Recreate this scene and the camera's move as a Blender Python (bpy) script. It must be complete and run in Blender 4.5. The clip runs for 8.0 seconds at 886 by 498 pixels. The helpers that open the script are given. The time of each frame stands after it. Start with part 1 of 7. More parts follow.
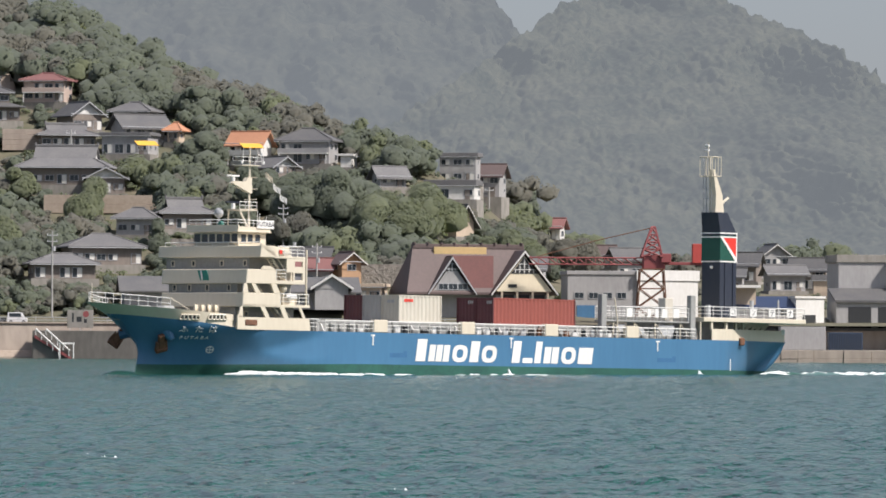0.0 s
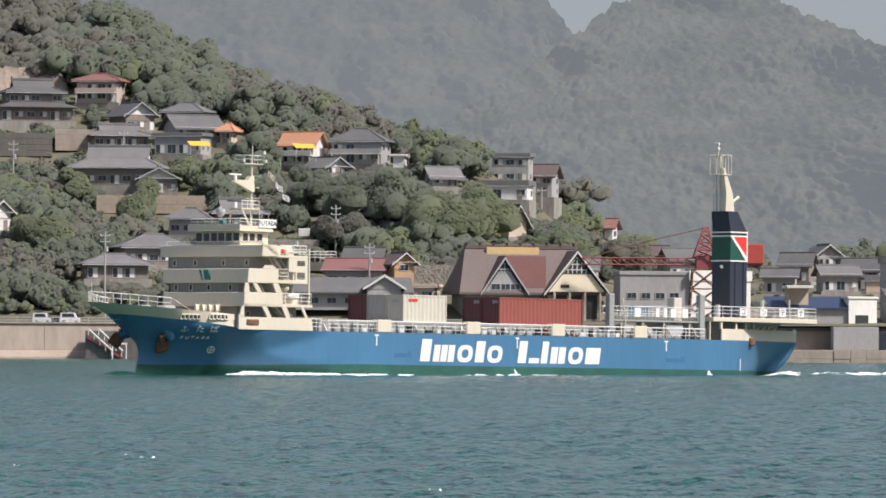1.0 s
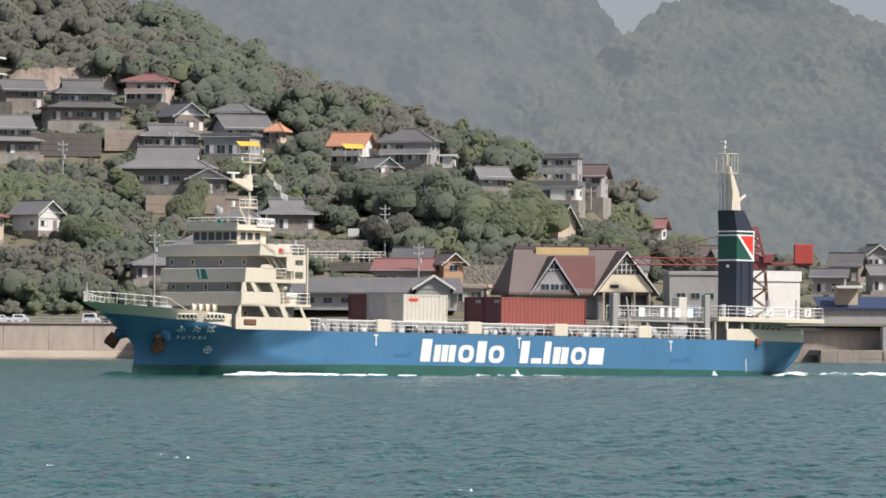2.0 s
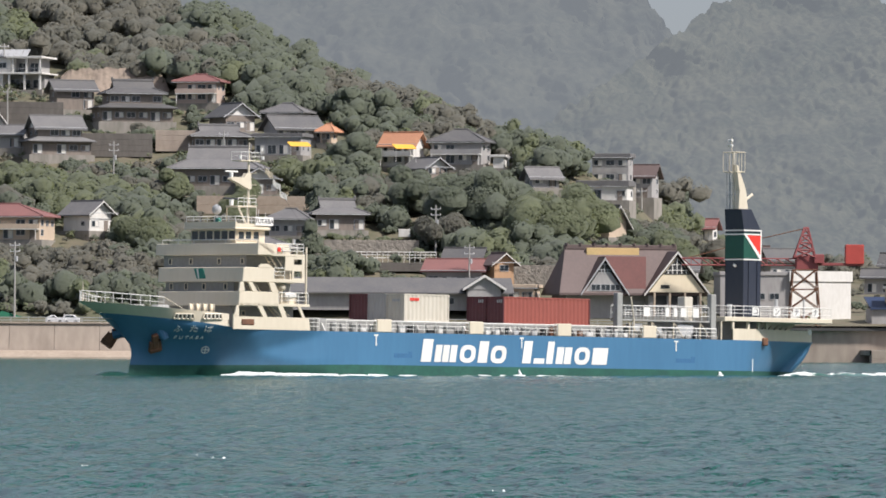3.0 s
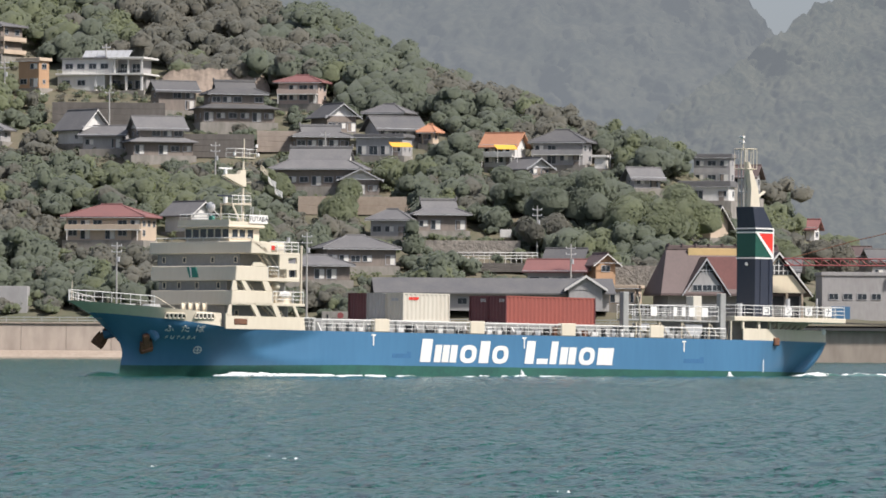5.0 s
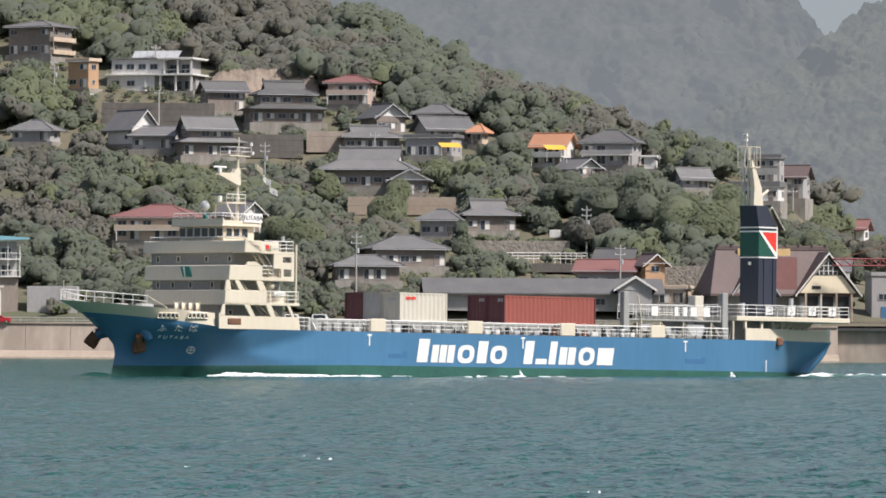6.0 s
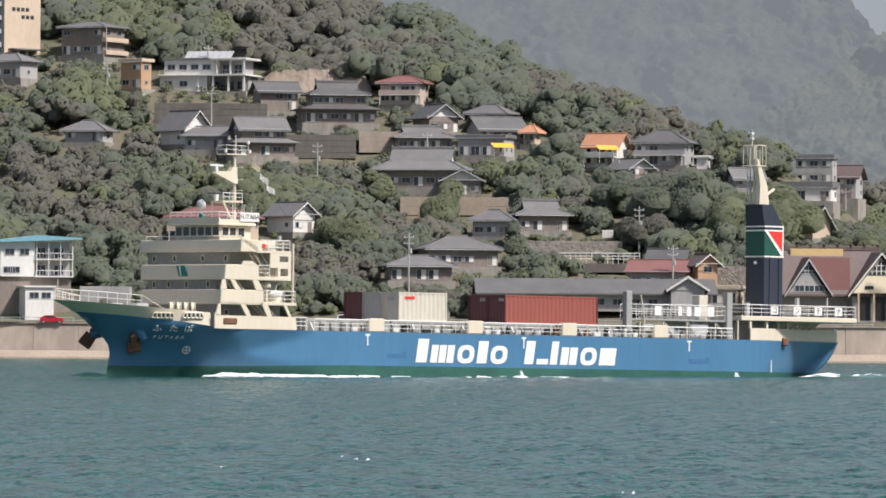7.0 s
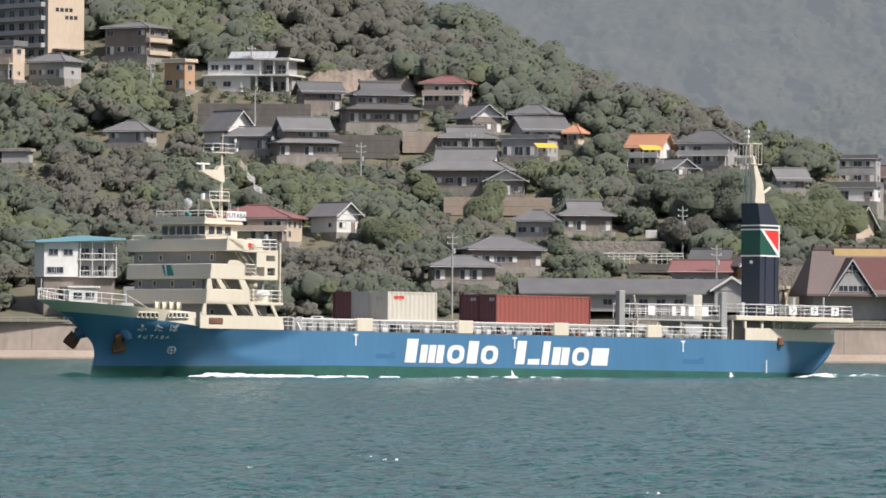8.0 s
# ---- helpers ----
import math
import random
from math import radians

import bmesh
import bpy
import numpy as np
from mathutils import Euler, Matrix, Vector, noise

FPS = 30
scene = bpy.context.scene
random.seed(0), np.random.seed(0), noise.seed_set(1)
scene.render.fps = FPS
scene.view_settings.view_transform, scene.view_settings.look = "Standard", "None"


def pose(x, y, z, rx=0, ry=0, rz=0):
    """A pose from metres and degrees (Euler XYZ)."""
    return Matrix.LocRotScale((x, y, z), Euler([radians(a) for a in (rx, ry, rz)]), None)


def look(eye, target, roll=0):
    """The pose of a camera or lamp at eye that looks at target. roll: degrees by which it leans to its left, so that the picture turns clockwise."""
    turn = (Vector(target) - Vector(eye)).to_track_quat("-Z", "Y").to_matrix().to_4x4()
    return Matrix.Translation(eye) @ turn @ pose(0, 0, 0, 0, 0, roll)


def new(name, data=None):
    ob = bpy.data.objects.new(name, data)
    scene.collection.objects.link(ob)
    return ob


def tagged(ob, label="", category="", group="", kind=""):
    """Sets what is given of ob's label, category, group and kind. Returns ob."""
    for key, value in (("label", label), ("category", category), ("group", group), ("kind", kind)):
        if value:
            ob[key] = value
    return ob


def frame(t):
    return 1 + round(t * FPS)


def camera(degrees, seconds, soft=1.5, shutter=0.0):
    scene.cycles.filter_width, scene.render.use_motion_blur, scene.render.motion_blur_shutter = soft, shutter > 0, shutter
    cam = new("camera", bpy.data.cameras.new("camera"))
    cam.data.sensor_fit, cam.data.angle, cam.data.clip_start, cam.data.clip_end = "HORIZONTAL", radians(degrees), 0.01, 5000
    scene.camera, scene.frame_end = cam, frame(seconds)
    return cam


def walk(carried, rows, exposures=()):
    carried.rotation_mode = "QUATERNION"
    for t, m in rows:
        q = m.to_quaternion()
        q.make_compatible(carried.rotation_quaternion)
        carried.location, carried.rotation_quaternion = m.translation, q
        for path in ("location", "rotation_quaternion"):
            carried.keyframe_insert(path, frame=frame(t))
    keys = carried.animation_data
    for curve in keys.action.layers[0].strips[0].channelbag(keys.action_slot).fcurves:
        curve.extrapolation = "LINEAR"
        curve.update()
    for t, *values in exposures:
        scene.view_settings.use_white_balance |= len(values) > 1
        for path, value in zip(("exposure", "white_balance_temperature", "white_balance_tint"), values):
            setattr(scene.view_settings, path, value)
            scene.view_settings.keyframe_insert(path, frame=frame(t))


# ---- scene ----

# ---- camera: stands on the far shore and pans with the ship ----
cam = camera(8.541, 8.0, soft=1.7)
EYE_HEIGHT = 3.2


def panned(turn):
    """The camera's pose, turned by so many milliradians to the right of north (+Y)."""
    a, up = turn / 1000, 0.01581
    return look((0, 0, EYE_HEIGHT),
                (math.sin(a) * math.cos(up) * 100, math.cos(a) * math.cos(up) * 100, EYE_HEIGHT + math.sin(up) * 100), 0.31)


walk(cam, [(0, panned(38.762)), (0.5, panned(34.238)), (1, panned(29.905)), (1.5, panned(25.619)), (3, panned(13.048)), (3.5,
           panned(8.095)), (4, panned(4.048)), (4.5, panned(0.000)), (6, panned(-12.381)), (6.5, panned(-16.857)), (7,
           panned(-21.238)), (7.5, panned(-24.905)), (8, panned(-28.571))], exposures=[(0, 0.22, 6150, 12), (8, 0.22, 6150, 12)])

# ---- world, sun ----
SUN = Vector((0.86, -0.51, 1.14)).normalized()
world = bpy.data.worlds.new("hazy_sky")
scene.world = world
world.use_nodes = True
sky = world.node_tree.nodes.new("ShaderNodeTexSky")
sky.sky_type = "NISHITA"
sky.sun_disc = False
sky.sun_elevation = math.asin(SUN.z)
sky.sun_rotation = math.atan2(SUN.x, SUN.y)
sky.air_density, sky.dust_density, sky.ozone_density = 1.0, 2.0, 1.5
back = world.node_tree.nodes["Background"]
back.inputs[1].default_value = 0.105
haze_mix = world.node_tree.nodes.new("ShaderNodeMix")   # thin high haze whitens the whole sky
haze_mix.data_type = "RGBA"
haze_mix.inputs[0].default_value, haze_mix.inputs[7].default_value = 0.55, (3.05, 3.05, 3.35, 1)
world.node_tree.links.new(sky.outputs[0], haze_mix.inputs[6])
world.node_tree.links.new(haze_mix.outputs[2], back.inputs[0])
sun = new("sun", bpy.data.lights.new("sun", "SUN"))
sun.data.energy, sun.data.angle, sun.data.color = 5.0, radians(6.0), (1.0, 0.915, 0.81)
sun.matrix_world = look((0, 0, 300), Vector((0, 0, 300)) - SUN)


# ---- materials ----
def material(name, colour, rough=0.7, second=None, scale=1.0, amount=0.5, metal=0.0, bump=0.0, bump_scale=8.0, streak=1.0,
             random_tint=0.0, haze=0.0, leaf=0.0, depth=0.05):
    """Two scales of noise between two colours, with relief. streak > 1 draws the stains out downwards; haze mixes in a
    flat glow.
    """
    m = bpy.data.materials.new(name)
    m.use_nodes = True
    nt = m.node_tree
    n, link = nt.nodes, nt.links.new
    b = n["Principled BSDF"]
    b.inputs["Roughness"].default_value, b.inputs["Metallic"].default_value = rough, metal
    second = second or tuple(c * 0.7 for c in colour)
    co = n.new("ShaderNodeTexCoord")
    mp = n.new("ShaderNodeMapping")
    mp.inputs["Scale"].default_value = (scale, scale, scale / streak)
    link(co.outputs["Object"], mp.inputs[0])
    big = n.new("ShaderNodeTexNoise")
    big.inputs["Scale"].default_value, big.inputs["Detail"].default_value = 0.6, 4
    small = n.new("ShaderNodeTexNoise")
    small.inputs["Scale"].default_value, small.inputs["Detail"].default_value = 5.0, 6
    for k in (big, small):
        link(mp.outputs[0], k.inputs["Vector"])
    add = n.new("ShaderNodeMath")
    add.operation = "ADD"
    link(big.outputs[0], add.inputs[0]), link(small.outputs[0], add.inputs[1])
    ramp = n.new("ShaderNodeMapRange")
    ramp.inputs[1].default_value, ramp.inputs[2].default_value = 0.75, 1.25
    ramp.inputs[3].default_value, ramp.inputs[4].default_value = 0.0, amount
    link(add.outputs[0], ramp.inputs[0])
    mix = n.new("ShaderNodeMix")
    mix.data_type = "RGBA"
    mix.inputs[6].default_value, mix.inputs[7].default_value = (*colour, 1), (*second, 1)
    link(ramp.outputs[0], mix.inputs[0])
    out = mix.outputs[2]
    if random_tint:
        info, isl = n.new("ShaderNodeObjectInfo"), n.new("ShaderNodeNewGeometry")
        both = n.new("ShaderNodeMath")
        both.operation = "ADD"
        link(info.outputs["Random"], both.inputs[0]), link(isl.outputs["Random Per Island"], both.inputs[1])
        wrap = n.new("ShaderNodeMath")
        wrap.operation = "FRACT"
        link(both.outputs[0], wrap.inputs[0])
        vary = n.new("ShaderNodeMapRange")
        vary.inputs[3].default_value, vary.inputs[4].default_value = 1 - random_tint, 1 + random_tint
        link(wrap.outputs[0], vary.inputs[0])
        hsv = n.new("ShaderNodeHueSaturation")
        link(vary.outputs[0], hsv.inputs["Value"]), link(out, hsv.inputs["Color"])
        out = hsv.outputs[0]
    link(out, b.inputs["Base Color"])
    if leaf:
        b.inputs["Sheen Weight"].default_value, b.inputs["Sheen Roughness"].default_value = 0.35, 0.9
        b.inputs["Sheen Tint"].default_value = (0.74, 0.80, 0.76, 1)
    if bump:
        fine = n.new("ShaderNodeTexNoise")
        fine.inputs["Scale"].default_value, fine.inputs["Detail"].default_value = bump_scale, 5
        link(co.outputs["Object"], fine.inputs["Vector"])
        bp = n.new("ShaderNodeBump")
        bp.inputs["Strength"].default_value = bump
        bp.inputs["Distance"].default_value = depth
        link(fine.outputs[0], bp.inputs["Height"]), link(bp.outputs[0], b.inputs["Normal"])
    shader = b.outputs[0]
    if leaf:
        thin = n.new("ShaderNodeBsdfTranslucent")
        link(out, thin.inputs[0])
        both_sides = n.new("ShaderNodeMixShader")
        both_sides.inputs[0].default_value = leaf
        link(shader, both_sides.inputs[1]), link(thin.outputs[0], both_sides.inputs[2]), link(both_sides.outputs[0], n["Material Output"].inputs[0])
        shader = both_sides.outputs[0]
    # distance haze imitated by a flat bluish grey emission mixed over the surface
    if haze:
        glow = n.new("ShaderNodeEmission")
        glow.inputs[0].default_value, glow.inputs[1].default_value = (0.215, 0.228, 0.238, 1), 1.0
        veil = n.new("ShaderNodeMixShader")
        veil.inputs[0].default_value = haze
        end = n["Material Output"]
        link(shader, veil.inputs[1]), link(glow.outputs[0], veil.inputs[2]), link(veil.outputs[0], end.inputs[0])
    return m


HULL_BLUE = material("hull_blue_paint", (0.068, 0.185, 0.325), 0.42, (0.055, 0.15, 0.27), 0.35, 0.6, streak=6)
BOOT_GREEN = material("boot_green_paint", (0.03, 0.12, 0.09), 0.5, (0.02, 0.07, 0.06), 0.8, 0.8)
CREAM = material("cream_ship_paint", (0.67, 0.605, 0.485), 0.45, (0.57, 0.505, 0.39), 0.6, 0.5, streak=5)
SHIP_GREY = material("deck_grey_paint", (0.33, 0.335, 0.325), 0.6, (0.24, 0.235, 0.22), 0.7, 0.7)
WHITE = material("white_paint", (0.80, 0.79, 0.76), 0.5, (0.66, 0.64, 0.60), 0.6, 0.5, streak=3)
FUNNEL_BLACK = material("funnel_black_paint", (0.020, 0.026, 0.045), 0.45, (0.035, 0.04, 0.055), 0.5, 0.7, streak=4)
FUNNEL_GREEN = material("funnel_green_paint", (0.015, 0.085, 0.06), 0.45)
SIGNAL_RED = material("signal_red_paint", (0.72, 0.045, 0.03), 0.45)
RUST = material("rusty_iron", (0.12, 0.06, 0.04), 0.8, (0.22, 0.10, 0.05), 2, 0.9, bump=0.3)
GLASS = material("dark_window_glass", (0.03, 0.04, 0.05), 0.08, (0.05, 0.06, 0.07), 1, 0.5)
DARK = material("dark_opening", (0.03, 0.032, 0.035), 0.7)
BOX_WHITE = material("container_cream_steel", (0.60, 0.565, 0.485), 0.55, (0.48, 0.43, 0.35), 0.7, 0.5, streak=4)
BOX_RED = material("container_red_steel", (0.30, 0.085, 0.065), 0.55, (0.24, 0.07, 0.055), 0.7, 0.6, streak=4)
# maroon boxes; also laid over the long red container's shaded ends
BOX_MAROON = material("container_maroon_steel", (0.13, 0.04, 0.042), 0.55, (0.10, 0.035, 0.038), 0.7, 0.6, streak=4)
BOX_GREY = material("container_grey_steel", (0.45, 0.44, 0.42), 0.55, (0.34, 0.32, 0.30), 0.7, 0.6, streak=4)
ROOF_GREY = material("grey_roof_tiles", (0.14, 0.138, 0.142), 0.7, (0.195, 0.19, 0.185), 0.5, 0.8, bump=0.4, random_tint=0.12)
ROOF_DARK = material("dark_roof_tiles", (0.095, 0.095, 0.10), 0.65, (0.14, 0.136, 0.13), 0.5, 0.8, bump=0.4, random_tint=0.12)
ROOF_RED = material("red_roof_tiles", (0.25, 0.115, 0.105), 0.7, (0.19, 0.095, 0.09), 0.5, 0.7, bump=0.4, random_tint=0.1)
ROOF_ORANGE = material("orange_roof_tiles", (0.52, 0.26, 0.15), 0.7, (0.42, 0.20, 0.12), 0.5, 0.7, bump=0.4, random_tint=0.1)
ROOF_BROWN = material("brown_metal_roof", (0.135, 0.098, 0.092), 0.65, (0.10, 0.075, 0.07), 0.4, 0.7, streak=3)
ROOF_BLUE = material("blue_metal_roof", (0.17, 0.36, 0.44), 0.5, (0.22, 0.40, 0.46), 0.5, 0.6)
WALL_WHITE = material("white_render", (0.72, 0.71, 0.68), 0.85, (0.56, 0.54, 0.50), 0.4, 0.6, bump=0.1, streak=3)
WALL_CREAM = material("cream_render", (0.80, 0.70, 0.52), 0.85, (0.70, 0.60, 0.44), 0.4, 0.5, streak=3)
WALL_GREY = material("grey_render", (0.40, 0.39, 0.385), 0.85, (0.30, 0.29, 0.285), 0.4, 0.7, bump=0.1, streak=3)
WALL_BROWN = material("weathered_timber_boards", (0.26, 0.22, 0.19), 0.85, (0.18, 0.155, 0.135), 0.6, 0.8, streak=4)
WALL_BEIGE = material("beige_render", (0.58, 0.47, 0.36), 0.85, (0.47, 0.37, 0.28), 0.4, 0.6, streak=3)
WALL_ORANGE = material("ochre_render", (0.47, 0.30, 0.18), 0.85, (0.38, 0.24, 0.145), 0.4, 0.6, streak=3)
WALL_PINK = material("pale_pink_render", (0.54, 0.43, 0.37), 0.85, (0.45, 0.36, 0.30), 0.4, 0.6)
CONCRETE = material("weathered_concrete", (0.33, 0.305, 0.275), 0.9, (0.20, 0.19, 0.165), 0.25, 0.9, bump=0.3, streak=3)
DARK_CONCRETE = material("old_dark_concrete", (0.17, 0.155, 0.14), 0.9, (0.11, 0.10, 0.09), 0.25, 0.9, bump=0.3, streak=3)
STONE = material("rubble_stone_facing", (0.38, 0.345, 0.30), 0.9, (0.17, 0.155, 0.135), 1.6, 1.0, bump=0.9, bump_scale=1.8, depth=0.3)
SEAWALL = material("stained_seawall_concrete", (0.43, 0.36, 0.30), 0.9, (0.29, 0.24, 0.20), 0.15, 0.9, bump=0.4, streak=3)
SAND = material("pale_foreshore", (0.40, 0.33, 0.265), 0.9, (0.29, 0.235, 0.185), 0.3, 0.8, bump=0.3)
ASPHALT = material("asphalt", (0.06, 0.06, 0.062), 0.9, (0.09, 0.088, 0.085), 0.4, 0.8)
SOIL = material("scrubby_hillside", (0.095, 0.10, 0.06), 0.95, (0.16, 0.135, 0.095), 0.06, 0.9, bump=0.5, bump_scale=1.5)
EARTH = material("bare_reddish_earth", (0.34, 0.275, 0.225), 0.95, (0.22, 0.18, 0.14), 0.25, 0.9, bump=0.6, bump_scale=1.2, depth=0.2)
CRANE_RED = material("crane_red_paint", (0.30, 0.075, 0.075), 0.65, (0.23, 0.07, 0.07), 0.6, 0.6)
STEEL = material("galvanised_steel", (0.45, 0.46, 0.47), 0.5, (0.33, 0.33, 0.34), 1, 0.6)
POLE_GREY = material("concrete_pole", (0.40, 0.39, 0.37), 0.85)
FOAM = material("white_foam", (0.86, 0.88, 0.88), 0.9, (0.62, 0.68, 0.68), 2.0, 0.7)
BARK = material("bark", (0.12, 0.09, 0.065), 0.95, (0.07, 0.055, 0.04), 2, 0.8, bump=0.5)
LEAF = material("broadleaf_foliage", (0.16, 0.188, 0.112), 0.85, (0.125, 0.148, 0.097), 0.09, 1.0, random_tint=0.10, leaf=0.6, bump=0.8, bump_scale=1.7, depth=0.3)
LEAF_FRESH = material("fresh_spring_foliage", (0.20, 0.225, 0.095), 0.85, (0.155, 0.18, 0.088), 0.09, 1.0, random_tint=0.10, leaf=0.6, bump=0.8, bump_scale=1.7, depth=0.3)
LEAF_BROWN = material("bare_brownish_foliage", (0.20, 0.182, 0.138), 0.85, (0.155, 0.15, 0.112), 0.09, 1.0, random_tint=0.10, leaf=0.6, bump=0.8, bump_scale=1.7, depth=0.3)
# backdrop woods: their haze is a share of emission in the material
FAR_WOOD = material("far_woods_painted_haze", (0.022, 0.036, 0.022), 0.95, (0.145, 0.145, 0.095), 0.06, 1.0, haze=0.72)
FARTHER_WOOD = material("farthest_woods_painted_haze", (0.03, 0.042, 0.03), 0.95, (0.15, 0.15, 0.10), 0.04, 1.0, haze=0.82)


# ---- building helpers ----
def mesh_of(name, bm, mat):
    me = bpy.data.meshes.new(name)
    bm.to_mesh(me)
    bm.free()
    for k in (mat if isinstance(mat, (list, tuple)) else [mat]):
        me.materials.append(k)
    return me


def part(name, bm, mat, parent, label=""):
    ob = new(name, mesh_of(name, bm, mat) if isinstance(bm, bmesh.types.BMesh) else bm)
    ob.parent = parent
    return tagged(ob, label)


def thing(name, label, category, m=None, group="", kind=""):
    ob = new(name)
    ob.empty_display_size = 0.5
    if m is not None:
        ob.matrix_basis = m
    return tagged(ob, label, category, group, kind)


def solo(name, bm, mat, label, category, m=None, group="", kind=""):
    ob = new(name, mesh_of(name, bm, mat))
    if m is not None:
        ob.matrix_basis = m
    return tagged(ob, label, category, group, kind)


def add_box(bm, x0, x1, y0, y1, z0, z1, bevel=0.0, mi=0):
    r = bmesh.ops.create_cube(bm, size=1, matrix=Matrix.Translation(((x0 + x1) / 2, (y0 + y1) / 2, (z0 + z1) / 2))
                              @ Matrix.Diagonal((abs(x1 - x0), abs(y1 - y0), abs(z1 - z0), 1)))
    faces = {f for v in r["verts"] for f in v.link_faces}
    for f in faces:
        f.material_index = mi
    if bevel:
        bmesh.ops.bevel(bm, geom=list({e for v in r["verts"] for e in v.link_edges}), offset=bevel, segments=1, affect="EDGES")
    return bm


def box(x0, x1, y0, y1, z0, z1, bevel=0.0):
    return add_box(bmesh.new(), x0, x1, y0, y1, z0, z1, bevel)


def add_rod(bm, a, b, r, sides=6, r2=None):
    a, b = Vector(a), Vector(b)
    d = b - a
    m = Matrix.Translation((a + b) / 2) @ d.to_track_quat("Z", "Y").to_matrix().to_4x4()
    bmesh.ops.create_cone(bm, cap_ends=True, segments=sides, radius1=r, radius2=r if r2 is None else r2, depth=d.length, matrix=m)
    return bm


def rod(a, b, r, sides=6, r2=None):
    return add_rod(bmesh.new(), a, b, r, sides, r2)


def add_prism(bm, outline, y0, y1, axis="y", mi=0):
    """A plate: an outline of (a, b) pairs pushed along an axis. axis y: (x, z); x: (y, z); z: (x, y)."""
    def at(p, k):
        return {"y": (p[0], k, p[1]), "x": (k, p[0], p[1]), "z": (p[0], p[1], k)}[axis]
    lo = [bm.verts.new(at(p, y0)) for p in outline]
    hi = [bm.verts.new(at(p, y1)) for p in outline]
    fs = [bm.faces.new(lo), bm.faces.new(hi[::-1])]
    for i in range(len(outline)):
        j = (i + 1) % len(outline)
        fs.append(bm.faces.new((lo[j], lo[i], hi[i], hi[j])))
    for f in fs:
        f.material_index = mi
    bmesh.ops.recalc_face_normals(bm, faces=fs)
    return bm


def prism(outline, y0, y1, axis="y"):
    return add_prism(bmesh.new(), outline, y0, y1, axis)


def from_arrays(name, verts, faces, mat):
    me = bpy.data.meshes.new(name)
    me.from_pydata(verts, [], faces)
    me.materials.append(mat)
    return me

# ---- sea ----
def sea_material():
    m = bpy.data.materials.new("choppy_green_sea")
    m.use_nodes = True
    nt = m.node_tree
    n, link = nt.nodes, nt.links.new
    b = n["Principled BSDF"]
    b.inputs["Roughness"].default_value, b.inputs["IOR"].default_value, b.inputs["Specular IOR Level"].default_value = 0.16, 1.33, 0.42
    co = n.new("ShaderNodeTexCoord")
    tint = n.new("ShaderNodeTexNoise")
    tint.inputs["Scale"].default_value, tint.inputs["Detail"].default_value = 0.05, 5
    link(co.outputs["Object"], tint.inputs["Vector"])
    mix = n.new("ShaderNodeMix")
    mix.data_type = "RGBA"
    mix.inputs[6].default_value, mix.inputs[7].default_value = (0.011, 0.064, 0.052, 1), (0.022, 0.096, 0.078, 1)
    link(tint.outputs[0], mix.inputs[0]), link(mix.outputs[2], b.inputs["Base Color"])
    heights = []
    for across, away, weight in ((0.9, 0.3, 0.6), (2.6, 0.8, 0.42), (6.5, 2.2, 0.1)):
        mp = n.new("ShaderNodeMapping")
        mp.inputs["Scale"].default_value = (across, away, 1.0)
        mp.inputs["Rotation"].default_value = (0, 0, 0.12)
        link(co.outputs["Object"], mp.inputs[0])
        w = n.new("ShaderNodeTexNoise")
        w.inputs["Scale"].default_value, w.inputs["Detail"].default_value = 1.0, 2
        link(mp.outputs[0], w.inputs["Vector"])
        k = n.new("ShaderNodeMath")
        k.operation = "MULTIPLY"
        k.inputs[1].default_value = weight
        link(w.outputs[0], k.inputs[0])
        heights.append(k)
    add = n.new("ShaderNodeMath")
    add.operation = "ADD"
    link(heights[0].outputs[0], add.inputs[0]), link(heights[1].outputs[0], add.inputs[1])
    more = n.new("ShaderNodeMath")
    more.operation = "ADD"
    link(add.outputs[0], more.inputs[0]), link(heights[2].outputs[0], more.inputs[1])
    bp = n.new("ShaderNodeBump")
    bp.inputs["Strength"].default_value, bp.inputs["Distance"].default_value = 1.0, 1.3
    link(more.outputs[0], bp.inputs["Height"]), link(bp.outputs[0], b.inputs["Normal"])
    return m


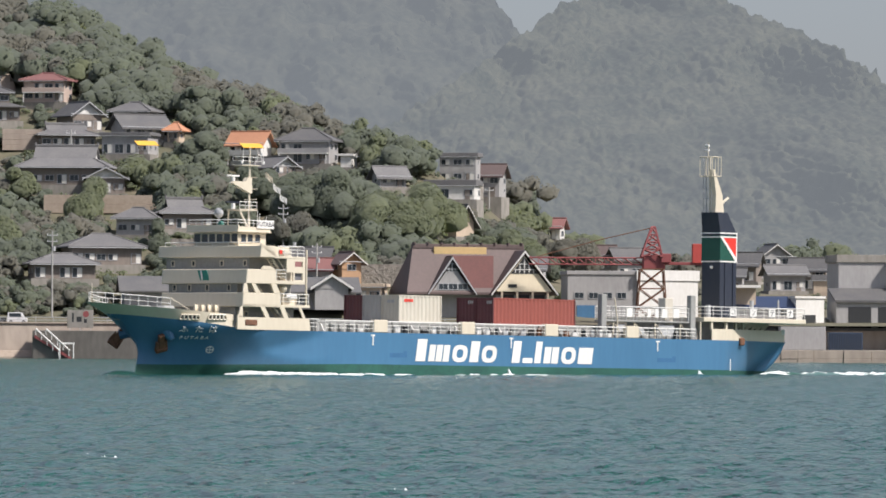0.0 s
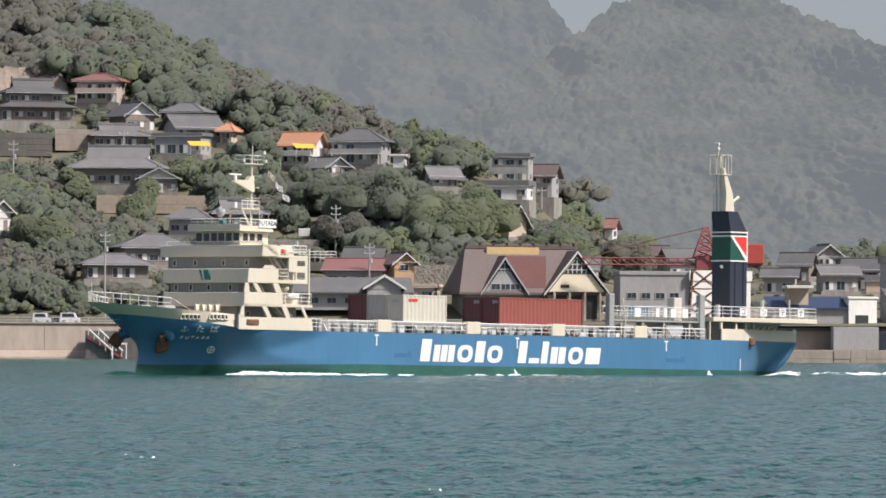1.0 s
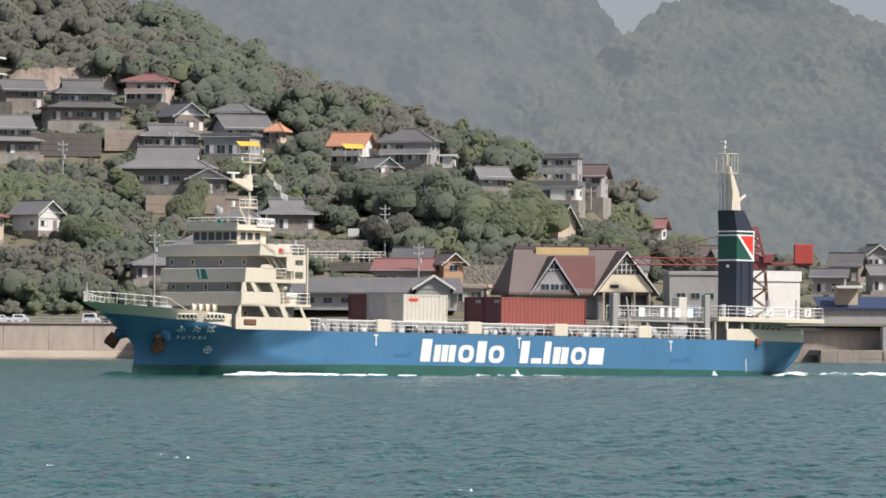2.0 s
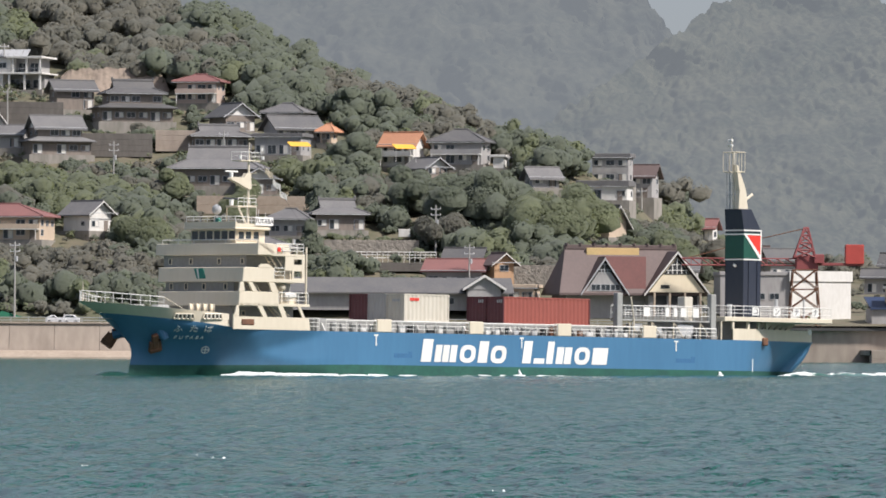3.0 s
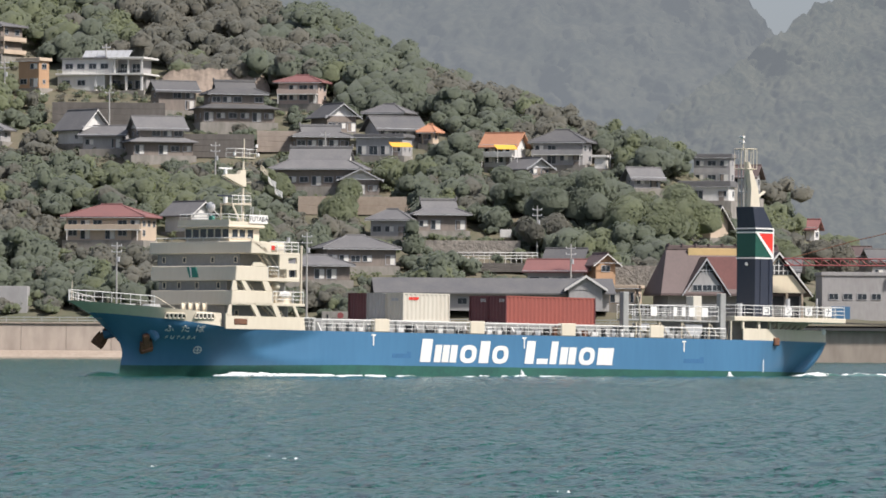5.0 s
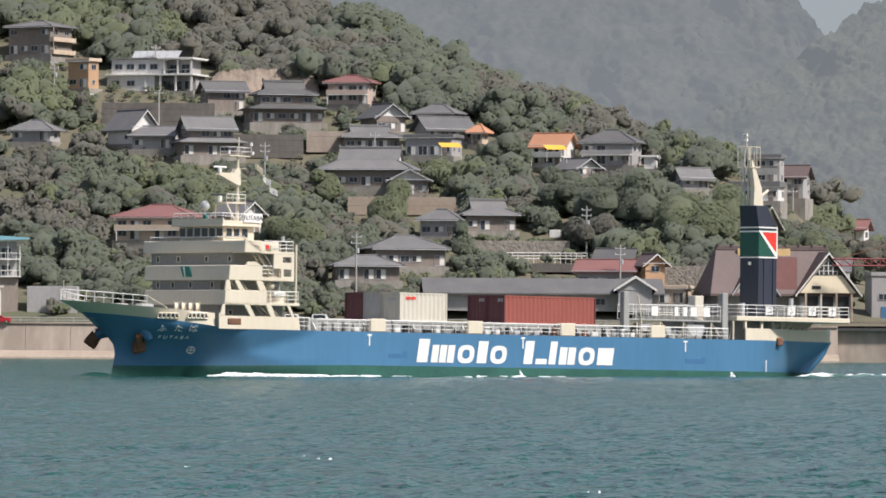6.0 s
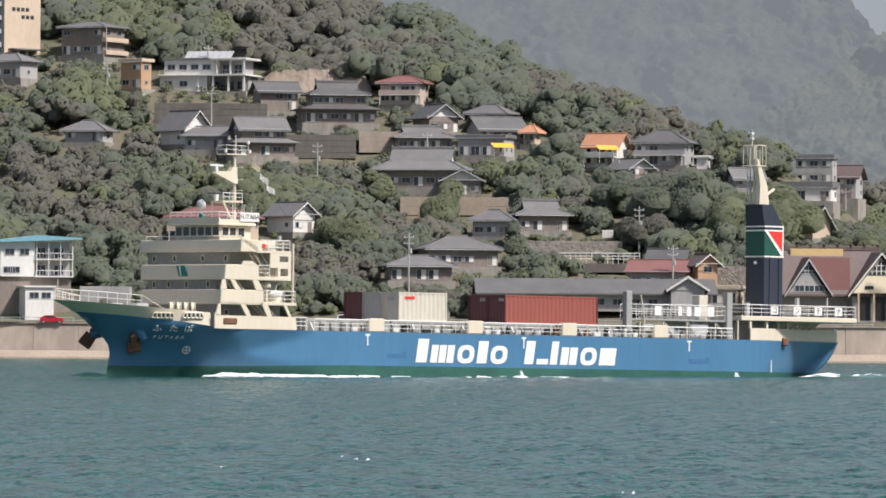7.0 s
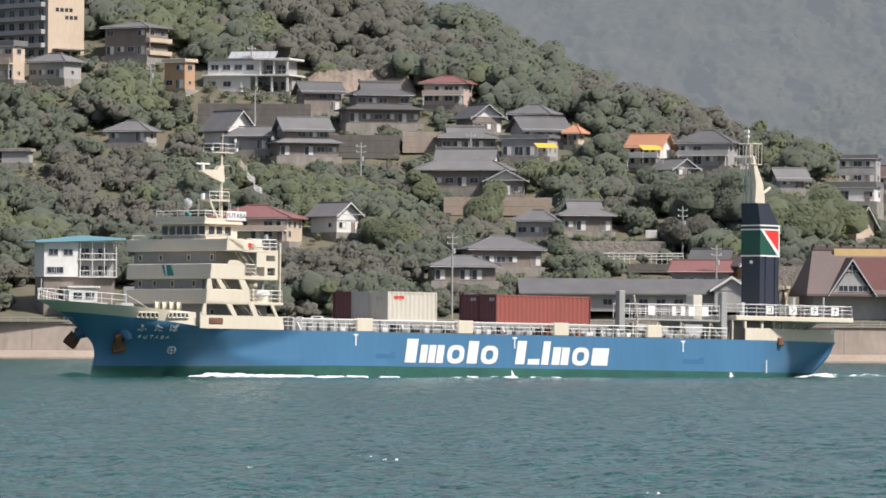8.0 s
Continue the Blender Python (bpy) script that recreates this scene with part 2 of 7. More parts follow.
def build_sea():
    """One sheet all round, with fine waves where the channel is looked at."""
    fine = np.linspace(-0.155, 0.155, 400)
    around = np.concatenate([np.linspace(-math.pi, -0.16, 40), fine, np.linspace(0.16, math.pi, 40)])
    radii = np.concatenate([np.array([0.01, 20, 50, 80]), np.geomspace(95, 620, 430), np.geomspace(630, 1080, 120), np.array([1300, 2500, 4900])])
    a, r = np.meshgrid(around, radii)
    x, y = r * np.sin(a), r * np.cos(a)
    rng = np.random.default_rng(5)
    z = np.zeros_like(x)
    for wave_length in (1.3, 1.7, 2.1, 2.6, 3.2, 4.0, 5.2):
        for _ in range(4):
            way = radians(205) + rng.normal(0, 0.45)
            k = 2 * math.pi / wave_length
            s = np.sin(k * (x * math.cos(way) + y * math.sin(way)) + rng.uniform(0, 6.28)
                       + 1.3 * np.sin(0.05 * x + rng.uniform(0, 6.28)) + 1.3 * np.sin(0.043 * y + rng.uniform(0, 6.28)))
            z += (0.0085 * wave_length ** 0.35) * (s + 0.35 * s * s)
    z *= np.clip((r - 70) / 40, 0, 1) * np.clip((1075 - r) / 30, 0, 1)
    z[(np.abs(a) > 0.157)] = 0
    rows, cols = x.shape
    verts = np.stack([x.ravel(), y.ravel(), z.ravel()], 1)
    i = np.arange(rows - 1)[:, None] * cols + np.arange(cols - 1)[None, :]
    faces = np.stack([i, i + cols, i + cols + 1, i + 1], -1).reshape(-1, 4)
    me = from_arrays("sea", verts.tolist(), faces.tolist(), sea_material())
    me.polygons.foreach_set("use_smooth", [True] * len(me.polygons))
    return tagged(new("water", me), "choppy teal green sea water in the strait", "water", kind="structure")


SEA = build_sea()

# ---- land: for each bearing (mrad), how fast the slope falls back (m per mrad of rise) and its crest (mrad) ----
LAND = np.array([(-200, 4.7, 70), (-103, 4.7, 66), (-55, 4.7, 61), (-26, 4.7, 52), (-17.5, 4.7, 46.5), (-12, 4.7, 44),
                 (-2, 4.7, 41.5), (8, 4.7, 39.5), (17, 4.7, 36), (24, 4.7, 33), (30, 4.7, 31.5), (38, 5.2, 29), (43, 6, 27.5),
                 (49, 8, 25), (54, 11, 19.5), (59, 14, 16.5), (68, 22, 14), (87, 30, 12), (116, 32, 11.5), (200, 32, 11)])
FOOT = 1062.0


def ground(x, y):
    """The height of the ground behind the sea wall."""
    b = math.atan2(x, y) * 1000
    back_off = float(np.interp(b, LAND[:, 0], LAND[:, 1]))
    crest = float(np.interp(b, LAND[:, 0], LAND[:, 2]))
    d = math.hypot(x, y)
    e = 3.3 + max(0.0, d - FOOT) / back_off
    far = FOOT + (crest - 3.3) * back_off
    if d <= far:
        return 3.2 + e / 1000 * d
    return max(1.0, 3.2 + crest / 1000 * far - (d - far) * 0.35)


def build_land():
    bearings, dists = np.linspace(-200, 200, 300), np.concatenate([[1056.0], np.linspace(1062, 1420, 120), np.linspace(1440, 1900, 24)])
    verts, faces = [], []
    for d in dists:
        for b in bearings:
            x, y = d * math.sin(b / 1000), d * math.cos(b / 1000)
            bump = 0 if d < 1085 else 0.6 * noise.noise((x * 0.07, y * 0.07, 0)) + 0.35 * noise.noise((x * 0.3, y * 0.3, 5))
            verts.append((x, y, ground(x, y) - 0.15 + bump))
    c = len(bearings)
    for i in range(len(dists) - 1):
        for j in range(c - 1):
            k = i * c + j
            faces.append((k, k + 1, k + c + 1, k + c))
    me = from_arrays("land", verts, faces, SOIL)
    me.polygons.foreach_set("use_smooth", [True] * len(me.polygons))
    tagged(new("ground", me), "scrubby green and brown hillside above the shore", "ground", kind="structure")


build_land()


def build_mountain(name, label, crest_rows, start, per_mrad, foot, mat, crown, seed, cols, rows, b0, b1):
    """A wooded mountain: spurs and gullies, and crowns that swell out of its face."""
    crest = np.array(crest_rows, float)
    verts, faces = [], []
    for i in range(rows):
        f = i / (rows - 4)
        for j in range(cols):
            b = b0 + (b1 - b0) * j / (cols - 1)
            top = float(np.interp(b, crest[:, 0], crest[:, 1])) + 0.55 + 0.7 * noise.noise((b / 2.2, seed, 0.5)) + 0.6 * noise.noise((b / 0.7, seed, 4.5))
            e = foot + (top - foot) * min(f, 1.0)
            d = start + (e - foot) * per_mrad + max(0, f - 1) * 2500
            x, y = d * math.sin(b / 1000), d * math.cos(b / 1000)
            up = e / 1000 * d
            spur = 110 * noise.noise((x / 210, y / 300, seed)) + 45 * noise.noise((x / 70, y / 120, seed + 3)) + 26 * noise.noise((x / 24, up / 20, seed))
            wx, wz = x + 1.6 * noise.noise((x / 5, up / 5, 1.0)), up + 1.6 * noise.noise((x / 5, up / 5, 9.0))
            big = 0.55 - noise.voronoi((wx / crown, wz / crown * 1.25, seed))[0][0]
            small = 0.5 - noise.voronoi((wx / crown * 2.2, wz / crown * 2.6, seed + 4))[0][0]
            swell = 1.5 * crown * (1.0 * big + 0.5 * small) * (0.6 + 0.8 * abs(noise.noise((x / 30, up / 30, 5.0))))
            y += spur * min(1.0, 3 * f) - swell * 1.2
            verts.append((x, y, 3.2 + up + swell * 0.35 - (0 if f <= 1 else (f - 1) * 1500)))
    for i in range(rows - 1):
        for j in range(cols - 1):
            k = i * cols + j
            faces.append((k, k + 1, k + cols + 1, k + cols))
    me = from_arrays(name, verts, faces, mat)
    me.polygons.foreach_set("use_smooth", [True] * len(me.polygons))
    tagged(new(name, me), label, "mountain", kind="structure")


build_mountain("backdrop_mountain", "steep wooded mountain with grey haze painted in as glow",
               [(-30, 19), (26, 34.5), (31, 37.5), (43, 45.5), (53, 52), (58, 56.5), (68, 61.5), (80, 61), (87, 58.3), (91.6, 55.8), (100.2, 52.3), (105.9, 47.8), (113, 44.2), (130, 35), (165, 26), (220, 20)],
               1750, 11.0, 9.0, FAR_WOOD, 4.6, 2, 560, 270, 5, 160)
build_mountain("backdrop_far_ridge", "distant wooded ridge with pale haze painted in as glow",
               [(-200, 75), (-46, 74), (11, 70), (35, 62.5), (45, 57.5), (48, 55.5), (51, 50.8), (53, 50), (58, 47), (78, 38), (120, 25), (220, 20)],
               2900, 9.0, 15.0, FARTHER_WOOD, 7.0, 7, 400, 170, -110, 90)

# ---- the coaster: +x towards the bow, +y to port, z up from the waterline amidships ----
SHIP_SIDE = 6.9


STEM = np.array([(-2.0, 30.6), (-0.6, 30.6), (0.0, 30.55), (0.4, 30.45), (0.8, 30.35), (1.6, 30.2), (2.3, 30.35), (3.0, 30.9),
                 (3.8, 31.8), (4.6, 32.9), (5.4, 34.7), (6.2, 36.9)])


def stem_at(z):
    return float(np.interp(z, STEM[:, 0], STEM[:, 1]))


def end_at(z):
    return -63.2 + 4.6 * (1 - min(1.0, max(0.0, (z + 0.3) / 3.6))) ** 1.5


def half_breadth(x, z):
    """The hull's half breadth: full amidships, a flared bow and a rounded counter stern."""
    s = min(1.0, max(0.0, (z + 1.0) / 5.0))
    stem = stem_at(z)
    run = 25.0 - 11.5 * s if z < 4.0 else stem - (18.65 - 2.0 * (z - 4.0))
    flare = 0.0
    if x > 12.0 and z < 3.8:
        knuckle = max(0.4, 3.6 - (x - 12.0) * 0.23)
        flare = 0.13 * (x - 12.0) * min(1.0, (3.8 - z) / (3.8 - knuckle))
    if x > stem - run:
        f = min(1.0, (x - (stem - run)) / run)
        return min(SHIP_SIDE * max(0.0, 1 - f ** (1.7 + 0.9 * s)) ** (1.0 - 0.25 * s), SHIP_SIDE - flare)
    if x > 12.0:
        return SHIP_SIDE - flare
    if x < -46.0:
        g = -46.0 - x
        low = 1 - min(1.0, max(0.0, z / 3.7))
        return max(0.8, SHIP_SIDE - 0.35 * (g - 1 + math.exp(-g)) - 0.22 * (g - 1 + math.exp(-g)) * low ** 0.9)
    return SHIP_SIDE


def top_at(x):
    """The sheer: low along the hold, a tall bulwark round the bow."""
    if x < 24.0:
        return 3.8
    return 5.2 + 0.95 * min(1.0, (x - 24.0) / 13.0)


def paint_line(x):
    """Where the blue ends and the cream bulwark begins."""
    return 3.8 if x < 23.0 else 3.8 + 1.55 * min(1.0, (x - 23.0) / 14.0) ** 0.75


def hull_shell(z_rows, from_x=None, blocks=150, thick=0.0):
    """Port and starboard plating between heights given per station by z_rows(u, x): a list of functions of x."""
    bm = bmesh.new()
    levels = len(z_rows)
    grid = {}
    for side in (1, -1):
        for i in range(blocks + 1):
            u = i / blocks
            for j, zr in enumerate(z_rows):
                guess = -57 + u * 94
                z = zr(guess)
                lo = end_at(z) if from_x is None else from_x
                x = lo + (stem_at(z) - lo) * (1 - (1 - u) ** 1.6 if u > 0.6 else u + (1 - 0.4 ** 1.6 - 0.6) * (u / 0.6) ** 2)
                z = zr(x)
                x = min(x, stem_at(z))
                y = half_breadth(x, z) if u < 1 else 0.0
                grid[side, i, j] = bm.verts.new((x, side * (y - thick), z))
    for side in (1, -1):
        for i in range(blocks):
            for j in range(levels - 1):
                q = [grid[side, i, j], grid[side, i + 1, j], grid[side, i + 1, j + 1], grid[side, i, j + 1]]
                bm.faces.new(q if side < 0 else q[::-1])
    if from_x is None:
        for j in range(levels - 1):
            bm.faces.new([grid[1, 0, j], grid[1, 0, j + 1], grid[-1, 0, j + 1], grid[-1, 0, j]])
    bmesh.ops.remove_doubles(bm, verts=bm.verts, dist=0.002)
    for f in bm.faces:
        f.smooth = True
    bmesh.ops.recalc_face_normals(bm, faces=bm.faces)
    return bm


SHIP = thing("cargo_ship", "blue and cream coastal container ship under way", "ship")


def boot_line(x):
    """Where the green underwater paint ends."""
    return 0.75 - 0.32 * min(1.0, max(0.0, (x - 8.0) / 20.0))


hull = part("hull", hull_shell([lambda x, k=k: boot_line(x) + (paint_line(x) - boot_line(x)) * k / 9 for k in range(10)]), HULL_BLUE, SHIP, "blue painted hull plating")
part("boot_topping", hull_shell([lambda x, k=k: -1.6 + (1.6 + boot_line(x)) * k / 4 for k in range(5)]), BOOT_GREEN, SHIP, "dark green underwater paint band")
part("bulwark", hull_shell([lambda x, k=k: paint_line(x) + (top_at(x) - paint_line(x)) * k / 2 for k in range(3)], from_x=24.0), CREAM, SHIP, "cream bow bulwark")


def deck_plate(x0, x1, z, inset, name, n=40):
    bm = bmesh.new()
    pts = [(x0 + (x1 - x0) * i / n) for i in range(n + 1)]
    ring = [(x, max(0.05, half_breadth(x, z) - inset)) for x in pts] + [(x, -max(0.05, half_breadth(x, z) - inset)) for x in pts[::-1]]
    add_prism(bm, ring, z - 0.06, z, "z")
    return part(name, bm, SHIP_GREY, SHIP, "grey steel deck")


deck_plate(-63.0, 24.0, 3.78, 0.04, "main_deck", 80)
deck_plate(23.9, 34.3, 4.6, 0.1, "forecastle_deck")


def placed_ship(t):
    """The ship's pose: a straight course, a little down by the stern."""
    k = t / 8
    x, y = 18.0 + (-20.3 - 18.0) * k, 574.4 + (535.5 - 574.4) * k
    a = radians(44.8)
    return pose(x - 5 * math.sin(a), y + 5 * math.cos(a), 0.3, 0, -0.6, 224.8)


SHIP_ROWS = [(t, placed_ship(t)) for t in (0, 2, 4, 6, 8)]

# ---- deck house forward ----
BAND_LOW = [(14.4, 5.3), (18.3, 5.3), (18.3, 6.9), (23.35, 6.9), (23.35, -4.0), (20.5, -6.9), (14.4, -6.9)]
BAND_MID = [(14.8, 5.3), (18.9, 5.3), (18.9, 6.9), (22.9, 6.9), (22.9, -4.5), (20.5, -6.9), (14.8, -6.9)]
BROW = [(15.2, 5.0), (19.0, 5.0), (19.0, 6.9), (21.05, 6.9), (21.05, -6.9), (15.2, -6.9)]


def tapered(outline, z0, z1, lean, sharp=0.05):
    """A block over an outline whose front leans aft by so much towards its top."""
    bm = bmesh.new()
    lo = [bm.verts.new((x, y, z0)) for x, y in outline]
    hi = [bm.verts.new((x - (lean if x > 20 else 0), y, z1)) for x, y in outline]
    n = len(outline)
    bm.faces.new(lo), bm.faces.new(hi[::-1])
    for i in range(n):
        bm.faces.new((lo[(i + 1) % n], lo[i], hi[i], hi[(i + 1) % n]))
    bmesh.ops.recalc_face_normals(bm, faces=bm.faces)
    bmesh.ops.bevel(bm, geom=bm.edges[:], offset=sharp, segments=1, affect="EDGES")
    return bm


# recessed walls are grey, not cream, to paint in the shade behind the openings
part("lower_house", prism([(14.8, 5.2), (22.6, 5.2), (22.6, -3.7), (20.0, -6.3), (14.8, -6.3)], 3.78, 5.95, "z"), SHIP_GREY, SHIP, "recessed house wall with its shade painted in grey")
part("lower_front", tapered(BAND_LOW, 5.95, 7.28, 0.08), CREAM, SHIP)
part("middle_house", prism([(15.0, 5.0), (22.2, 5.0), (22.2, -4.2), (20.0, -6.3), (15.0, -6.3)], 7.28, 8.15, "z"), SHIP_GREY, SHIP, "recessed house wall with its shade painted in grey")
part("middle_front", tapered(BAND_MID, 8.15, 9.5, 0.12), CREAM, SHIP)
part("upper_house", prism([(15.2, 4.8), (20.5, 4.8), (20.5, -6.3), (15.2, -6.3)], 9.5, 10.65, "z"), SHIP_GREY, SHIP, "recessed house wall with its shade painted in grey")
part("bridge_front", tapered(BROW, 10.65, 11.75, 0.1), CREAM, SHIP)

# side plating with its raked window openings
SIDE = 6.9
for outline in (
        [(24.0, 3.82), (24.0, 5.2), (23.3, 4.98), (14.7, 4.98), (14.4, 4.98), (14.2, 3.82)],
        [(23.9, 4.98), (23.3, 4.98), (23.32, 6.0), (23.6, 6.0)],
        [(20.25, 4.98), (19.7, 4.98), (20.38, 6.0), (21.0, 6.0)],
        [(17.8, 4.98), (17.2, 4.98), (17.75, 6.0), (18.4, 6.0)],
        [(15.2, 4.98), (14.9, 4.98), (15.5, 6.0), (15.85, 6.0)],
        [(23.35, 7.28), (22.6, 7.28), (22.8, 8.16), (23.2, 8.16)],
        [(21.6, 7.28), (20.95, 7.28), (21.7, 8.16), (22.2, 8.16)],
        [(19.15, 7.28), (18.3, 7.28), (18.9, 8.16), (19.6, 8.16)],
        [(20.9, 9.5), (19.0, 9.5), (19.7, 9.85), (20.6, 9.85)]):
    part("side_plate", prism(outline, SIDE - 0.14, SIDE + 0.004), CREAM, SHIP)
part("deck_edge", box(14.3, 23.3, 5.2, 6.9, 5.97, 6.22, 0.02), CREAM, SHIP)
part("deck_edge", box(15.0, 19.0, 4.9, 6.9, 8.18, 8.5, 0.02), CREAM, SHIP)
part("deck_edge", box(15.0, 19.1, 4.9, 6.9, 10.6, 10.8, 0.02), CREAM, SHIP)
aft_wall = bmesh.new()
for x0, x1, z0, z1 in ((15.0, 15.35, 8.5, 10.6), (16.4, 17.5, 9.3, 10.6), (15.35, 16.4, 8.5, 8.6), (15.35, 16.4, 9.25, 9.85),
                       (15.35, 16.4, 10.35, 10.6), (16.4, 16.6, 8.5, 9.3)):
    add_box(aft_wall, x0, x1, 6.72, 6.88, z0, z1)
part("aft_screen", aft_wall, CREAM, SHIP)
part("bulwark_wing", prism([(21.0, 11.7), (20.9, 11.95), (20.2, 11.75), (19.3, 11.2), (18.4, 10.75), (19.0, 10.7)], 6.74, 6.9), CREAM, SHIP)
part("house_deck", prism([(14.4, 6.85), (23.2, 6.85), (23.2, -3.9), (14.4, -6.8)], 3.78, 3.84, "z"), SHIP_GREY, SHIP)


POSTS = {}


def rail_post(height, r):
    key = round(height, 2), r
    if key not in POSTS:
        POSTS[key] = rod((0, 0, 0), (0, 0, height), r, 4)
        POSTS[key] = mesh_of("post", POSTS[key], WHITE)
    return POSTS[key]


def rail(points, height, name="railing", rows=2, post=1.5, parent=None, r=0.035, mat=None):
    """A pipe rail along a line of (x, y, z): bars with a post at every step."""
    mat = mat or WHITE
    whole = bmesh.new()
    spots, bars = [], []
    for a, b in zip(points, points[1:]):
        a, b = Vector(a), Vector(b)
        n = max(1, round((b - a).length / post))
        spots += [a.lerp(b, k / n) for k in range(n)]
        for k in range(rows):
            up = Vector((0, 0, height * (k + 1) / rows))
            bars.append((a + up, b + up, r * (1.15 if k == rows - 1 else 0.75)))
    spots.append(Vector(points[-1]))
    if parent is not None:
        for a, b, w in bars + [(p, p + Vector((0, 0, height)), r) for p in spots]:
            add_rod(whole, a, b, w, 4)
        return part(name, whole, mat, parent, "painted pipe railing")
    top = part(name, add_rod(whole, *bars[rows - 1], 4), mat, SHIP, "painted pipe railing")
    for k, (a, b, w) in enumerate(bars):
        if k != rows - 1:
            part("bar", rod(a, b, w, 4), mat, top)
    for p in spots:
        part("post", rail_post(height, r), None, top).location = p
    return top


rail([(18.2, 6.8, 6.2), (14.4, 6.8, 6.2), (14.4, 5.4, 6.2)], 1.05, rows=3)
rail([(18.8, 6.8, 8.5), (17.5, 6.8, 8.5)], 1.0, rows=3)
rail([(18.6, 6.8, 10.8), (15.1, 6.8, 10.8), (15.1, 0, 10.8)], 0.95, rows=3, post=0.9)
rail([(20.6, 6.4, 11.75), (20.6, -6.4, 11.75)], 0.35, rows=1, post=2.2)
rail([(14.3, 6.75, 3.85), (12.9, 6.75, 3.85)], 1.1, rows=3, post=0.7)
# stairs between the side decks
for x0, z0, x1, z1 in ((16.2, 3.85, 19.0, 6.0), (17.4, 8.5, 19.4, 10.7), (20.2, 6.2, 22.0, 8.15)):
    bm = bmesh.new()
    for dy in (0, 0.6):
        add_rod(bm, (x0, 6.0 + dy, z0), (x1, 6.0 + dy, z1), 0.06, 4)
        add_rod(bm, (x0, 6.0 + dy, z0 + 0.9), (x1, 6.0 + dy, z1 + 0.9), 0.035, 4)
    for k in range(9):
        f = (k + 0.5) / 9
        add_box(bm, x0 + (x1 - x0) * f - 0.1, x0 + (x1 - x0) * f + 0.1, 6.0, 6.6, z0 + (z1 - z0) * f - 0.02, z0 + (z1 - z0) * f + 0.02)
    part("ladder", bm, CREAM, SHIP, "inclined steel stairway")


def front_window(x, y, z, w, h):
    """A framed pane on a forward-facing wall."""
    bm = bmesh.new()
    for a in (-1, 1):
        add_box(bm, x - 0.02, x + 0.05, y + a * w / 2 - 0.04, y + a * w / 2 + 0.04, z - h / 2 - 0.04, z + h / 2 + 0.04)
        add_box(bm, x - 0.02, x + 0.05, y - w / 2 + 0.04, y + w / 2 - 0.04, z + a * h / 2 - 0.04, z + a * h / 2 + 0.04)
    w_ob = part("window", bm, CREAM, SHIP)
    part("pane", box(x - 0.02, x + 0.02, y - w / 2 + 0.04, y + w / 2 - 0.04, z - h / 2 + 0.04, z + h / 2 - 0.04), GLASS, w_ob, "dark glass pane")


def side_window(x, y, z, w, h):
    bm = bmesh.new()
    for a in (-1, 1):
        add_box(bm, x + a * w / 2 - 0.04, x + a * w / 2 + 0.04, y - 0.02, y + 0.05, z - h / 2 - 0.04, z + h / 2 + 0.04)
        add_box(bm, x - w / 2 + 0.04, x + w / 2 - 0.04, y - 0.02, y + 0.05, z + a * h / 2 - 0.04, z + a * h / 2 + 0.04)
    w_ob = part("window", bm, CREAM, SHIP)
    part("pane", box(x - w / 2 + 0.04, x + w / 2 - 0.04, y - 0.02, y + 0.02, z - h / 2 + 0.04, z + h / 2 - 0.04), GLASS, w_ob, "dark glass pane")


for y in (3.9, 1.0, -1.4, -3.4):
    front_window(22.2, y, 7.75, 0.4, 0.55)
for y in (5.2 - 0.9, 1.2, -2.6, -5.4):
    front_window(20.5, y, 10.1, 0.4, 0.5)
for x in (15.9, 18.6, 21.2):
    side_window(x, 5.2, 5.3, 0.45, 0.45)
side_window(16.2, 4.98, 7.7, 0.7, 0.6)

# wheelhouse
part("wheelhouse", tapered([(16.4, 3.0), (20.1, 3.0), (20.1, -3.0), (16.4, -3.0)], 11.72, 13.05, 0.0), CREAM, SHIP)
for k in range(6):
    front_window(20.12, -2.5 + k * 1.0, 12.5, 0.9, 0.92)
for x in (19.5, 18.6, 17.6):
    side_window(x, 3.02, 12.5, 0.78, 0.85)
part("wheelhouse_roof", box(16.2, 20.7, -3.5, 3.5, 13.05, 13.25, 0.04), CREAM, SHIP)
roof_edge = bmesh.new()
add_box(roof_edge, 20.45, 20.62, -3.45, 3.45, 13.25, 13.75), add_box(roof_edge, 16.3, 20.45, 3.3, 3.45, 13.25, 13.6)
add_box(roof_edge, 16.3, 20.45, -3.45, -3.3, 13.25, 13.6)
part("roof_bulwark", roof_edge, CREAM, SHIP)
rail([(20.5, -3.3, 13.7), (20.5, 3.3, 13.7), (16.4, 3.3, 13.6)], 0.55, rows=2, post=1.0)
name_board = part("name_board", box(15.9, 18.2, 3.5, 3.56, 13.45, 14.25, 0.02), WHITE, SHIP, "white board with the ship's name")


def words(text, size, mat, parent, m, label="", name="lettering", shear=0.0, thick=0.01):
    cu = bpy.data.curves.new(name, "FONT")
    cu.body, cu.size, cu.shear, cu.extrude = text, size, shear, thick
    cu.align_x, cu.align_y = "CENTER", "CENTER"
    tmp = bpy.data.objects.new(name, cu)
    scene.collection.objects.link(tmp)
    me = bpy.data.meshes.new_from_object(tmp.evaluated_get(bpy.context.evaluated_depsgraph_get()))
    bpy.data.objects.remove(tmp), bpy.data.curves.remove(cu)
    me.materials.clear(), me.materials.append(mat)
    ob = new(name, me)
    ob.parent, ob.matrix_basis = parent, m
    return tagged(ob, label)


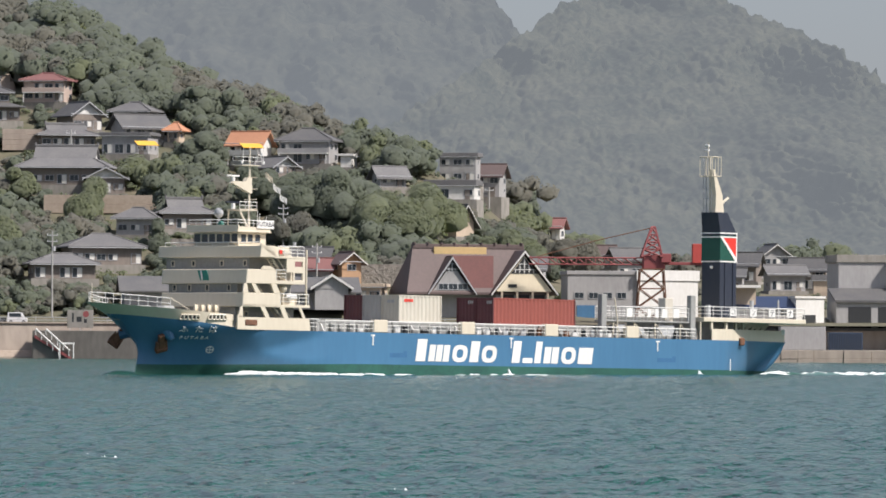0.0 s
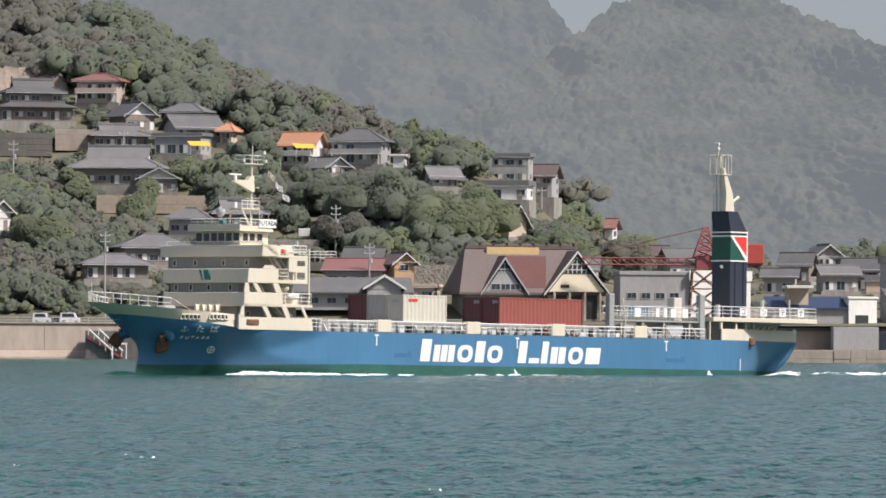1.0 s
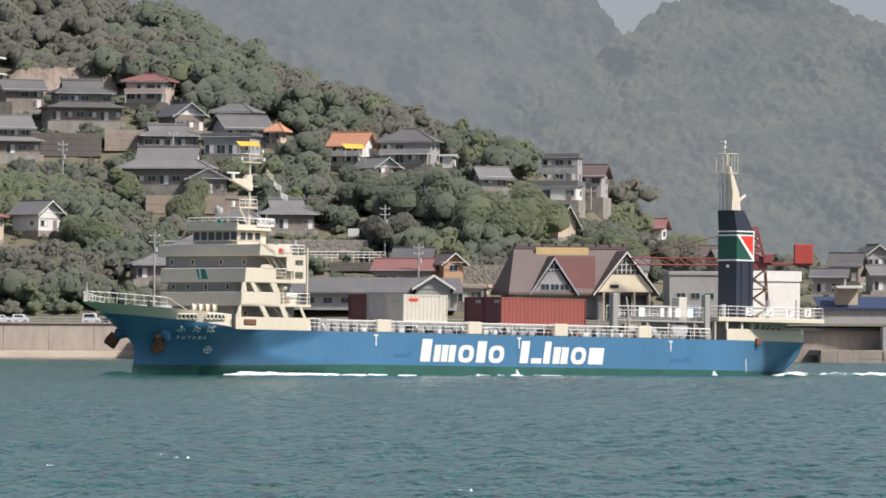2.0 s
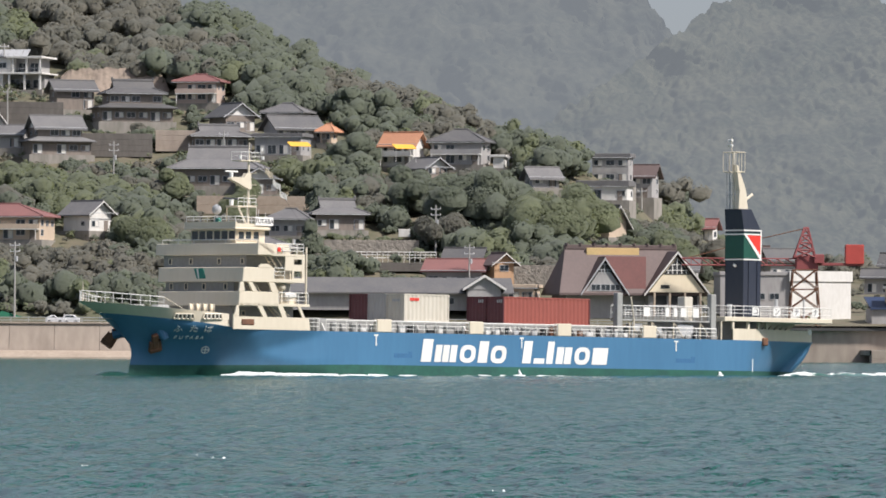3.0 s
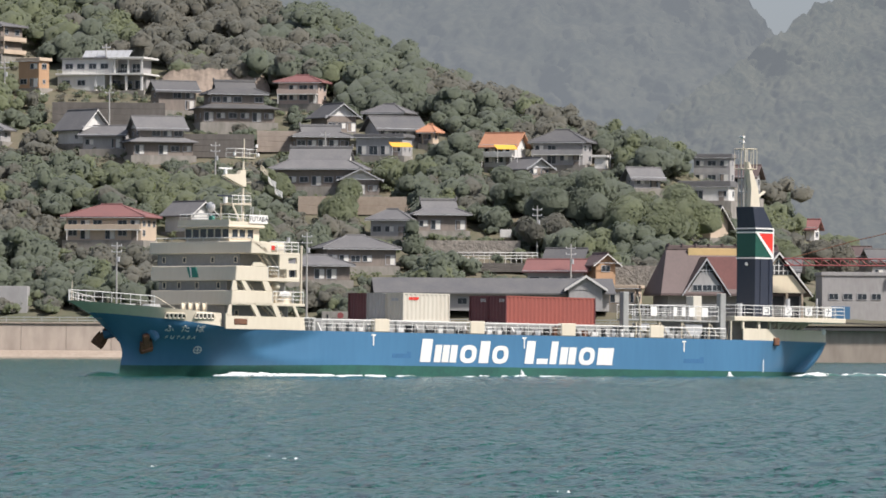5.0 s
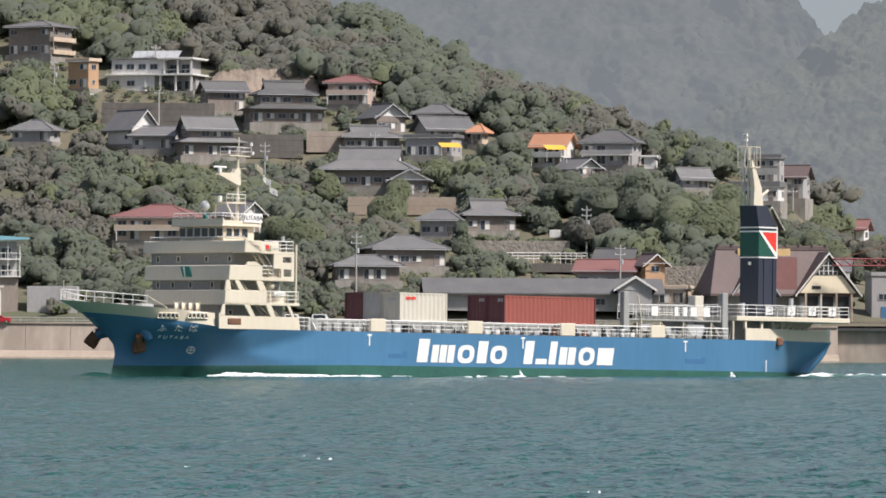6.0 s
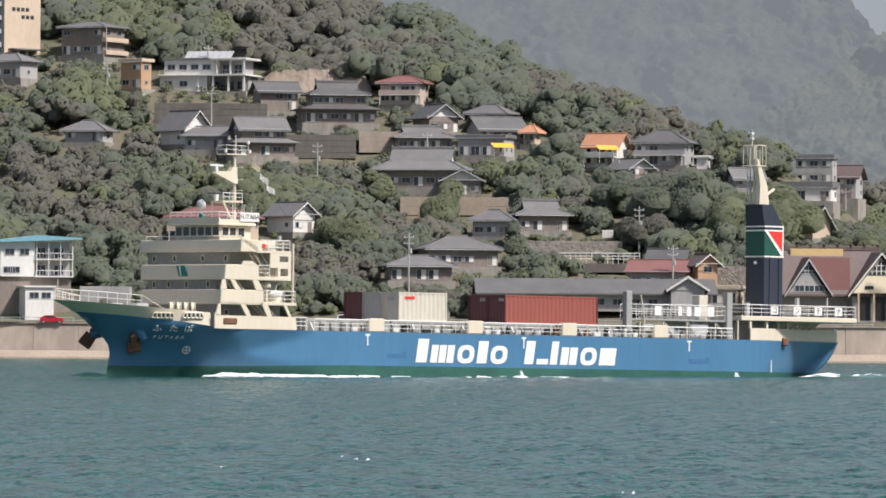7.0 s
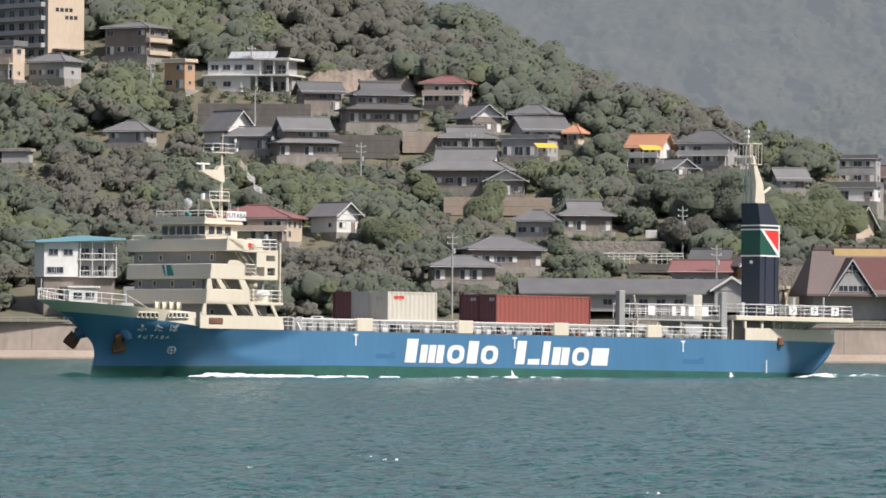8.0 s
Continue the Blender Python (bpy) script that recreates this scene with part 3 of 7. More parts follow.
TO_PORT = Matrix(((-1, 0, 0, 0), (0, 0, 1, 0), (0, 1, 0, 0), (0, 0, 0, 1)))  # writing that is read from the port side
words("FUTABA", 0.62, FUNNEL_BLACK, name_board, Matrix.Translation((17.05, 3.575, 13.85)) @ TO_PORT)


def bow_frame(x, z):
    """The pose of something laid on the flared bow: read from the port side, its face outwards."""
    out = (half_breadth(x - 0.7, z) - half_breadth(x + 0.7, z)) / 1.4
    up = (half_breadth(x, z + 0.5) - half_breadth(x, z - 0.5)) / 1.0
    along_hull = Vector((-1, out, 0)).normalized()
    n = Vector((out, 1, -up)).normalized()
    m = Matrix((along_hull, n.cross(along_hull).normalized(), n)).transposed().to_4x4()
    m.translation = Vector((x, half_breadth(x, z), z)) + n * 0.05
    return m


def bow_writing(text, size, x, z, lean=0.25):
    words(text, size, WHITE, hull, bow_frame(x, z), "white painted name", thick=0.03, shear=lean)


for k, ch in enumerate("\u3075\u305f\u3070"):
    bow_writing(ch, 0.88, 28.3 - k * 1.22, 3.75, 0.0)
for k, ch in enumerate("FUTABA"):
    bow_writing(ch, 0.54, 27.95 - k * 0.42, 3.0, 0.3)

# house emblem: a green field with a pale slash
emblem = part("emblem", prism([(1.95, 8.45), (0.75, 8.45), (0.35, 9.4), (1.55, 9.4)], 22.84, 22.92, "x"), material("emblem_green", (0.02, 0.20, 0.15), 0.5), SHIP, "green emblem plate")
part("slash", prism([(1.1, 8.48), (0.95, 8.48), (0.72, 9.37), (0.95, 9.37)], 22.921, 22.93, "x"), WHITE, emblem)

# signal mast
mast = part("mast", rod((16.1, 0.35, 13.2), (16.1, 0.35, 19.6), 0.13, 8, 0.10), CREAM, SHIP, "cream signal mast")
part("mast_pole", rod((15.7, 0.0, 13.2), (15.7, 0.0, 21.3), 0.09, 8, 0.05), CREAM, mast)
for z in (15.4, 16.3, 17.3, 18.4):
    part("yard", rod((15.5, -0.9, z), (15.9, 1.2, z), 0.045, 5), CREAM, mast)
part("radar_bracket", prism([(18.4, 18.0), (18.6, 17.8), (16.2, 16.9), (15.9, 16.9), (16.0, 18.4), (16.5, 18.4), (16.8, 18.0)], 0.1, 0.6), CREAM, mast)
part("radar_pedestal", rod((18.3, 0.35, 18.0), (18.3, 0.35, 18.4), 0.18, 8), WHITE, mast)
part("radar_scanner", box(17.5, 19.1, 0.25, 0.45, 18.42, 18.58, 0.03), WHITE, mast, "white radar scanner bar")
part("radar_platform", box(15.6, 18.0, -0.7, 1.0, 15.2, 15.35, 0.02), CREAM, mast)
rail([(18.0, 1.0, 15.35), (15.7, 1.0, 15.35)], 0.7, rows=2, post=0.8, parent=mast)
part("radar_pedestal", rod((18.2, 0.3, 15.35), (18.2, 0.3, 15.9), 0.2, 8), WHITE, mast)
part("radar_scanner", box(17.2, 19.2, 0.2, 0.4, 15.92, 16.06, 0.03), FUNNEL_BLACK, mast, "dark radar scanner bar")
part("strut", rod((17.9, 0.9, 15.2), (17.2, 1.5, 13.3), 0.09, 6), CREAM, mast)
part("strut", rod((17.9, -0.6, 15.2), (17.4, -1.2, 13.3), 0.09, 6), CREAM, mast)
part("crow_platform", box(14.8, 17.4, -0.6, 0.7, 19.5, 19.6, 0.02), CREAM, mast)
rail([(17.4, -0.6, 19.6), (17.4, 0.7, 19.6), (14.8, 0.7, 19.6), (14.8, -0.6, 19.6)], 0.75, rows=2, post=0.9, r=0.025, parent=mast)
for x, z in ((17.7, 19.7), (15.0, 20.5), (14.8, 19.7)):
    part("lamp", rod((x, 0.9, z), (x, 0.9, z + 0.3), 0.13, 8), WHITE, mast)
for x, y, h in ((14.9, 2.6, 1.2), (14.6, 2.0, 1.4), (14.4, 3.0, 0.9), (15.3, 1.5, 2.1)):
    part("aerial", rod((x + 2, y, 13.3), (x + 2, y, 13.8 + h), 0.03, 4), WHITE, SHIP)
part("dome_pedestal", rod((19.2, -0.6, 13.25), (19.2, -0.6, 14.6), 0.1, 6), STEEL, SHIP)
dome = bmesh.new()
bmesh.ops.create_icosphere(dome, subdivisions=2, radius=0.5, matrix=Matrix.Translation((19.2, -0.6, 14.95)) @ Matrix.Diagonal((0.8, 1, 1, 1)))
part("antenna_dome", dome, STEEL, SHIP, "grey antenna dome")
part("searchlight", rod((20.2, 0.9, 13.9), (20.6, 0.9, 13.9), 0.22, 8), material("green_lamp_paint", (0.05, 0.25, 0.2), 0.5), SHIP)
halyard = part("halyard", rod((14.7, 0.8, 19.3), (13.6, 4.6, 14.0), 0.012, 4), DARK, SHIP)
for k, (f, c) in enumerate(((0.06, CREAM), (0.26, WHITE), (0.44, WHITE))):
    p = Vector((14.7, 0.8, 19.3)).lerp(Vector((13.6, 4.6, 14.0)), f)
    bm = bmesh.new()
    for i in range(6):
        for j in range(2):
            bm.verts.new((p.x - i * 0.2, p.y + 0.12 * math.sin(i * 1.3 + k), p.z - j * 0.55 - 0.1 * i))
    bm.verts.ensure_lookup_table()
    for i in range(5):
        bm.faces.new((bm.verts[i * 2], bm.verts[i * 2 + 1], bm.verts[i * 2 + 3], bm.verts[i * 2 + 2]))
    bmesh.ops.solidify(bm, geom=bm.faces[:], thickness=0.015)
    part("signal_flag", bm, c, SHIP, "small signal flag on the halyard")

# things on the house decks
lb = bmesh.new()
bmesh.ops.create_uvsphere(lb, u_segments=14, v_segments=8, radius=1, matrix=Matrix.Translation((16.3, 6.35, 7.0)) @ Matrix.Diagonal((0.75, 0.33, 0.33, 1)))
part("life_raft", lb, WHITE, SHIP, "white life raft canister")
part("ventilator", rod((17.3, 6.2, 6.2), (17.3, 6.2, 8.0), 0.12, 8), CREAM, SHIP)
cap = bmesh.new()
bmesh.ops.create_uvsphere(cap, u_segments=12, v_segments=6, radius=0.42, matrix=Matrix.Translation((17.3, 6.2, 7.75)) @ Matrix.Diagonal((1, 1, 0.8, 1)))
part("ventilator_head", cap, CREAM, SHIP)
part("crate", box(16.2, 17.2, 5.4, 6.2, 10.8, 11.35, 0.04), BOX_WHITE, SHIP)
part("life_ring", box(18.1, 18.5, 6.83, 6.9, 11.0, 11.4, 0.05), SIGNAL_RED, SHIP, "orange red life ring holder")
part("derrick_post", rod((14.35, 6.4, 6.2), (14.35, 6.4, 11.5), 0.1, 8), CREAM, SHIP)
part("searchlight", rod((16.0, 6.4, 11.75), (16.0, 6.4, 12.2), 0.16, 8), STEEL, SHIP)

# ---- bow fittings ----
def bulwark_point(x, side=1, inset=0.12):
    return (x, side * max(0.02, half_breadth(min(x, 36.75), top_at(x)) - inset), top_at(x))


for side in (1, -1):
    rail([bulwark_point(x, side) for x in (36.6, 35.6, 34.4, 33.0, 31.4, 30.2)], 0.95, rows=2, post=0.9)
    a, b = Vector(bulwark_point(30.2, side)), Vector(bulwark_point(28.4, side))
    part("railing_end", rod(a + Vector((0, 0, 0.95)), b, 0.04, 4), CREAM, SHIP)
part("jackstaff", rod((36.3, 0, 6.1), (36.3, 0, 7.9), 0.04, 5), CREAM, SHIP)
for k in range(4):
    c = Vector((25.9 - k * 0.5, 3.3 + k * 0.38, 5.55))
    side = Vector((0.80, -0.60, 0.0))
    reel = part("mooring_reel", rod(c - side * 0.14, c + side * 0.14, 0.52, 16), WALL_CREAM, SHIP, "pale rope coiled on a reel")
    for s_end in (-1, 1):
        part("reel_flange", rod(c + side * 0.15 * s_end, c + side * 0.19 * s_end, 0.63, 16), CREAM, reel)
for x, y in ((29.5, 1.0), (27.6, 2.2)):
    part("windlass", tapered([(x, y), (x + 1.6, y), (x + 1.6, y - 1.2), (x, y - 1.2)], 4.6, 5.95, 0.2, 0.2), SHIP_GREY, SHIP)
for x in (28.3, 25.7):
    m = bow_frame(x, 4.95)
    bm = bmesh.new()
    ring = [(-1.0, -0.2), (-0.85, 0.2), (0.85, 0.2), (1.0, -0.2), (0.85, -0.26), (-0.85, -0.26)]
    for (xa, za), (xb, zb) in zip(ring, ring[1:] + ring[:1]):
        add_rod(bm, (xa, za, 0.05), (xb, zb, 0.05), 0.075, 6)
    fairlead = part("fairlead", bm, CREAM, SHIP, "roller fairlead in the bulwark")
    fairlead.matrix_basis = m
    part("opening", box(-0.9, 0.9, -0.22, 0.18, -0.1, 0.0), DARK, fairlead)
    for k in range(4):
        part("roller", rod((-0.6 + k * 0.4, -0.24, 0.06), (-0.6 + k * 0.4, 0.18, 0.06), 0.11, 8), BOX_WHITE, fairlead)
part("fairlead", box(21.4, 23.0, 6.86, 6.98, 4.2, 4.75, 0.08), RUST, SHIP, "mooring chock with rust streaks")


def anchor(m):
    """A stockless anchor housed against the plating: shank, crown and two broad flukes."""
    an = part("anchor", box(-0.3, 0.3, -0.9, 0.95, -0.2, 0.2, 0.06), RUST, SHIP, "rusty stockless anchor")
    an.matrix_basis = m
    part("crown", box(-0.6, 0.6, -1.05, -0.6, -0.26, 0.3, 0.1), RUST, an)
    for side in (-1, 1):
        part("fluke", prism([(side * 0.28, -0.65), (side * 0.62, -0.7), (side * 0.52, 0.25), (side * 0.3, 0.1)], -0.12, 0.16, "z"), RUST, an)
    return an


anchor(bow_frame(29.1, 2.7) @ pose(0, 0, 0.3, 0, 25, 0))
bolster = bow_frame(28.9, 3.2)
part("anchor_bolster", rod(bolster @ Vector((-0.25, 0.2, -0.4)), bolster @ Vector((0.25, -0.25, 0.35)), 0.6, 12, 0.32), HULL_BLUE, SHIP, "swollen hawse pipe mouth")
anchor(pose(30.2, -2.7, 3.0, 75, -35, -40))
part("hawse_pipe", rod((28.9, -1.4, 3.6), (30.1, -2.7, 3.2), 0.5, 10), HULL_BLUE, SHIP)
mark = bmesh.new()
for k in range(14):
    a0, a1 = k * math.pi / 7, (k + 1) * math.pi / 7
    add_rod(mark, (0.36 * math.cos(a0), 0.36 * math.sin(a0), 0), (0.36 * math.cos(a1), 0.36 * math.sin(a1), 0), 0.05, 4)
for k in range(2):
    add_rod(mark, (-0.34 * (1 - k), -0.34 * k, 0), (0.34 * (1 - k), 0.34 * k, 0), 0.05, 4)
part("thruster_mark", mark, WHITE, hull, "white bow thruster mark").matrix_basis = bow_frame(24.85, 1.9)

# ---- hold, hatch and rails ----
for k in range(5):
    x1 = 11.6 - k * 10.6
    hatch = part("hatch_cover", box(x1 - 10.4, x1, -5.15, 5.15, 4.62, 4.93, 0.06), SHIP_GREY, SHIP, "grey steel hatch cover")
part("hatch_coaming", box(-41.2, 11.8, -5.3, 5.3, 3.8, 4.62), SHIP_GREY, SHIP)
for k in range(42):
    x = 11.3 - k * 1.26
    bm = bmesh.new()
    add_prism(bm, [(5.3, 3.82), (5.95, 3.82), (5.42, 4.6), (5.3, 4.6)], x - 0.05, x + 0.05, "x")
    part("coaming_stay", bm, WHITE if k % 5 == 0 else SHIP_GREY, SHIP)
rng = random.Random(8)
for k in range(40):
    x = 10.5 - k * 1.29
    w = rng.uniform(0.35, 1.0)
    part("deck_fitting", box(x - w / 2, x + w / 2, 6.0, 6.3, 3.84, 3.84 + rng.uniform(0.35, 0.85), 0.04),
         rng.choice((DARK, SHIP_GREY, STEEL, WHITE, SHIP_GREY, RUST)), SHIP)
rail([(12.0, 6.75, 3.82), (5.4, 6.75, 3.82)], 1.02, rows=3, post=1.4)
for x0, x1 in ((3.5, -7.0), (-8.9, -19.2), (-21.1, -31.4), (-33.3, -42.2)):
    rail([(x0, 6.75, 3.82), (x1, 6.75, 3.82)], 1.02, rows=3, post=1.5)
for x in (4.45, -7.95, -20.15, -32.35):
    part("bulwark_block", tapered([(x - 0.95, 6.88), (x + 0.95, 6.88), (x + 0.95, 6.3), (x - 0.95, 6.3)], 3.82, 5.02, 0.0, 0.05), CREAM, SHIP, "cream bulwark block at the rail")
part("top_rail", rod((12.0, 6.75, 4.86), (-42.2, 6.75, 4.86), 0.06, 6), WHITE, SHIP)
for x in (5.6, -14.1, -36.1):
    bm = box(x - 0.07, x + 0.07, 6.89, 6.93, 2.55, 3.45)
    add_box(bm, x - 0.28, x + 0.28, 6.89, 6.93, 3.45, 3.6)
    part("draught_mark", bm, WHITE, hull, "white painted mark")
for x, w in ((2.0, 2.4), (-37.5, 2.8)):
    bm = bmesh.new()
    add_box(bm, x - w / 2, x + w / 2, 6.86, 6.915, 1.45, 1.85), add_box(bm, x - w / 2, x - w / 2 + 0.5, 6.86, 6.915, 1.85, 2.05)
    part("side_mark", bm, material("faded_blue_mark", (0.05, 0.15, 0.30), 0.5), hull, "faded darker blue mark")
for x in (-47.5,):
    part("draught_scale", box(x - 0.05, x + 0.05, SIDE - 0.9 if x < -50 else SIDE, SIDE + 0.02, 0.7, 1.9), WHITE, hull)

# company lettering on the side as plain slanted white bars
SLANT = 0.17


def slanted(x, w, z0, z1):
    q = (z1 - z0) * SLANT
    part("painted_bar", prism([(x, z0), (x - w, z0), (x - w - q, z1), (x - q, z1)], 6.895, 6.935), WHITE, hull, "white painted slanted bar")


def slanted_ring(x, w, z0, z1, thick=0.52):
    """A plain slanted rounded ring of white paint."""
    bm, loops = bmesh.new(), []
    mid, cx, half = (z0 + z1) / 2, x - w / 2, (z1 - z0) / 2
    for y in (6.895, 6.935):
        for a, b in ((w / 2, half), (w / 2 - thick - 0.06, half - thick * 0.8)):
            ring = []
            for k in range(28):
                c, d = math.cos(k * math.pi / 14), math.sin(k * math.pi / 14)
                u, v = a * abs(c) ** 0.75 * math.copysign(1, c), b * abs(d) ** 0.75 * math.copysign(1, d)
                ring.append(bm.verts.new((cx + u - (half + v) * SLANT, y, mid + v)))
            loops.append(ring)
    for p, q in ((0, 1), (1, 3), (3, 2), (2, 0)):
        for k in range(28):
            m = (k + 1) % 28
            bm.faces.new((loops[p][k], loops[p][m], loops[q][m], loops[q][k]))
    bmesh.ops.recalc_face_normals(bm, faces=bm.faces)
    part("painted_ring", bm, WHITE, hull, "white painted slanted ring")


cursor = -0.35
for kind, wide, tall, count in (("bar", 1.35, 2.15, 1), ("bar", 0.86, 1.62, 3), ("ring", 2.12, 1.68, 1), ("bar", 1.25, 2.05, 1), ("ring", 2.12, 1.68, 1), ("gap", 1.9, 0, 1),
                                ("bar", 1.15, 2.15, 1), ("bar", 1.45, 0.5, 1), ("bar", 0.9, 2.15, 1), ("bar", 0.98, 1.62, 2), ("ring", 2.12, 1.68, 1), ("bar", 2.12, 1.62, 1)):
    if kind == "ring":
        slanted_ring(cursor, wide, 1.09, 1.09 + tall)
    for _ in range(count):
        if kind == "bar":
            slanted(cursor, wide, 1.12, 1.12 + tall)
        cursor -= wide + (0.16 if kind == "bar" and tall != 0.5 else 0.0)
    cursor -= 0.28 if kind == "bar" else 0.42 if kind == "ring" else 0.0

# ---- crosswalk aft of the hold ----
for x, z in ((-28.6, 8.2), (-42.3, 8.3)):
    part("guide_post", tapered([(x - 0.38, 6.3), (x + 0.38, 6.3), (x + 0.38, 5.7), (x - 0.38, 5.7)], 3.8, z, 0.0, 0.05), SHIP_GREY, SHIP, "grey steel container guide post")
part("guide_post", tapered([(-40.4, 5.2), (-39.2, 5.2), (-39.2, 4.2), (-40.4, 4.2)], 3.8, 8.0, 0.0, 0.05), BOX_WHITE, SHIP)
part("crosswalk", box(-41.8, -29.0, 4.6, 6.2, 5.45, 5.62, 0.03), SHIP_GREY, SHIP)
rail([(-29.0, 6.1, 5.62), (-41.8, 6.1, 5.62)], 1.35, rows=3, post=1.1)
rail([(-29.0, 4.7, 5.62), (-41.8, 4.7, 5.62)], 1.35, rows=2, post=1.1)
for x, w in ((-32.6, 0.9), (-35.6, 0.5), (-38.0, 0.8), (-39.8, 0.9), (-36.8, 0.5)):
    part("notice_board", box(x - w / 2, x + w / 2, 6.12, 6.16, 5.95, 6.85, 0.01), WHITE, SHIP)
for x in (-30.3, -33.5, -36.7, -40.6):
    part("crosswalk_leg", rod((x, 6.0, 3.8), (x, 6.0, 5.45), 0.09, 6), CREAM, SHIP)
    part("crosswalk_brace", rod((x - 1.5, 6.0, 3.85), (x - 0.1, 6.0, 5.4), 0.05, 5), CREAM, SHIP)
for x, w, z1 in ((-31.6, 1.4, 5.2), (-34.6, 1.1, 4.9), (-38.6, 2.4, 5.25)):
    part("deck_locker", box(x - w / 2, x + w / 2, 4.9, 5.9, 3.8, z1, 0.05), STEEL, SHIP)
part("davit", rod((-30.6, 6.3, 3.8), (-30.6, 6.3, 5.6), 0.07, 6), CREAM, SHIP)
part("davit_arm", rod((-30.6, 6.3, 5.6), (-29.9, 6.5, 7.8), 0.07, 6), CREAM, SHIP)

# ---- poop ----
poop_outline = [(-43.3, 6.9), (-59.6, 6.9), (-63.4, 2.8), (-63.4, -2.8), (-59.6, -6.9), (-43.3, -6.9)]
part("poop_deck", tapered(poop_outline, 5.66, 6.12, 0.0, 0.04), CREAM, SHIP, "cream poop deck overhanging the stern")
screen = bmesh.new()
stern_line = [(x, half_breadth(x, 3.8) - 0.03) for x in (-44.6, -47, -49, -51, -53, -55, -57.4, -60.6, -62.9)]
add_prism(screen, stern_line + [(x, y - 0.12) for x, y in stern_line[::-1]], 3.8, 4.95, "z")
part("poop_screen", screen, CREAM, SHIP)
for x in (-44.7, -47.2, -49.6, -51.6):
    y = half_breadth(x, 3.8) - 0.1
    part("stanchion", tapered([(x - 0.14, y), (x + 0.14, y), (x + 0.14, y - 0.25), (x - 0.14, y - 0.25)], 4.9, 5.7, 0, 0.02), CREAM, SHIP)
for x in (-50.5, -52.0, -53.5, -55.0, -56.4, -57.8):
    y = half_breadth(x, 3.8) - 1.3
    part("bracket", prism([(x, 4.4), (x - 0.15, 4.4), (x - 2.2, 5.7), (x - 1.2, 5.7)], y - 0.15, y), CREAM, SHIP, "triangular deck bracket")
part("engine_casing", box(-50.5, -44.8, -4.9, 4.9, 3.8, 5.66), SHIP_GREY, SHIP)
rail([(-43.5, 6.8, 6.12), (-59.5, 6.8, 6.12), (-59.5, -6.8, 6.12)], 1.08, rows=3, post=1.3)
rail([(-43.5, 6.8, 6.12), (-43.5, -6.8, 6.12)], 1.08, rows=3, post=1.3)
for x, ch in zip((-47.9, -51.1, -54.1, -57.0), "\u30b3\u30f3\u30c6\u30ca"):
    board = part("letter_board", box(x - 0.52, x + 0.52, 6.86, 6.9, 6.3, 7.1, 0.01), WHITE, SHIP, "white board with one dark character")
    words(ch, 0.75, FUNNEL_BLACK, board, Matrix.Translation((x, 6.915, 6.68)) @ TO_PORT)
part("life_ring", rod((-62.2, half_breadth(-62.2, 3.8) + 0.0, 4.85), (-62.2, half_breadth(-62.2, 3.8) + 0.12, 4.85), 0.3, 14), WHITE, SHIP, "white life ring")
part("chock", tapered([(-51.2, 5.75), (-50.2, 6.0), (-50.2, 5.5), (-51.2, 5.4)], 3.3, 4.1, 0, 0.1), RUST, SHIP, "dark mooring chock")
part("vent_pipe", rod((-53.3, 4.8, 6.12), (-53.3, 4.8, 8.0), 0.22, 8), STEEL, SHIP)
part("vent_pipe", rod((-57.6, 4.8, 6.12), (-57.6, 4.8, 8.1), 0.09, 8), STEEL, SHIP)
part("vent_pipe", rod((-45.2, 5.8, 6.12), (-45.2, 5.8, 7.4), 0.25, 8), STEEL, SHIP)
for side in (1, -1):
    part("poop_ladder", rod((-43.0, 6.2, 3.85), (-43.4, 6.2, 6.1), 0.06, 4), CREAM, SHIP)
part("quarter_pillar", rod((-43.2, 6.5, 3.8), (-43.2, 6.5, 5.66), 0.1, 6), CREAM, SHIP)


def frustum(x0, x1, y0, y1, z0, u0, u1, v0, v1, z1, bevel=0.03):
    bm = bmesh.new()
    lo = [bm.verts.new(c) for c in ((x0, y0, z0), (x1, y0, z0), (x1, y1, z0), (x0, y1, z0))]
    hi = [bm.verts.new(c) for c in ((u0, v0, z1), (u1, v0, z1), (u1, v1, z1), (u0, v1, z1))]
    bm.faces.new(lo[::-1]), bm.faces.new(hi)
    for i in range(4):
        j = (i + 1) % 4
        bm.faces.new((lo[i], lo[j], hi[j], hi[i]))
    bmesh.ops.recalc_face_normals(bm, faces=bm.faces)
    if bevel:
        bmesh.ops.bevel(bm, geom=bm.edges[:], offset=bevel, segments=1, affect="EDGES")
    return bm


funnel = part("funnel", frustum(-55.0, -52.35, -1.25, 1.25, 6.12, -55.0, -52.35, -1.25, 1.25, 15.0), FUNNEL_BLACK, SHIP, "tall black funnel with coloured bands")
part("funnel_top", frustum(-55.0, -52.35, -1.25, 1.25, 15.0, -53.6, -52.05, -1.15, 1.15, 17.15), FUNNEL_BLACK, funnel)
part("green_band", box(-55.02, -52.33, -1.27, 1.27, 12.15, 14.75), FUNNEL_GREEN, funnel)
for z in (12.05, 14.6, 15.0):
    part("white_stripe", box(-55.05, -52.30, -1.3, 1.3, z - 0.07, z + 0.07), WHITE, funnel)
part("red_field", prism([(-52.75, 14.5), (-54.85, 14.5), (-54.85, 12.5)], 1.272, 1.30), SIGNAL_RED, funnel, "red painted field")
part("white_stripe", prism([(-52.4, 14.53), (-52.75, 14.53), (-54.85, 12.5), (-54.85, 12.15), (-54.7, 12.15)], 1.274, 1.32), WHITE, funnel)
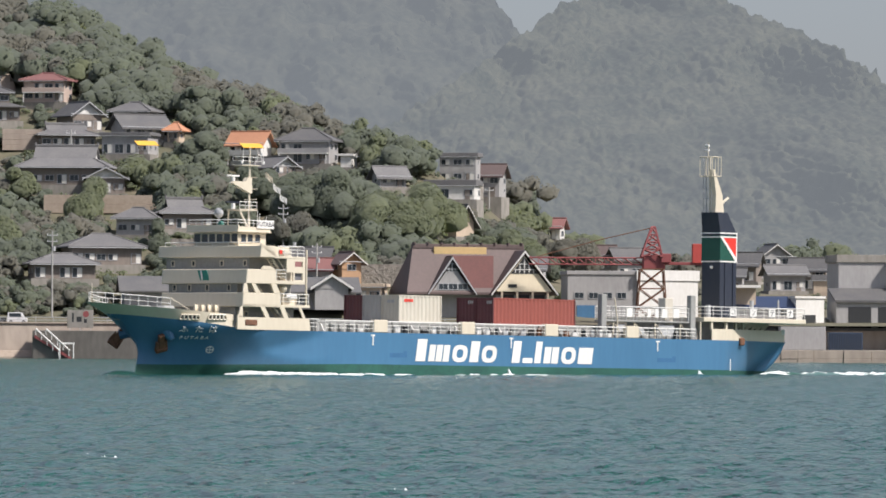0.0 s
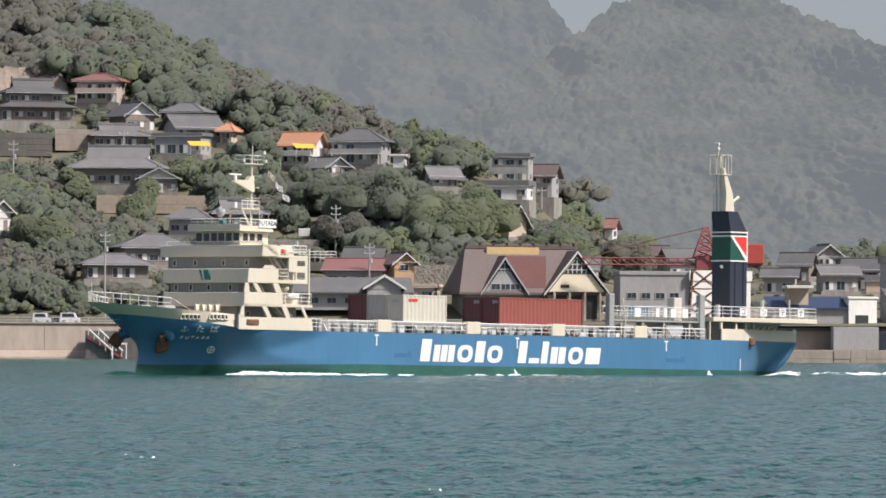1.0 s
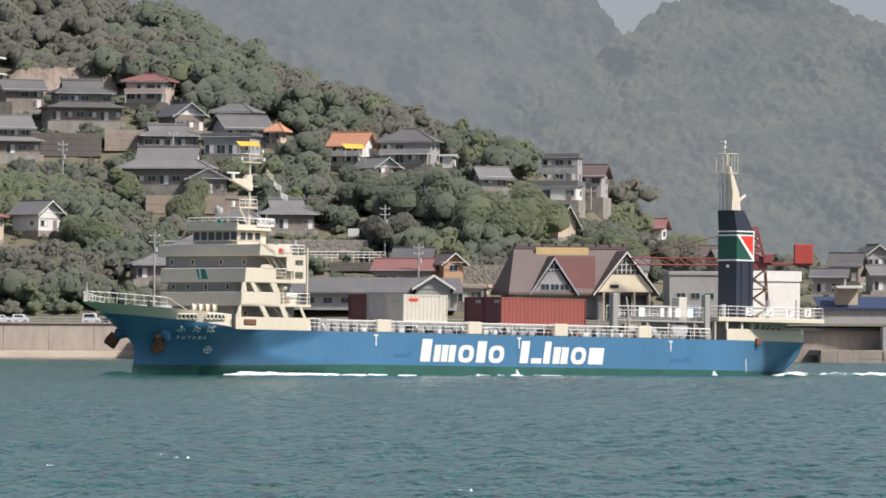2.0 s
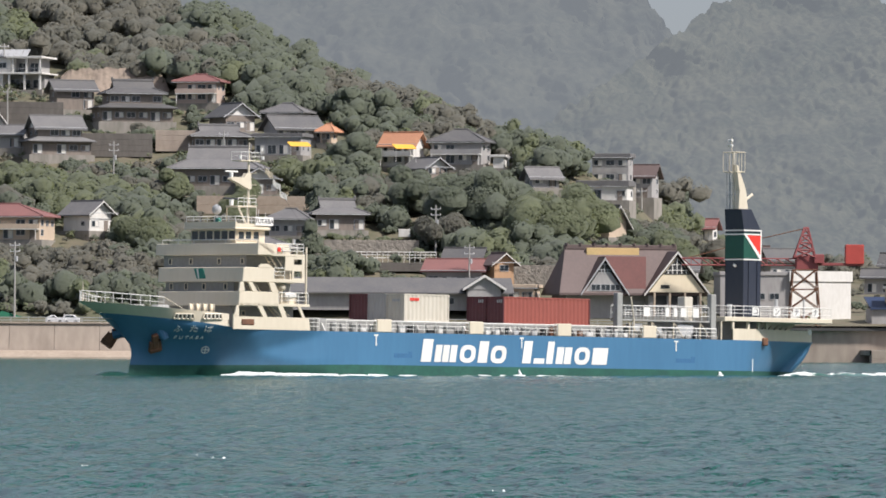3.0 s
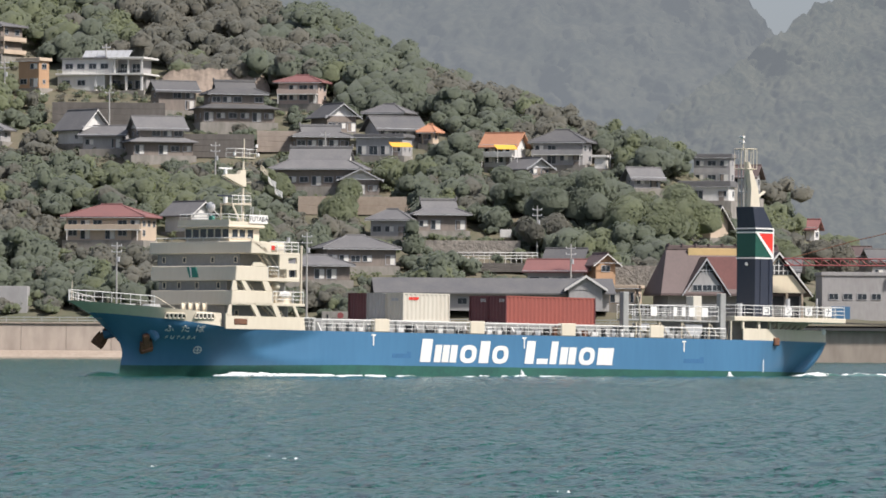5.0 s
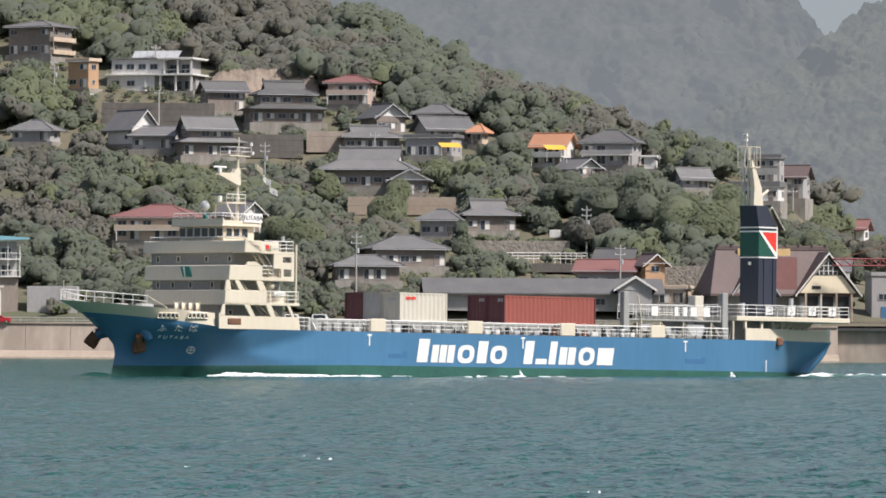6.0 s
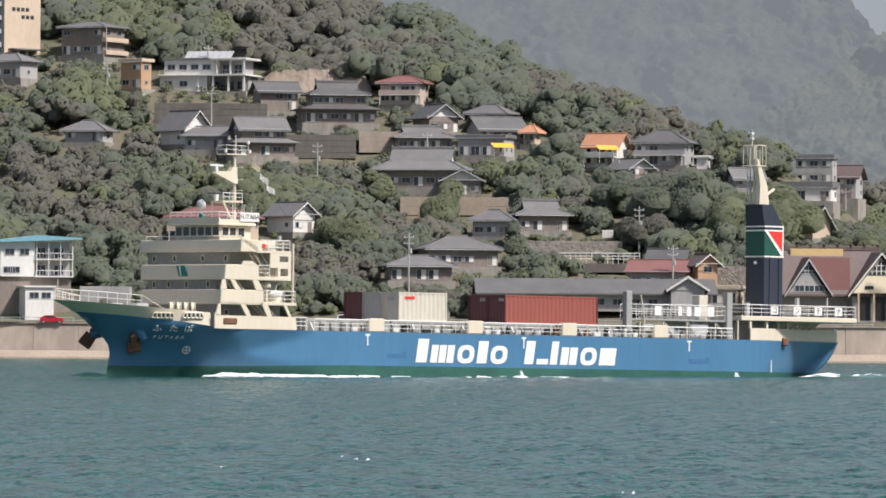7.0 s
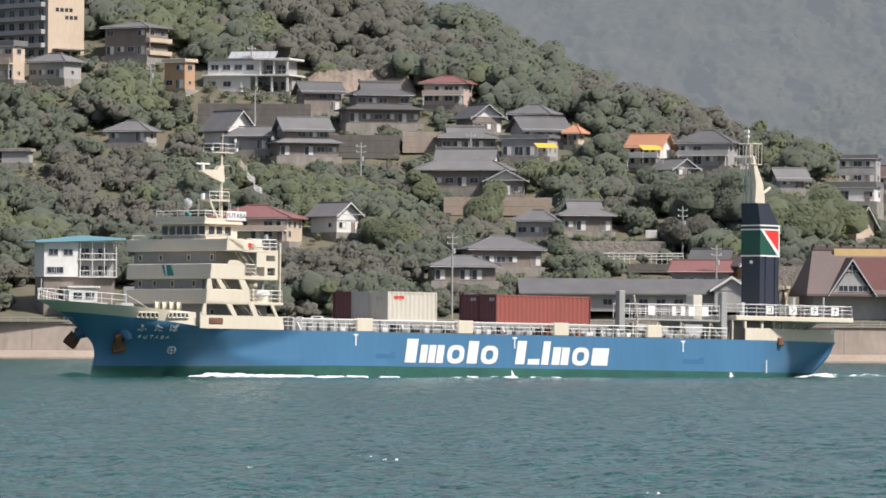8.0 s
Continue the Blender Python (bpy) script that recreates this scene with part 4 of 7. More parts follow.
part("white_stripe", box(-55.0, -54.85, 1.27, 1.31, 12.1, 15.0), WHITE, funnel)
for x in (-53.1, -54.4):
    part("funnel_rib", box(x - 0.04, x + 0.04, 1.25, 1.33, 6.2, 12.0), FUNNEL_BLACK, funnel)
part("funnel_lamp", rod((-52.3, 0.2, 11.4), (-52.1, 0.2, 11.5), 0.16, 8), WHITE, funnel)
part("mast_fin", prism([(-52.1, 17.1), (-53.5, 17.1), (-53.2, 19.0), (-51.9, 21.6), (-51.7, 21.6), (-52.2, 19.0)], 0.2, 0.75), CREAM, funnel, "cream steel mast fin")
part("fin_arm", rod((-53.2, 0.5, 18.0), (-54.4, 0.5, 18.7), 0.15, 6), CREAM, funnel)
for y, r in ((-0.55, 0.08), (-0.05, 0.12), (-0.95, 0.04)):
    part("exhaust_pipe", rod((-52.2, y, 17.1), (-52.1, y, 22.9), r, 8), BOX_WHITE if r > 0.1 else STEEL, funnel)
for z in (18.6, 19.8, 21.0):
    part("pipe_clamp", rod((-52.15, -0.9, z), (-52.15, 0.3, z), 0.05, 5), STEEL, funnel)
cage = bmesh.new()
for x in (-52.9, -52.4, -51.5):
    for y in (-0.9, 0.0, 0.8):
        add_rod(cage, (x, y, 20.9), (x, y, 22.9), 0.045, 4)
for z in (20.9, 22.9):
    for a, b in (((-52.9, -0.9), (-51.5, -0.9)), ((-51.5, -0.9), (-51.5, 0.8)), ((-51.5, 0.8), (-52.9, 0.8)), ((-52.9, 0.8), (-52.9, -0.9))):
        add_rod(cage, (*a, z), (*b, z), 0.05, 4)
part("mast_cage", cage, CREAM, funnel, "cream pipe cage on the mast")
part("light_arm", rod((-52.1, -0.3, 22.9), (-52.1, -0.3, 24.4), 0.06, 6), CREAM, funnel)
for z, dy in ((23.6, 0.5), (24.1, 0.45), (24.5, -0.1)):
    part("navigation_light", rod((-52.1, -0.3 - dy, z), (-52.1, -0.2, z), 0.13, 8), WHITE, funnel)

# ---- cargo ----
def container(length, mat, label):
    """A ribbed steel box with corner posts, rails and locking bars."""
    c = thing("shipping_container", label, "container", group="containers on the hatch")
    h, w, l = 2.59, 2.438, length
    n = int(l / 0.14)
    for side in (1, -1):
        bm = bmesh.new()
        pts = []
        for k in range(n + 1):
            x = -l / 2 + 0.12 + (l - 0.24) * k / n
            pts.append((x, side * (w / 2 - (0.0 if (k // 2) % 2 else 0.075))))
        lo = [bm.verts.new((x, y, 0.16)) for x, y in pts]
        hi = [bm.verts.new((x, y, h - 0.12)) for x, y in pts]
        for a in range(n):
            bm.faces.new((lo[a], lo[a + 1], hi[a + 1], hi[a]))
        part("side_panel", bm, mat, c)
    for end in (1, -1):
        bm = bmesh.new()
        pts = [(end * (l / 2 - (0.03 if (k // 2) % 2 else 0.08)), -w / 2 + 0.1 + k * (w - 0.2) / 20) for k in range(21)]
        lo = [bm.verts.new((x, y, 0.16)) for x, y in pts]
        hi = [bm.verts.new((x, y, h - 0.12)) for x, y in pts]
        for a in range(20):
            bm.faces.new((lo[a], lo[a + 1], hi[a + 1], hi[a]))
        part("end_panel", bm, mat, c)
        for side in (1, -1):
            part("corner_post", box(end * l / 2, end * (l / 2 - 0.14), side * w / 2, side * (w / 2 - 0.12), 0, h, 0.01), mat, c)
        part("end_rail", box(end * l / 2, end * (l / 2 - 0.1), -w / 2 + 0.12, w / 2 - 0.12, h - 0.13, h - 0.001), mat, c)
        part("end_rail", box(end * l / 2, end * (l / 2 - 0.1), -w / 2 + 0.12, w / 2 - 0.12, 0.0, 0.17), mat, c)
    for side in (1, -1):
        part("side_rail", box(-l / 2 + 0.14, l / 2 - 0.14, side * w / 2, side * (w / 2 - 0.1), h - 0.13, h - 0.001), mat, c)
        part("side_rail", box(-l / 2 + 0.14, l / 2 - 0.14, side * w / 2, side * (w / 2 - 0.1), 0.0, 0.17), mat, c)
    part("roof_panel", box(-l / 2 + 0.1, l / 2 - 0.1, -w / 2 + 0.1, w / 2 - 0.1, h - 0.1, h - 0.03), mat, c)
    part("floor_panel", box(-l / 2 + 0.1, l / 2 - 0.1, -w / 2 + 0.1, w / 2 - 0.1, 0.05, 0.15), SHIP_GREY, c)
    return c


CARGO = []
for xc, row, l, mat, label in (
        (-3.03, 0, 6.058, BOX_WHITE, "cream ribbed steel shipping container on the hatch"),
        (-3.03, 1, 6.058, BOX_GREY, "grey ribbed steel shipping container on the hatch"),
        (-3.03, 2, 6.058, BOX_MAROON, "maroon ribbed steel shipping container on the hatch"),
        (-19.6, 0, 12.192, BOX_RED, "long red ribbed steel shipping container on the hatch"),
        (-19.6, 1, 12.192, BOX_MAROON, "long maroon ribbed steel shipping container on the hatch")):
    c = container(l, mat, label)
    if mat is BOX_WHITE:
        for k in range(4):
            part("red_mark", box(2.05 - k * 0.33, 2.32 - k * 0.33, 1.222, 1.24, 1.95, 2.22), SIGNAL_RED, c, "red painted block mark")
        for y0 in (-0.35, 0.15):
            part("grey_mark", box(3.03, 3.05, y0, y0 + 0.4, 1.85, 2.1), STEEL, c)
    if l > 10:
        # shade on the red container's ends put in as darker maroon
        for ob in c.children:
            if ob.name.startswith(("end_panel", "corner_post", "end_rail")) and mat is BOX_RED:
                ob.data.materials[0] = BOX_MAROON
        for k in range(3):
            part("pale_mark", box(6.1, 6.115, 0.35 + k * 0.25, 0.52 + k * 0.25, 2.0, 2.3), BOX_GREY, c)
    CARGO.append((c, pose(xc, 3.78 - row * 2.5, 4.93)))

# ---- broken water along the hull, carried with the ship ----
def foam_strip(name, label, x0, x1, height, width, y_off, seed, step=0.16, sharp=1.0, lift=0.22, spread=0.0):
    """Lumps of white water thrown up along the waterline."""
    r = random.Random(seed)
    verts, faces = [], []
    x = x0
    while x > x1:
        f = (x - x0) / (x1 - x0)
        if name != "bow_foam" and height < 0.8 and noise.noise((x * 0.45, seed * 3.7, 2)) < 0.02:
            x -= step
            continue
        env = min(1.0, f * 9) * (1.05 - f) ** 0.6 * (0.45 + 0.55 * abs(noise.noise((x * 0.35, seed, 0))) * 2)
        for _ in range(4):
            h = height * env * r.uniform(0.15, 1.0) ** 1.5
            y = half_breadth(x, 0.3) + y_off + r.uniform(0, width) + spread * f * r.uniform(0.3, 1)
            z = -x * 0.0105 + lift - 0.3
            a, c = r.uniform(0.2, 0.7) * (0.22 if height > 0.8 else 1), r.uniform(0.1, 0.25)
            i = len(verts)
            k = r.uniform(0.2, 0.7)
            verts += [(x - a, y - c, z - 0.15), (x + a, y - c, z - 0.15), (x + a, y + c, z - 0.15), (x - a, y + c, z - 0.15),
                      (x - a * k, y, z + h * r.uniform(0.5, 1)), (x + a * k, y, z + h)]
            faces += [(i, i + 1, i + 5, i + 4), (i + 1, i + 2, i + 5), (i + 2, i + 3, i + 4, i + 5), (i + 3, i, i + 4), (i + 3, i + 2, i + 1, i)]
        x -= step * r.uniform(0.5, 1.2)
    me = from_arrays(name, verts, faces, FOAM)
    me.polygons.foreach_set("use_smooth", [True] * len(me.polygons))
    ob = new(name, me)
    return tagged(ob, label, "foam", kind="stuff")


IDENT = Matrix.Identity(4)
for args in (("bow_foam", "white foam of the bow wave along the hull", 22.8, 11.6, 0.48, 0.9, 0.5, 1), ("hull_foam", "thin broken foam along the hull side", 10.8, 1.5, 0.24, 0.7, 0.5, 2, 0.16, 1.0, 0.14),
             ("hull_foam", "thin broken foam along the hull side", -6.0, -19.0, 0.16, 0.5, 0.5, 3, 0.2, 1.0, 0.1),
             ("discharge_splash", "white splash of cooling water beside the hull", -42.3, -42.75, 0.95, 0.2, 0.1, 5), ("discharge_splash", "white splash of cooling water beside the hull", -13.6, -13.85, 0.9, 0.15, 0.1, 6)):
    CARGO.append((foam_strip(*args), IDENT))
BOW_WATER = material("dark_bow_water", (0.012, 0.05, 0.042), 0.16, (0.03, 0.075, 0.062), 1.6, 0.8, bump=0.3, bump_scale=2.0)
swell = bmesh.new()
bmesh.ops.create_uvsphere(swell, u_segments=24, v_segments=12, radius=1, matrix=Matrix.Translation((32.5, 0.1, -1.1)) @ Matrix.Diagonal((2.5, 1.6, 0.98, 1)))
for f in swell.faces:
    f.smooth = True
CARGO.append((solo("bow_swell", swell, BOW_WATER, "smooth hump of water over the bulb", "wave", kind="stuff"), IDENT))



def stern_wave():
    """The raised wave that trails from the port quarter, and the broken foam on its back."""
    r = random.Random(31)
    cols, rows = 150, 12

    def at(u, v):
        x = -49.0 - 60.0 * u
        y = (half_breadth(max(x, -60.0), 0.3) if x > -60 else 2.0 + (-60.0 - x) * 0.06) + 0.6 + 4.0 * v + 1.5 * u
        rise = math.sin(math.pi * v) ** 1.3 * min(1.0, 6 * u) * (1 - u) ** 0.7
        lumps = 0.75 + 0.6 * noise.noise((x * 0.35, v * 2.0, 3.0)) + 0.3 * noise.noise((x * 1.1, v * 5.0, 8.0))
        return Vector((x, y, -x * 0.0105 - 0.42 + 0.62 * rise * lumps))
    verts = [at(i / (cols - 1), j / (rows - 1)) for i in range(cols) for j in range(rows)]
    faces = [(i * rows + j, i * rows + j + 1, (i + 1) * rows + j + 1, (i + 1) * rows + j) for i in range(cols - 1) for j in range(rows - 1)]
    me = from_arrays("stern_wave", verts, faces, WAKE_WATER)
    me.polygons.foreach_set("use_smooth", [True] * len(me.polygons))
    CARGO.append((tagged(new("stern_wave", me), "low green wave trailing from the stern", "wave", kind="stuff"), IDENT))
    fv, ff = [], []
    for _ in range(2600):
        u, v = r.random() ** 1.4, r.uniform(0.3, 0.75)
        p = at(u, v)
        if noise.noise((p.x * 0.3, p.y * 0.9, 5.0)) + 0.5 * noise.noise((p.x * 1.3, p.y * 2.0, 2.0)) < 0.05:
            continue
        a, c, h, i = r.uniform(0.1, 0.45), r.uniform(0.06, 0.2), r.uniform(0.02, 0.1), len(fv)
        fv += [(p.x - a, p.y - c, p.z - 0.05), (p.x + a, p.y - c, p.z - 0.05), (p.x + a, p.y + c, p.z - 0.05), (p.x - a, p.y + c, p.z - 0.05), (p.x, p.y, p.z + h)]
        ff += [(i, i + 1, i + 4), (i + 1, i + 2, i + 4), (i + 2, i + 3, i + 4), (i + 3, i, i + 4)]
    CARGO.append((tagged(new("wake_foam", from_arrays("wake_foam", fv, ff, FOAM)), "broken white foam on the stern wave", "foam", kind="stuff"), IDENT))


WAKE_WATER = material("churned_green_water", (0.05, 0.13, 0.115), 0.3, (0.12, 0.21, 0.19), 1.2, 0.9, bump=0.4, bump_scale=2.5)
stern_wave()
caps_v, caps_f = [], []
rc = random.Random(12)
for _ in range(34):
    d = 105 + 420 * rc.random() ** 1.3
    a = rc.uniform(-0.11, 0.12)
    l = rc.uniform(0.1, 0.45) * (0.5 + d / 300)
    for _ in range(6):
        x, y = d * math.sin(a) + rc.uniform(-l, l), d * math.cos(a) + rc.uniform(-0.5, 0.5)
        s, h, i = rc.uniform(0.008, 0.05) * (0.6 + d / 250), rc.uniform(-0.025, 0.01), len(caps_v)
        caps_v += [(x - s, y - 0.1, 0.0), (x + s, y - 0.1, 0.0), (x + s, y + 0.1, 0.0), (x - s, y + 0.1, 0.0), (x, y, 0.05 + h)]
        caps_f += [(i, i + 1, i + 4), (i + 1, i + 2, i + 4), (i + 2, i + 3, i + 4), (i + 3, i, i + 4)]
CAPS = tagged(new("whitecaps", from_arrays("whitecaps", caps_v, caps_f, FOAM)), "scattered small white wave crests", "foam", kind="stuff")

# ---- houses ----
SCREEN = material("pale_paper_screen", (0.74, 0.72, 0.67), 0.8, (0.6, 0.57, 0.52), 1.2, 0.5)


def shared_window(w, h):
    """Frame and pane of a sliding window that faces -y, shared by all windows of that size."""
    fr = bmesh.new()
    for a in (-1, 1):
        add_box(fr, a * w / 2 - 0.05, a * w / 2 + 0.05, -0.07, 0.03, -h / 2 - 0.05, h / 2 + 0.05)
        add_box(fr, -w / 2 + 0.05, w / 2 - 0.05, -0.07, 0.03, a * h / 2 - 0.05, a * h / 2 + 0.05)
    add_box(fr, -0.03, 0.03, -0.06, 0.03, -h / 2 + 0.05, h / 2 - 0.05)
    screen = mesh_of("paper_screen", box(0.04, w / 2 - 0.06, -0.045, -0.031, -h / 2 + 0.06, h / 2 - 0.06), SCREEN)
    return mesh_of("window", fr, STEEL), screen, mesh_of("pane", box(-w / 2 + 0.05, w / 2 - 0.05, -0.03, 0.02, -h / 2 + 0.05, h / 2 - 0.05), GLASS)


SHAPES = {(w, h): shared_window(w, h) for w, h in ((1.7, 1.1), (1.8, 1.8), (0.9, 0.8))}


def window(parent, x, y, z, turn, size=(1.7, 1.1), screened=False):
    fr, screen, pane = SHAPES[size]
    w = part("window", fr, None, parent)
    w.matrix_basis = pose(x, y, z, 0, 0, turn)
    part("pane", pane, None, w)
    if screened:
        part("paper_screen", screen, None, w, "pale sliding screen in the window")
    return w


def gable_roof(w, d, z, h, over, thick, along="x"):
    """Two thick roof slopes; the ridge runs along x or y."""
    bm = bmesh.new()
    half, ends = (d / 2 + over, w / 2 + over) if along == "x" else (w / 2 + over, d / 2 + over)
    drop = h * over / (half - over)
    prof = [(-half, z - drop), (0, z + h), (half, z - drop), (half, z - drop + thick), (0, z + h + thick), (-half, z - drop + thick)]
    add_prism(bm, [prof[0], prof[1], prof[4], prof[5]], -ends, ends, "x" if along == "x" else "y")
    add_prism(bm, [prof[1], prof[2], prof[3], prof[4]], -ends, ends, "x" if along == "x" else "y")
    return bm


def hip_roof(w, d, z, h, over, thick, ridge=None):
    bm = bmesh.new()
    a, b = w / 2 + over, d / 2 + over
    r = max(0.3, (w - d) / 2 if ridge is None else ridge)
    lo = [bm.verts.new(c) for c in ((-a, -b, z), (a, -b, z), (a, b, z), (-a, b, z))]
    up = [bm.verts.new(c) for c in ((-a, -b, z + thick), (a, -b, z + thick), (a, b, z + thick), (-a, b, z + thick))]
    p, q = bm.verts.new((-r, 0, z + h + thick)), bm.verts.new((r, 0, z + h + thick))
    bm.faces.new(lo[::-1])
    for i in range(4):
        j = (i + 1) % 4
        bm.faces.new((lo[i], lo[j], up[j], up[i]))
    bm.faces.new((up[0], up[1], q, p)), bm.faces.new((up[2], up[3], p, q)), bm.faces.new((up[1], up[2], q)), bm.faces.new((up[3], up[0], p))
    return bm


def skirt_roof(w, d, z, h, over, reach, thick=0.18):
    """The lower roof round a two-storey house."""
    bm = bmesh.new()
    rings = []
    for e, zz in ((reach + over, z), (reach + over, z + thick), (0.0, z + h + thick), (0.0, z + h)):
        rings.append([bm.verts.new(c) for c in ((-w / 2 - e, -d / 2 - e, zz), (w / 2 + e, -d / 2 - e, zz), (w / 2 + e, d / 2 + e, zz), (-w / 2 - e, d / 2 + e, zz))])
    for a in range(4):
        r0, r1 = rings[a], rings[(a + 1) % 4]
        for i in range(4):
            j = (i + 1) % 4
            bm.faces.new((r0[i], r0[j], r1[j], r1[i]))
    bmesh.ops.recalc_face_normals(bm, faces=bm.faces)
    return bm


def half_hip(t, w, d, z, rise, roof):
    """A traditional roof: low slopes all round with a gabled top, pale gable ends, ridge and corner tiles."""
    e, low = d * 0.24, rise * 0.42
    iw, idp = w - 2 * e, d - 2 * e
    part("lower_roof", skirt_roof(iw, idp, z - 0.1, low + 0.1, 0.95, e), roof, t)
    upper = gable_roof(iw, idp, z + low, rise - low, 0.45, 0.2)
    part("roof", upper, roof, t)
    part("ridge_cap", box(-iw / 2 - 0.5, iw / 2 + 0.5, -0.2, 0.2, z + rise + 0.1, z + rise + 0.6, 0.06), roof, t)
    for s in (-1, 1):
        part("gable", prism([(-idp / 2, z + low + 0.05), (idp / 2, z + low + 0.05), (0, z + rise - 0.05)], s * (iw / 2 - 0.15), s * (iw / 2 - 0.02), "x"), WALL_WHITE, t)
        part("ridge_tile", box(s * (iw / 2 + 0.3), s * (iw / 2 + 0.62), -0.26, 0.26, z + rise + 0.1, z + rise + 0.95, 0.06), roof, t)
        for c in (-1, 1):
            part("hip_cap", rod((s * iw / 2, c * idp / 2, z + low + 0.2), (s * (w / 2 + 0.95), c * (d / 2 + 0.95), z + 0.12), 0.15, 5), roof, t)


HOUSES = []   # bearing, half width (mrad), distance, elevation of its foot: trees keep clear of them


def house(label, x, y, w, d, h, rise, kind, turn, wall, roof, tiers=1, balcony=False, plain=False, side=None):
    """A dwelling: foundation, walls, tiled roof with ridge, windows in frames, door, and a lower roof where it has two tiers."""
    z = ground(x, y)
    b = math.atan2(x, y) * 1000
    far = math.hypot(x, y)
    HOUSES.append((b, (w * 0.62 + 1.0) / far * 1000, far, (z - 3.2) / far * 1000))
    t = thing("house", label, "house", pose(x, y, z, 0, 0, turn), group="houses on the hillside")
    part("foundation", box(-w / 2 - 0.6, w / 2 + 0.6, -d / 2 - 0.6, d / 2 + 0.6, -5.0, 0.35), CONCRETE, t, "concrete house platform")
    rnd = random.Random(int(x * 7 + y))
    if tiers == 2:
        h1 = h * 0.5
        part("wall", box(-w / 2, w / 2, -d / 2, d / 2, 0.35, h1 + 0.3), wall, t)
        part("lower_roof", skirt_roof(w * 0.74, d * 0.74, h1, 0.9, 0.9, w * 0.13), roof, t)
        uw, ud = w * 0.74, d * 0.74
        part("upper_wall", box(-uw / 2, uw / 2, -ud / 2, ud / 2, h1 + 0.3, h), wall, t)
    else:
        uw, ud, h1 = w, d, h
        part("wall", box(-w / 2, w / 2, -d / 2, d / 2, 0.35, h), wall, t)
    over = 0.95
    if kind == "hip":
        part("roof", hip_roof(uw, ud, h - 0.05, rise, over, 0.2), roof, t)
        rr = max(0.3, (uw - ud) / 2)
        rg = part("ridge_cap", box(-rr - 0.3, rr + 0.3, -0.16, 0.16, h + rise + 0.02, h + rise + 0.4, 0.05), roof, t)
        for sx in (-1, 1):
            for sy in (-1, 1):
                part("hip_cap", rod((sx * rr, 0, h + rise + 0.15), (sx * (uw / 2 + over), sy * (ud / 2 + over), h + 0.2), 0.13, 5), roof, t)
    elif kind == "halfhip":
        half_hip(t, uw, ud, h, rise, roof)
    elif kind in ("gable", "gablef"):
        along = "x" if kind == "gable" else "y"
        part("roof", gable_roof(uw, ud, h, rise, over, 0.22, along), roof, t)
        l = (uw if along == "x" else ud) / 2 + over
        rg = box(-l, l, -0.15, 0.15, h + rise + 0.1, h + rise + 0.42, 0.05) if along == "x" else box(-0.15, 0.15, -l, l, h + rise + 0.1, h + rise + 0.42, 0.05)
        part("ridge_cap", rg, roof, t)
        tri = [(-ud / 2, h), (ud / 2, h), (0, h + rise)] if along == "x" else [(-uw / 2, h), (uw / 2, h), (0, h + rise)]
        for e in (-1, 1):
            o = (uw if along == "x" else ud) / 2
            part("gable", prism(tri, e * (o - 0.15), e * o, "x" if along == "x" else "y"), WALL_WHITE if wall in (WALL_BROWN, WALL_WHITE) else wall, t)
        if along == "y":
            half, drop = uw / 2 + over, rise * over / (uw / 2)
            for e in (-1, 1):
                part("barge_board", prism([(0, h + rise - 0.05), (e * half, h - drop - 0.05), (e * half, h - drop + 0.16), (0, h + rise + 0.16)],
                                          -ud / 2 - over - 0.1, -ud / 2 - over - 0.003), WALL_WHITE if wall is not WALL_BROWN else STEEL, t, "pale barge board")
    else:
        part("roof", box(-uw / 2 - 0.5, uw / 2 + 0.5, -ud / 2 - 0.5, ud / 2 + 0.5, h, h + max(0.25, rise), 0.05), roof, t)
    if not plain:
        levels = [(1.5, w, d)] if tiers == 1 and h < 4.6 else ([(1.5, w, d), (h - 1.35, uw, ud)])
        for zz, ww, dd in levels:
            n = max(1, int(ww / 2.15))
            for k in range(n):
                if rnd.random() < 0.85:
                    tall = zz < 2 and rnd.random() < 0.5
                    window(t, -ww / 2 + ww * (k + 0.5) / n, -dd / 2 - 0.02, zz + (0.0 if tall else 0.25), 0, (1.8, 1.8) if tall else (1.7, 1.1), (k * 5 + int(w * 3)) % 2 == 0 or (tall and wall is WALL_BROWN))
            m = max(1, int(dd / 3.2))
            for k in range(m):
                if rnd.random() < 0.7:
                    window(t, ww / 2 + 0.02, -dd / 2 + dd * (k + 0.5) / m, zz + 0.25, 90, rnd.choice(((1.7, 1.1), (0.9, 0.8))))
                if rnd.random() < 0.7:
                    window(t, -ww / 2 - 0.02, -dd / 2 + dd * (k + 0.5) / m, zz + 0.25, -90, (0.9, 0.8))
        part("door", box(w / 2 - 1.9, w / 2 - 0.9, -d / 2 - 0.06, -d / 2 + 0.05, 0.35, 2.35), WALL_BROWN, t)
        part("gutter", rod((-uw / 2 - over, -ud / 2 - over - 0.05, h - 0.1), (uw / 2 + over, -ud / 2 - over - 0.05, h - 0.1), 0.07, 5), STEEL, t)
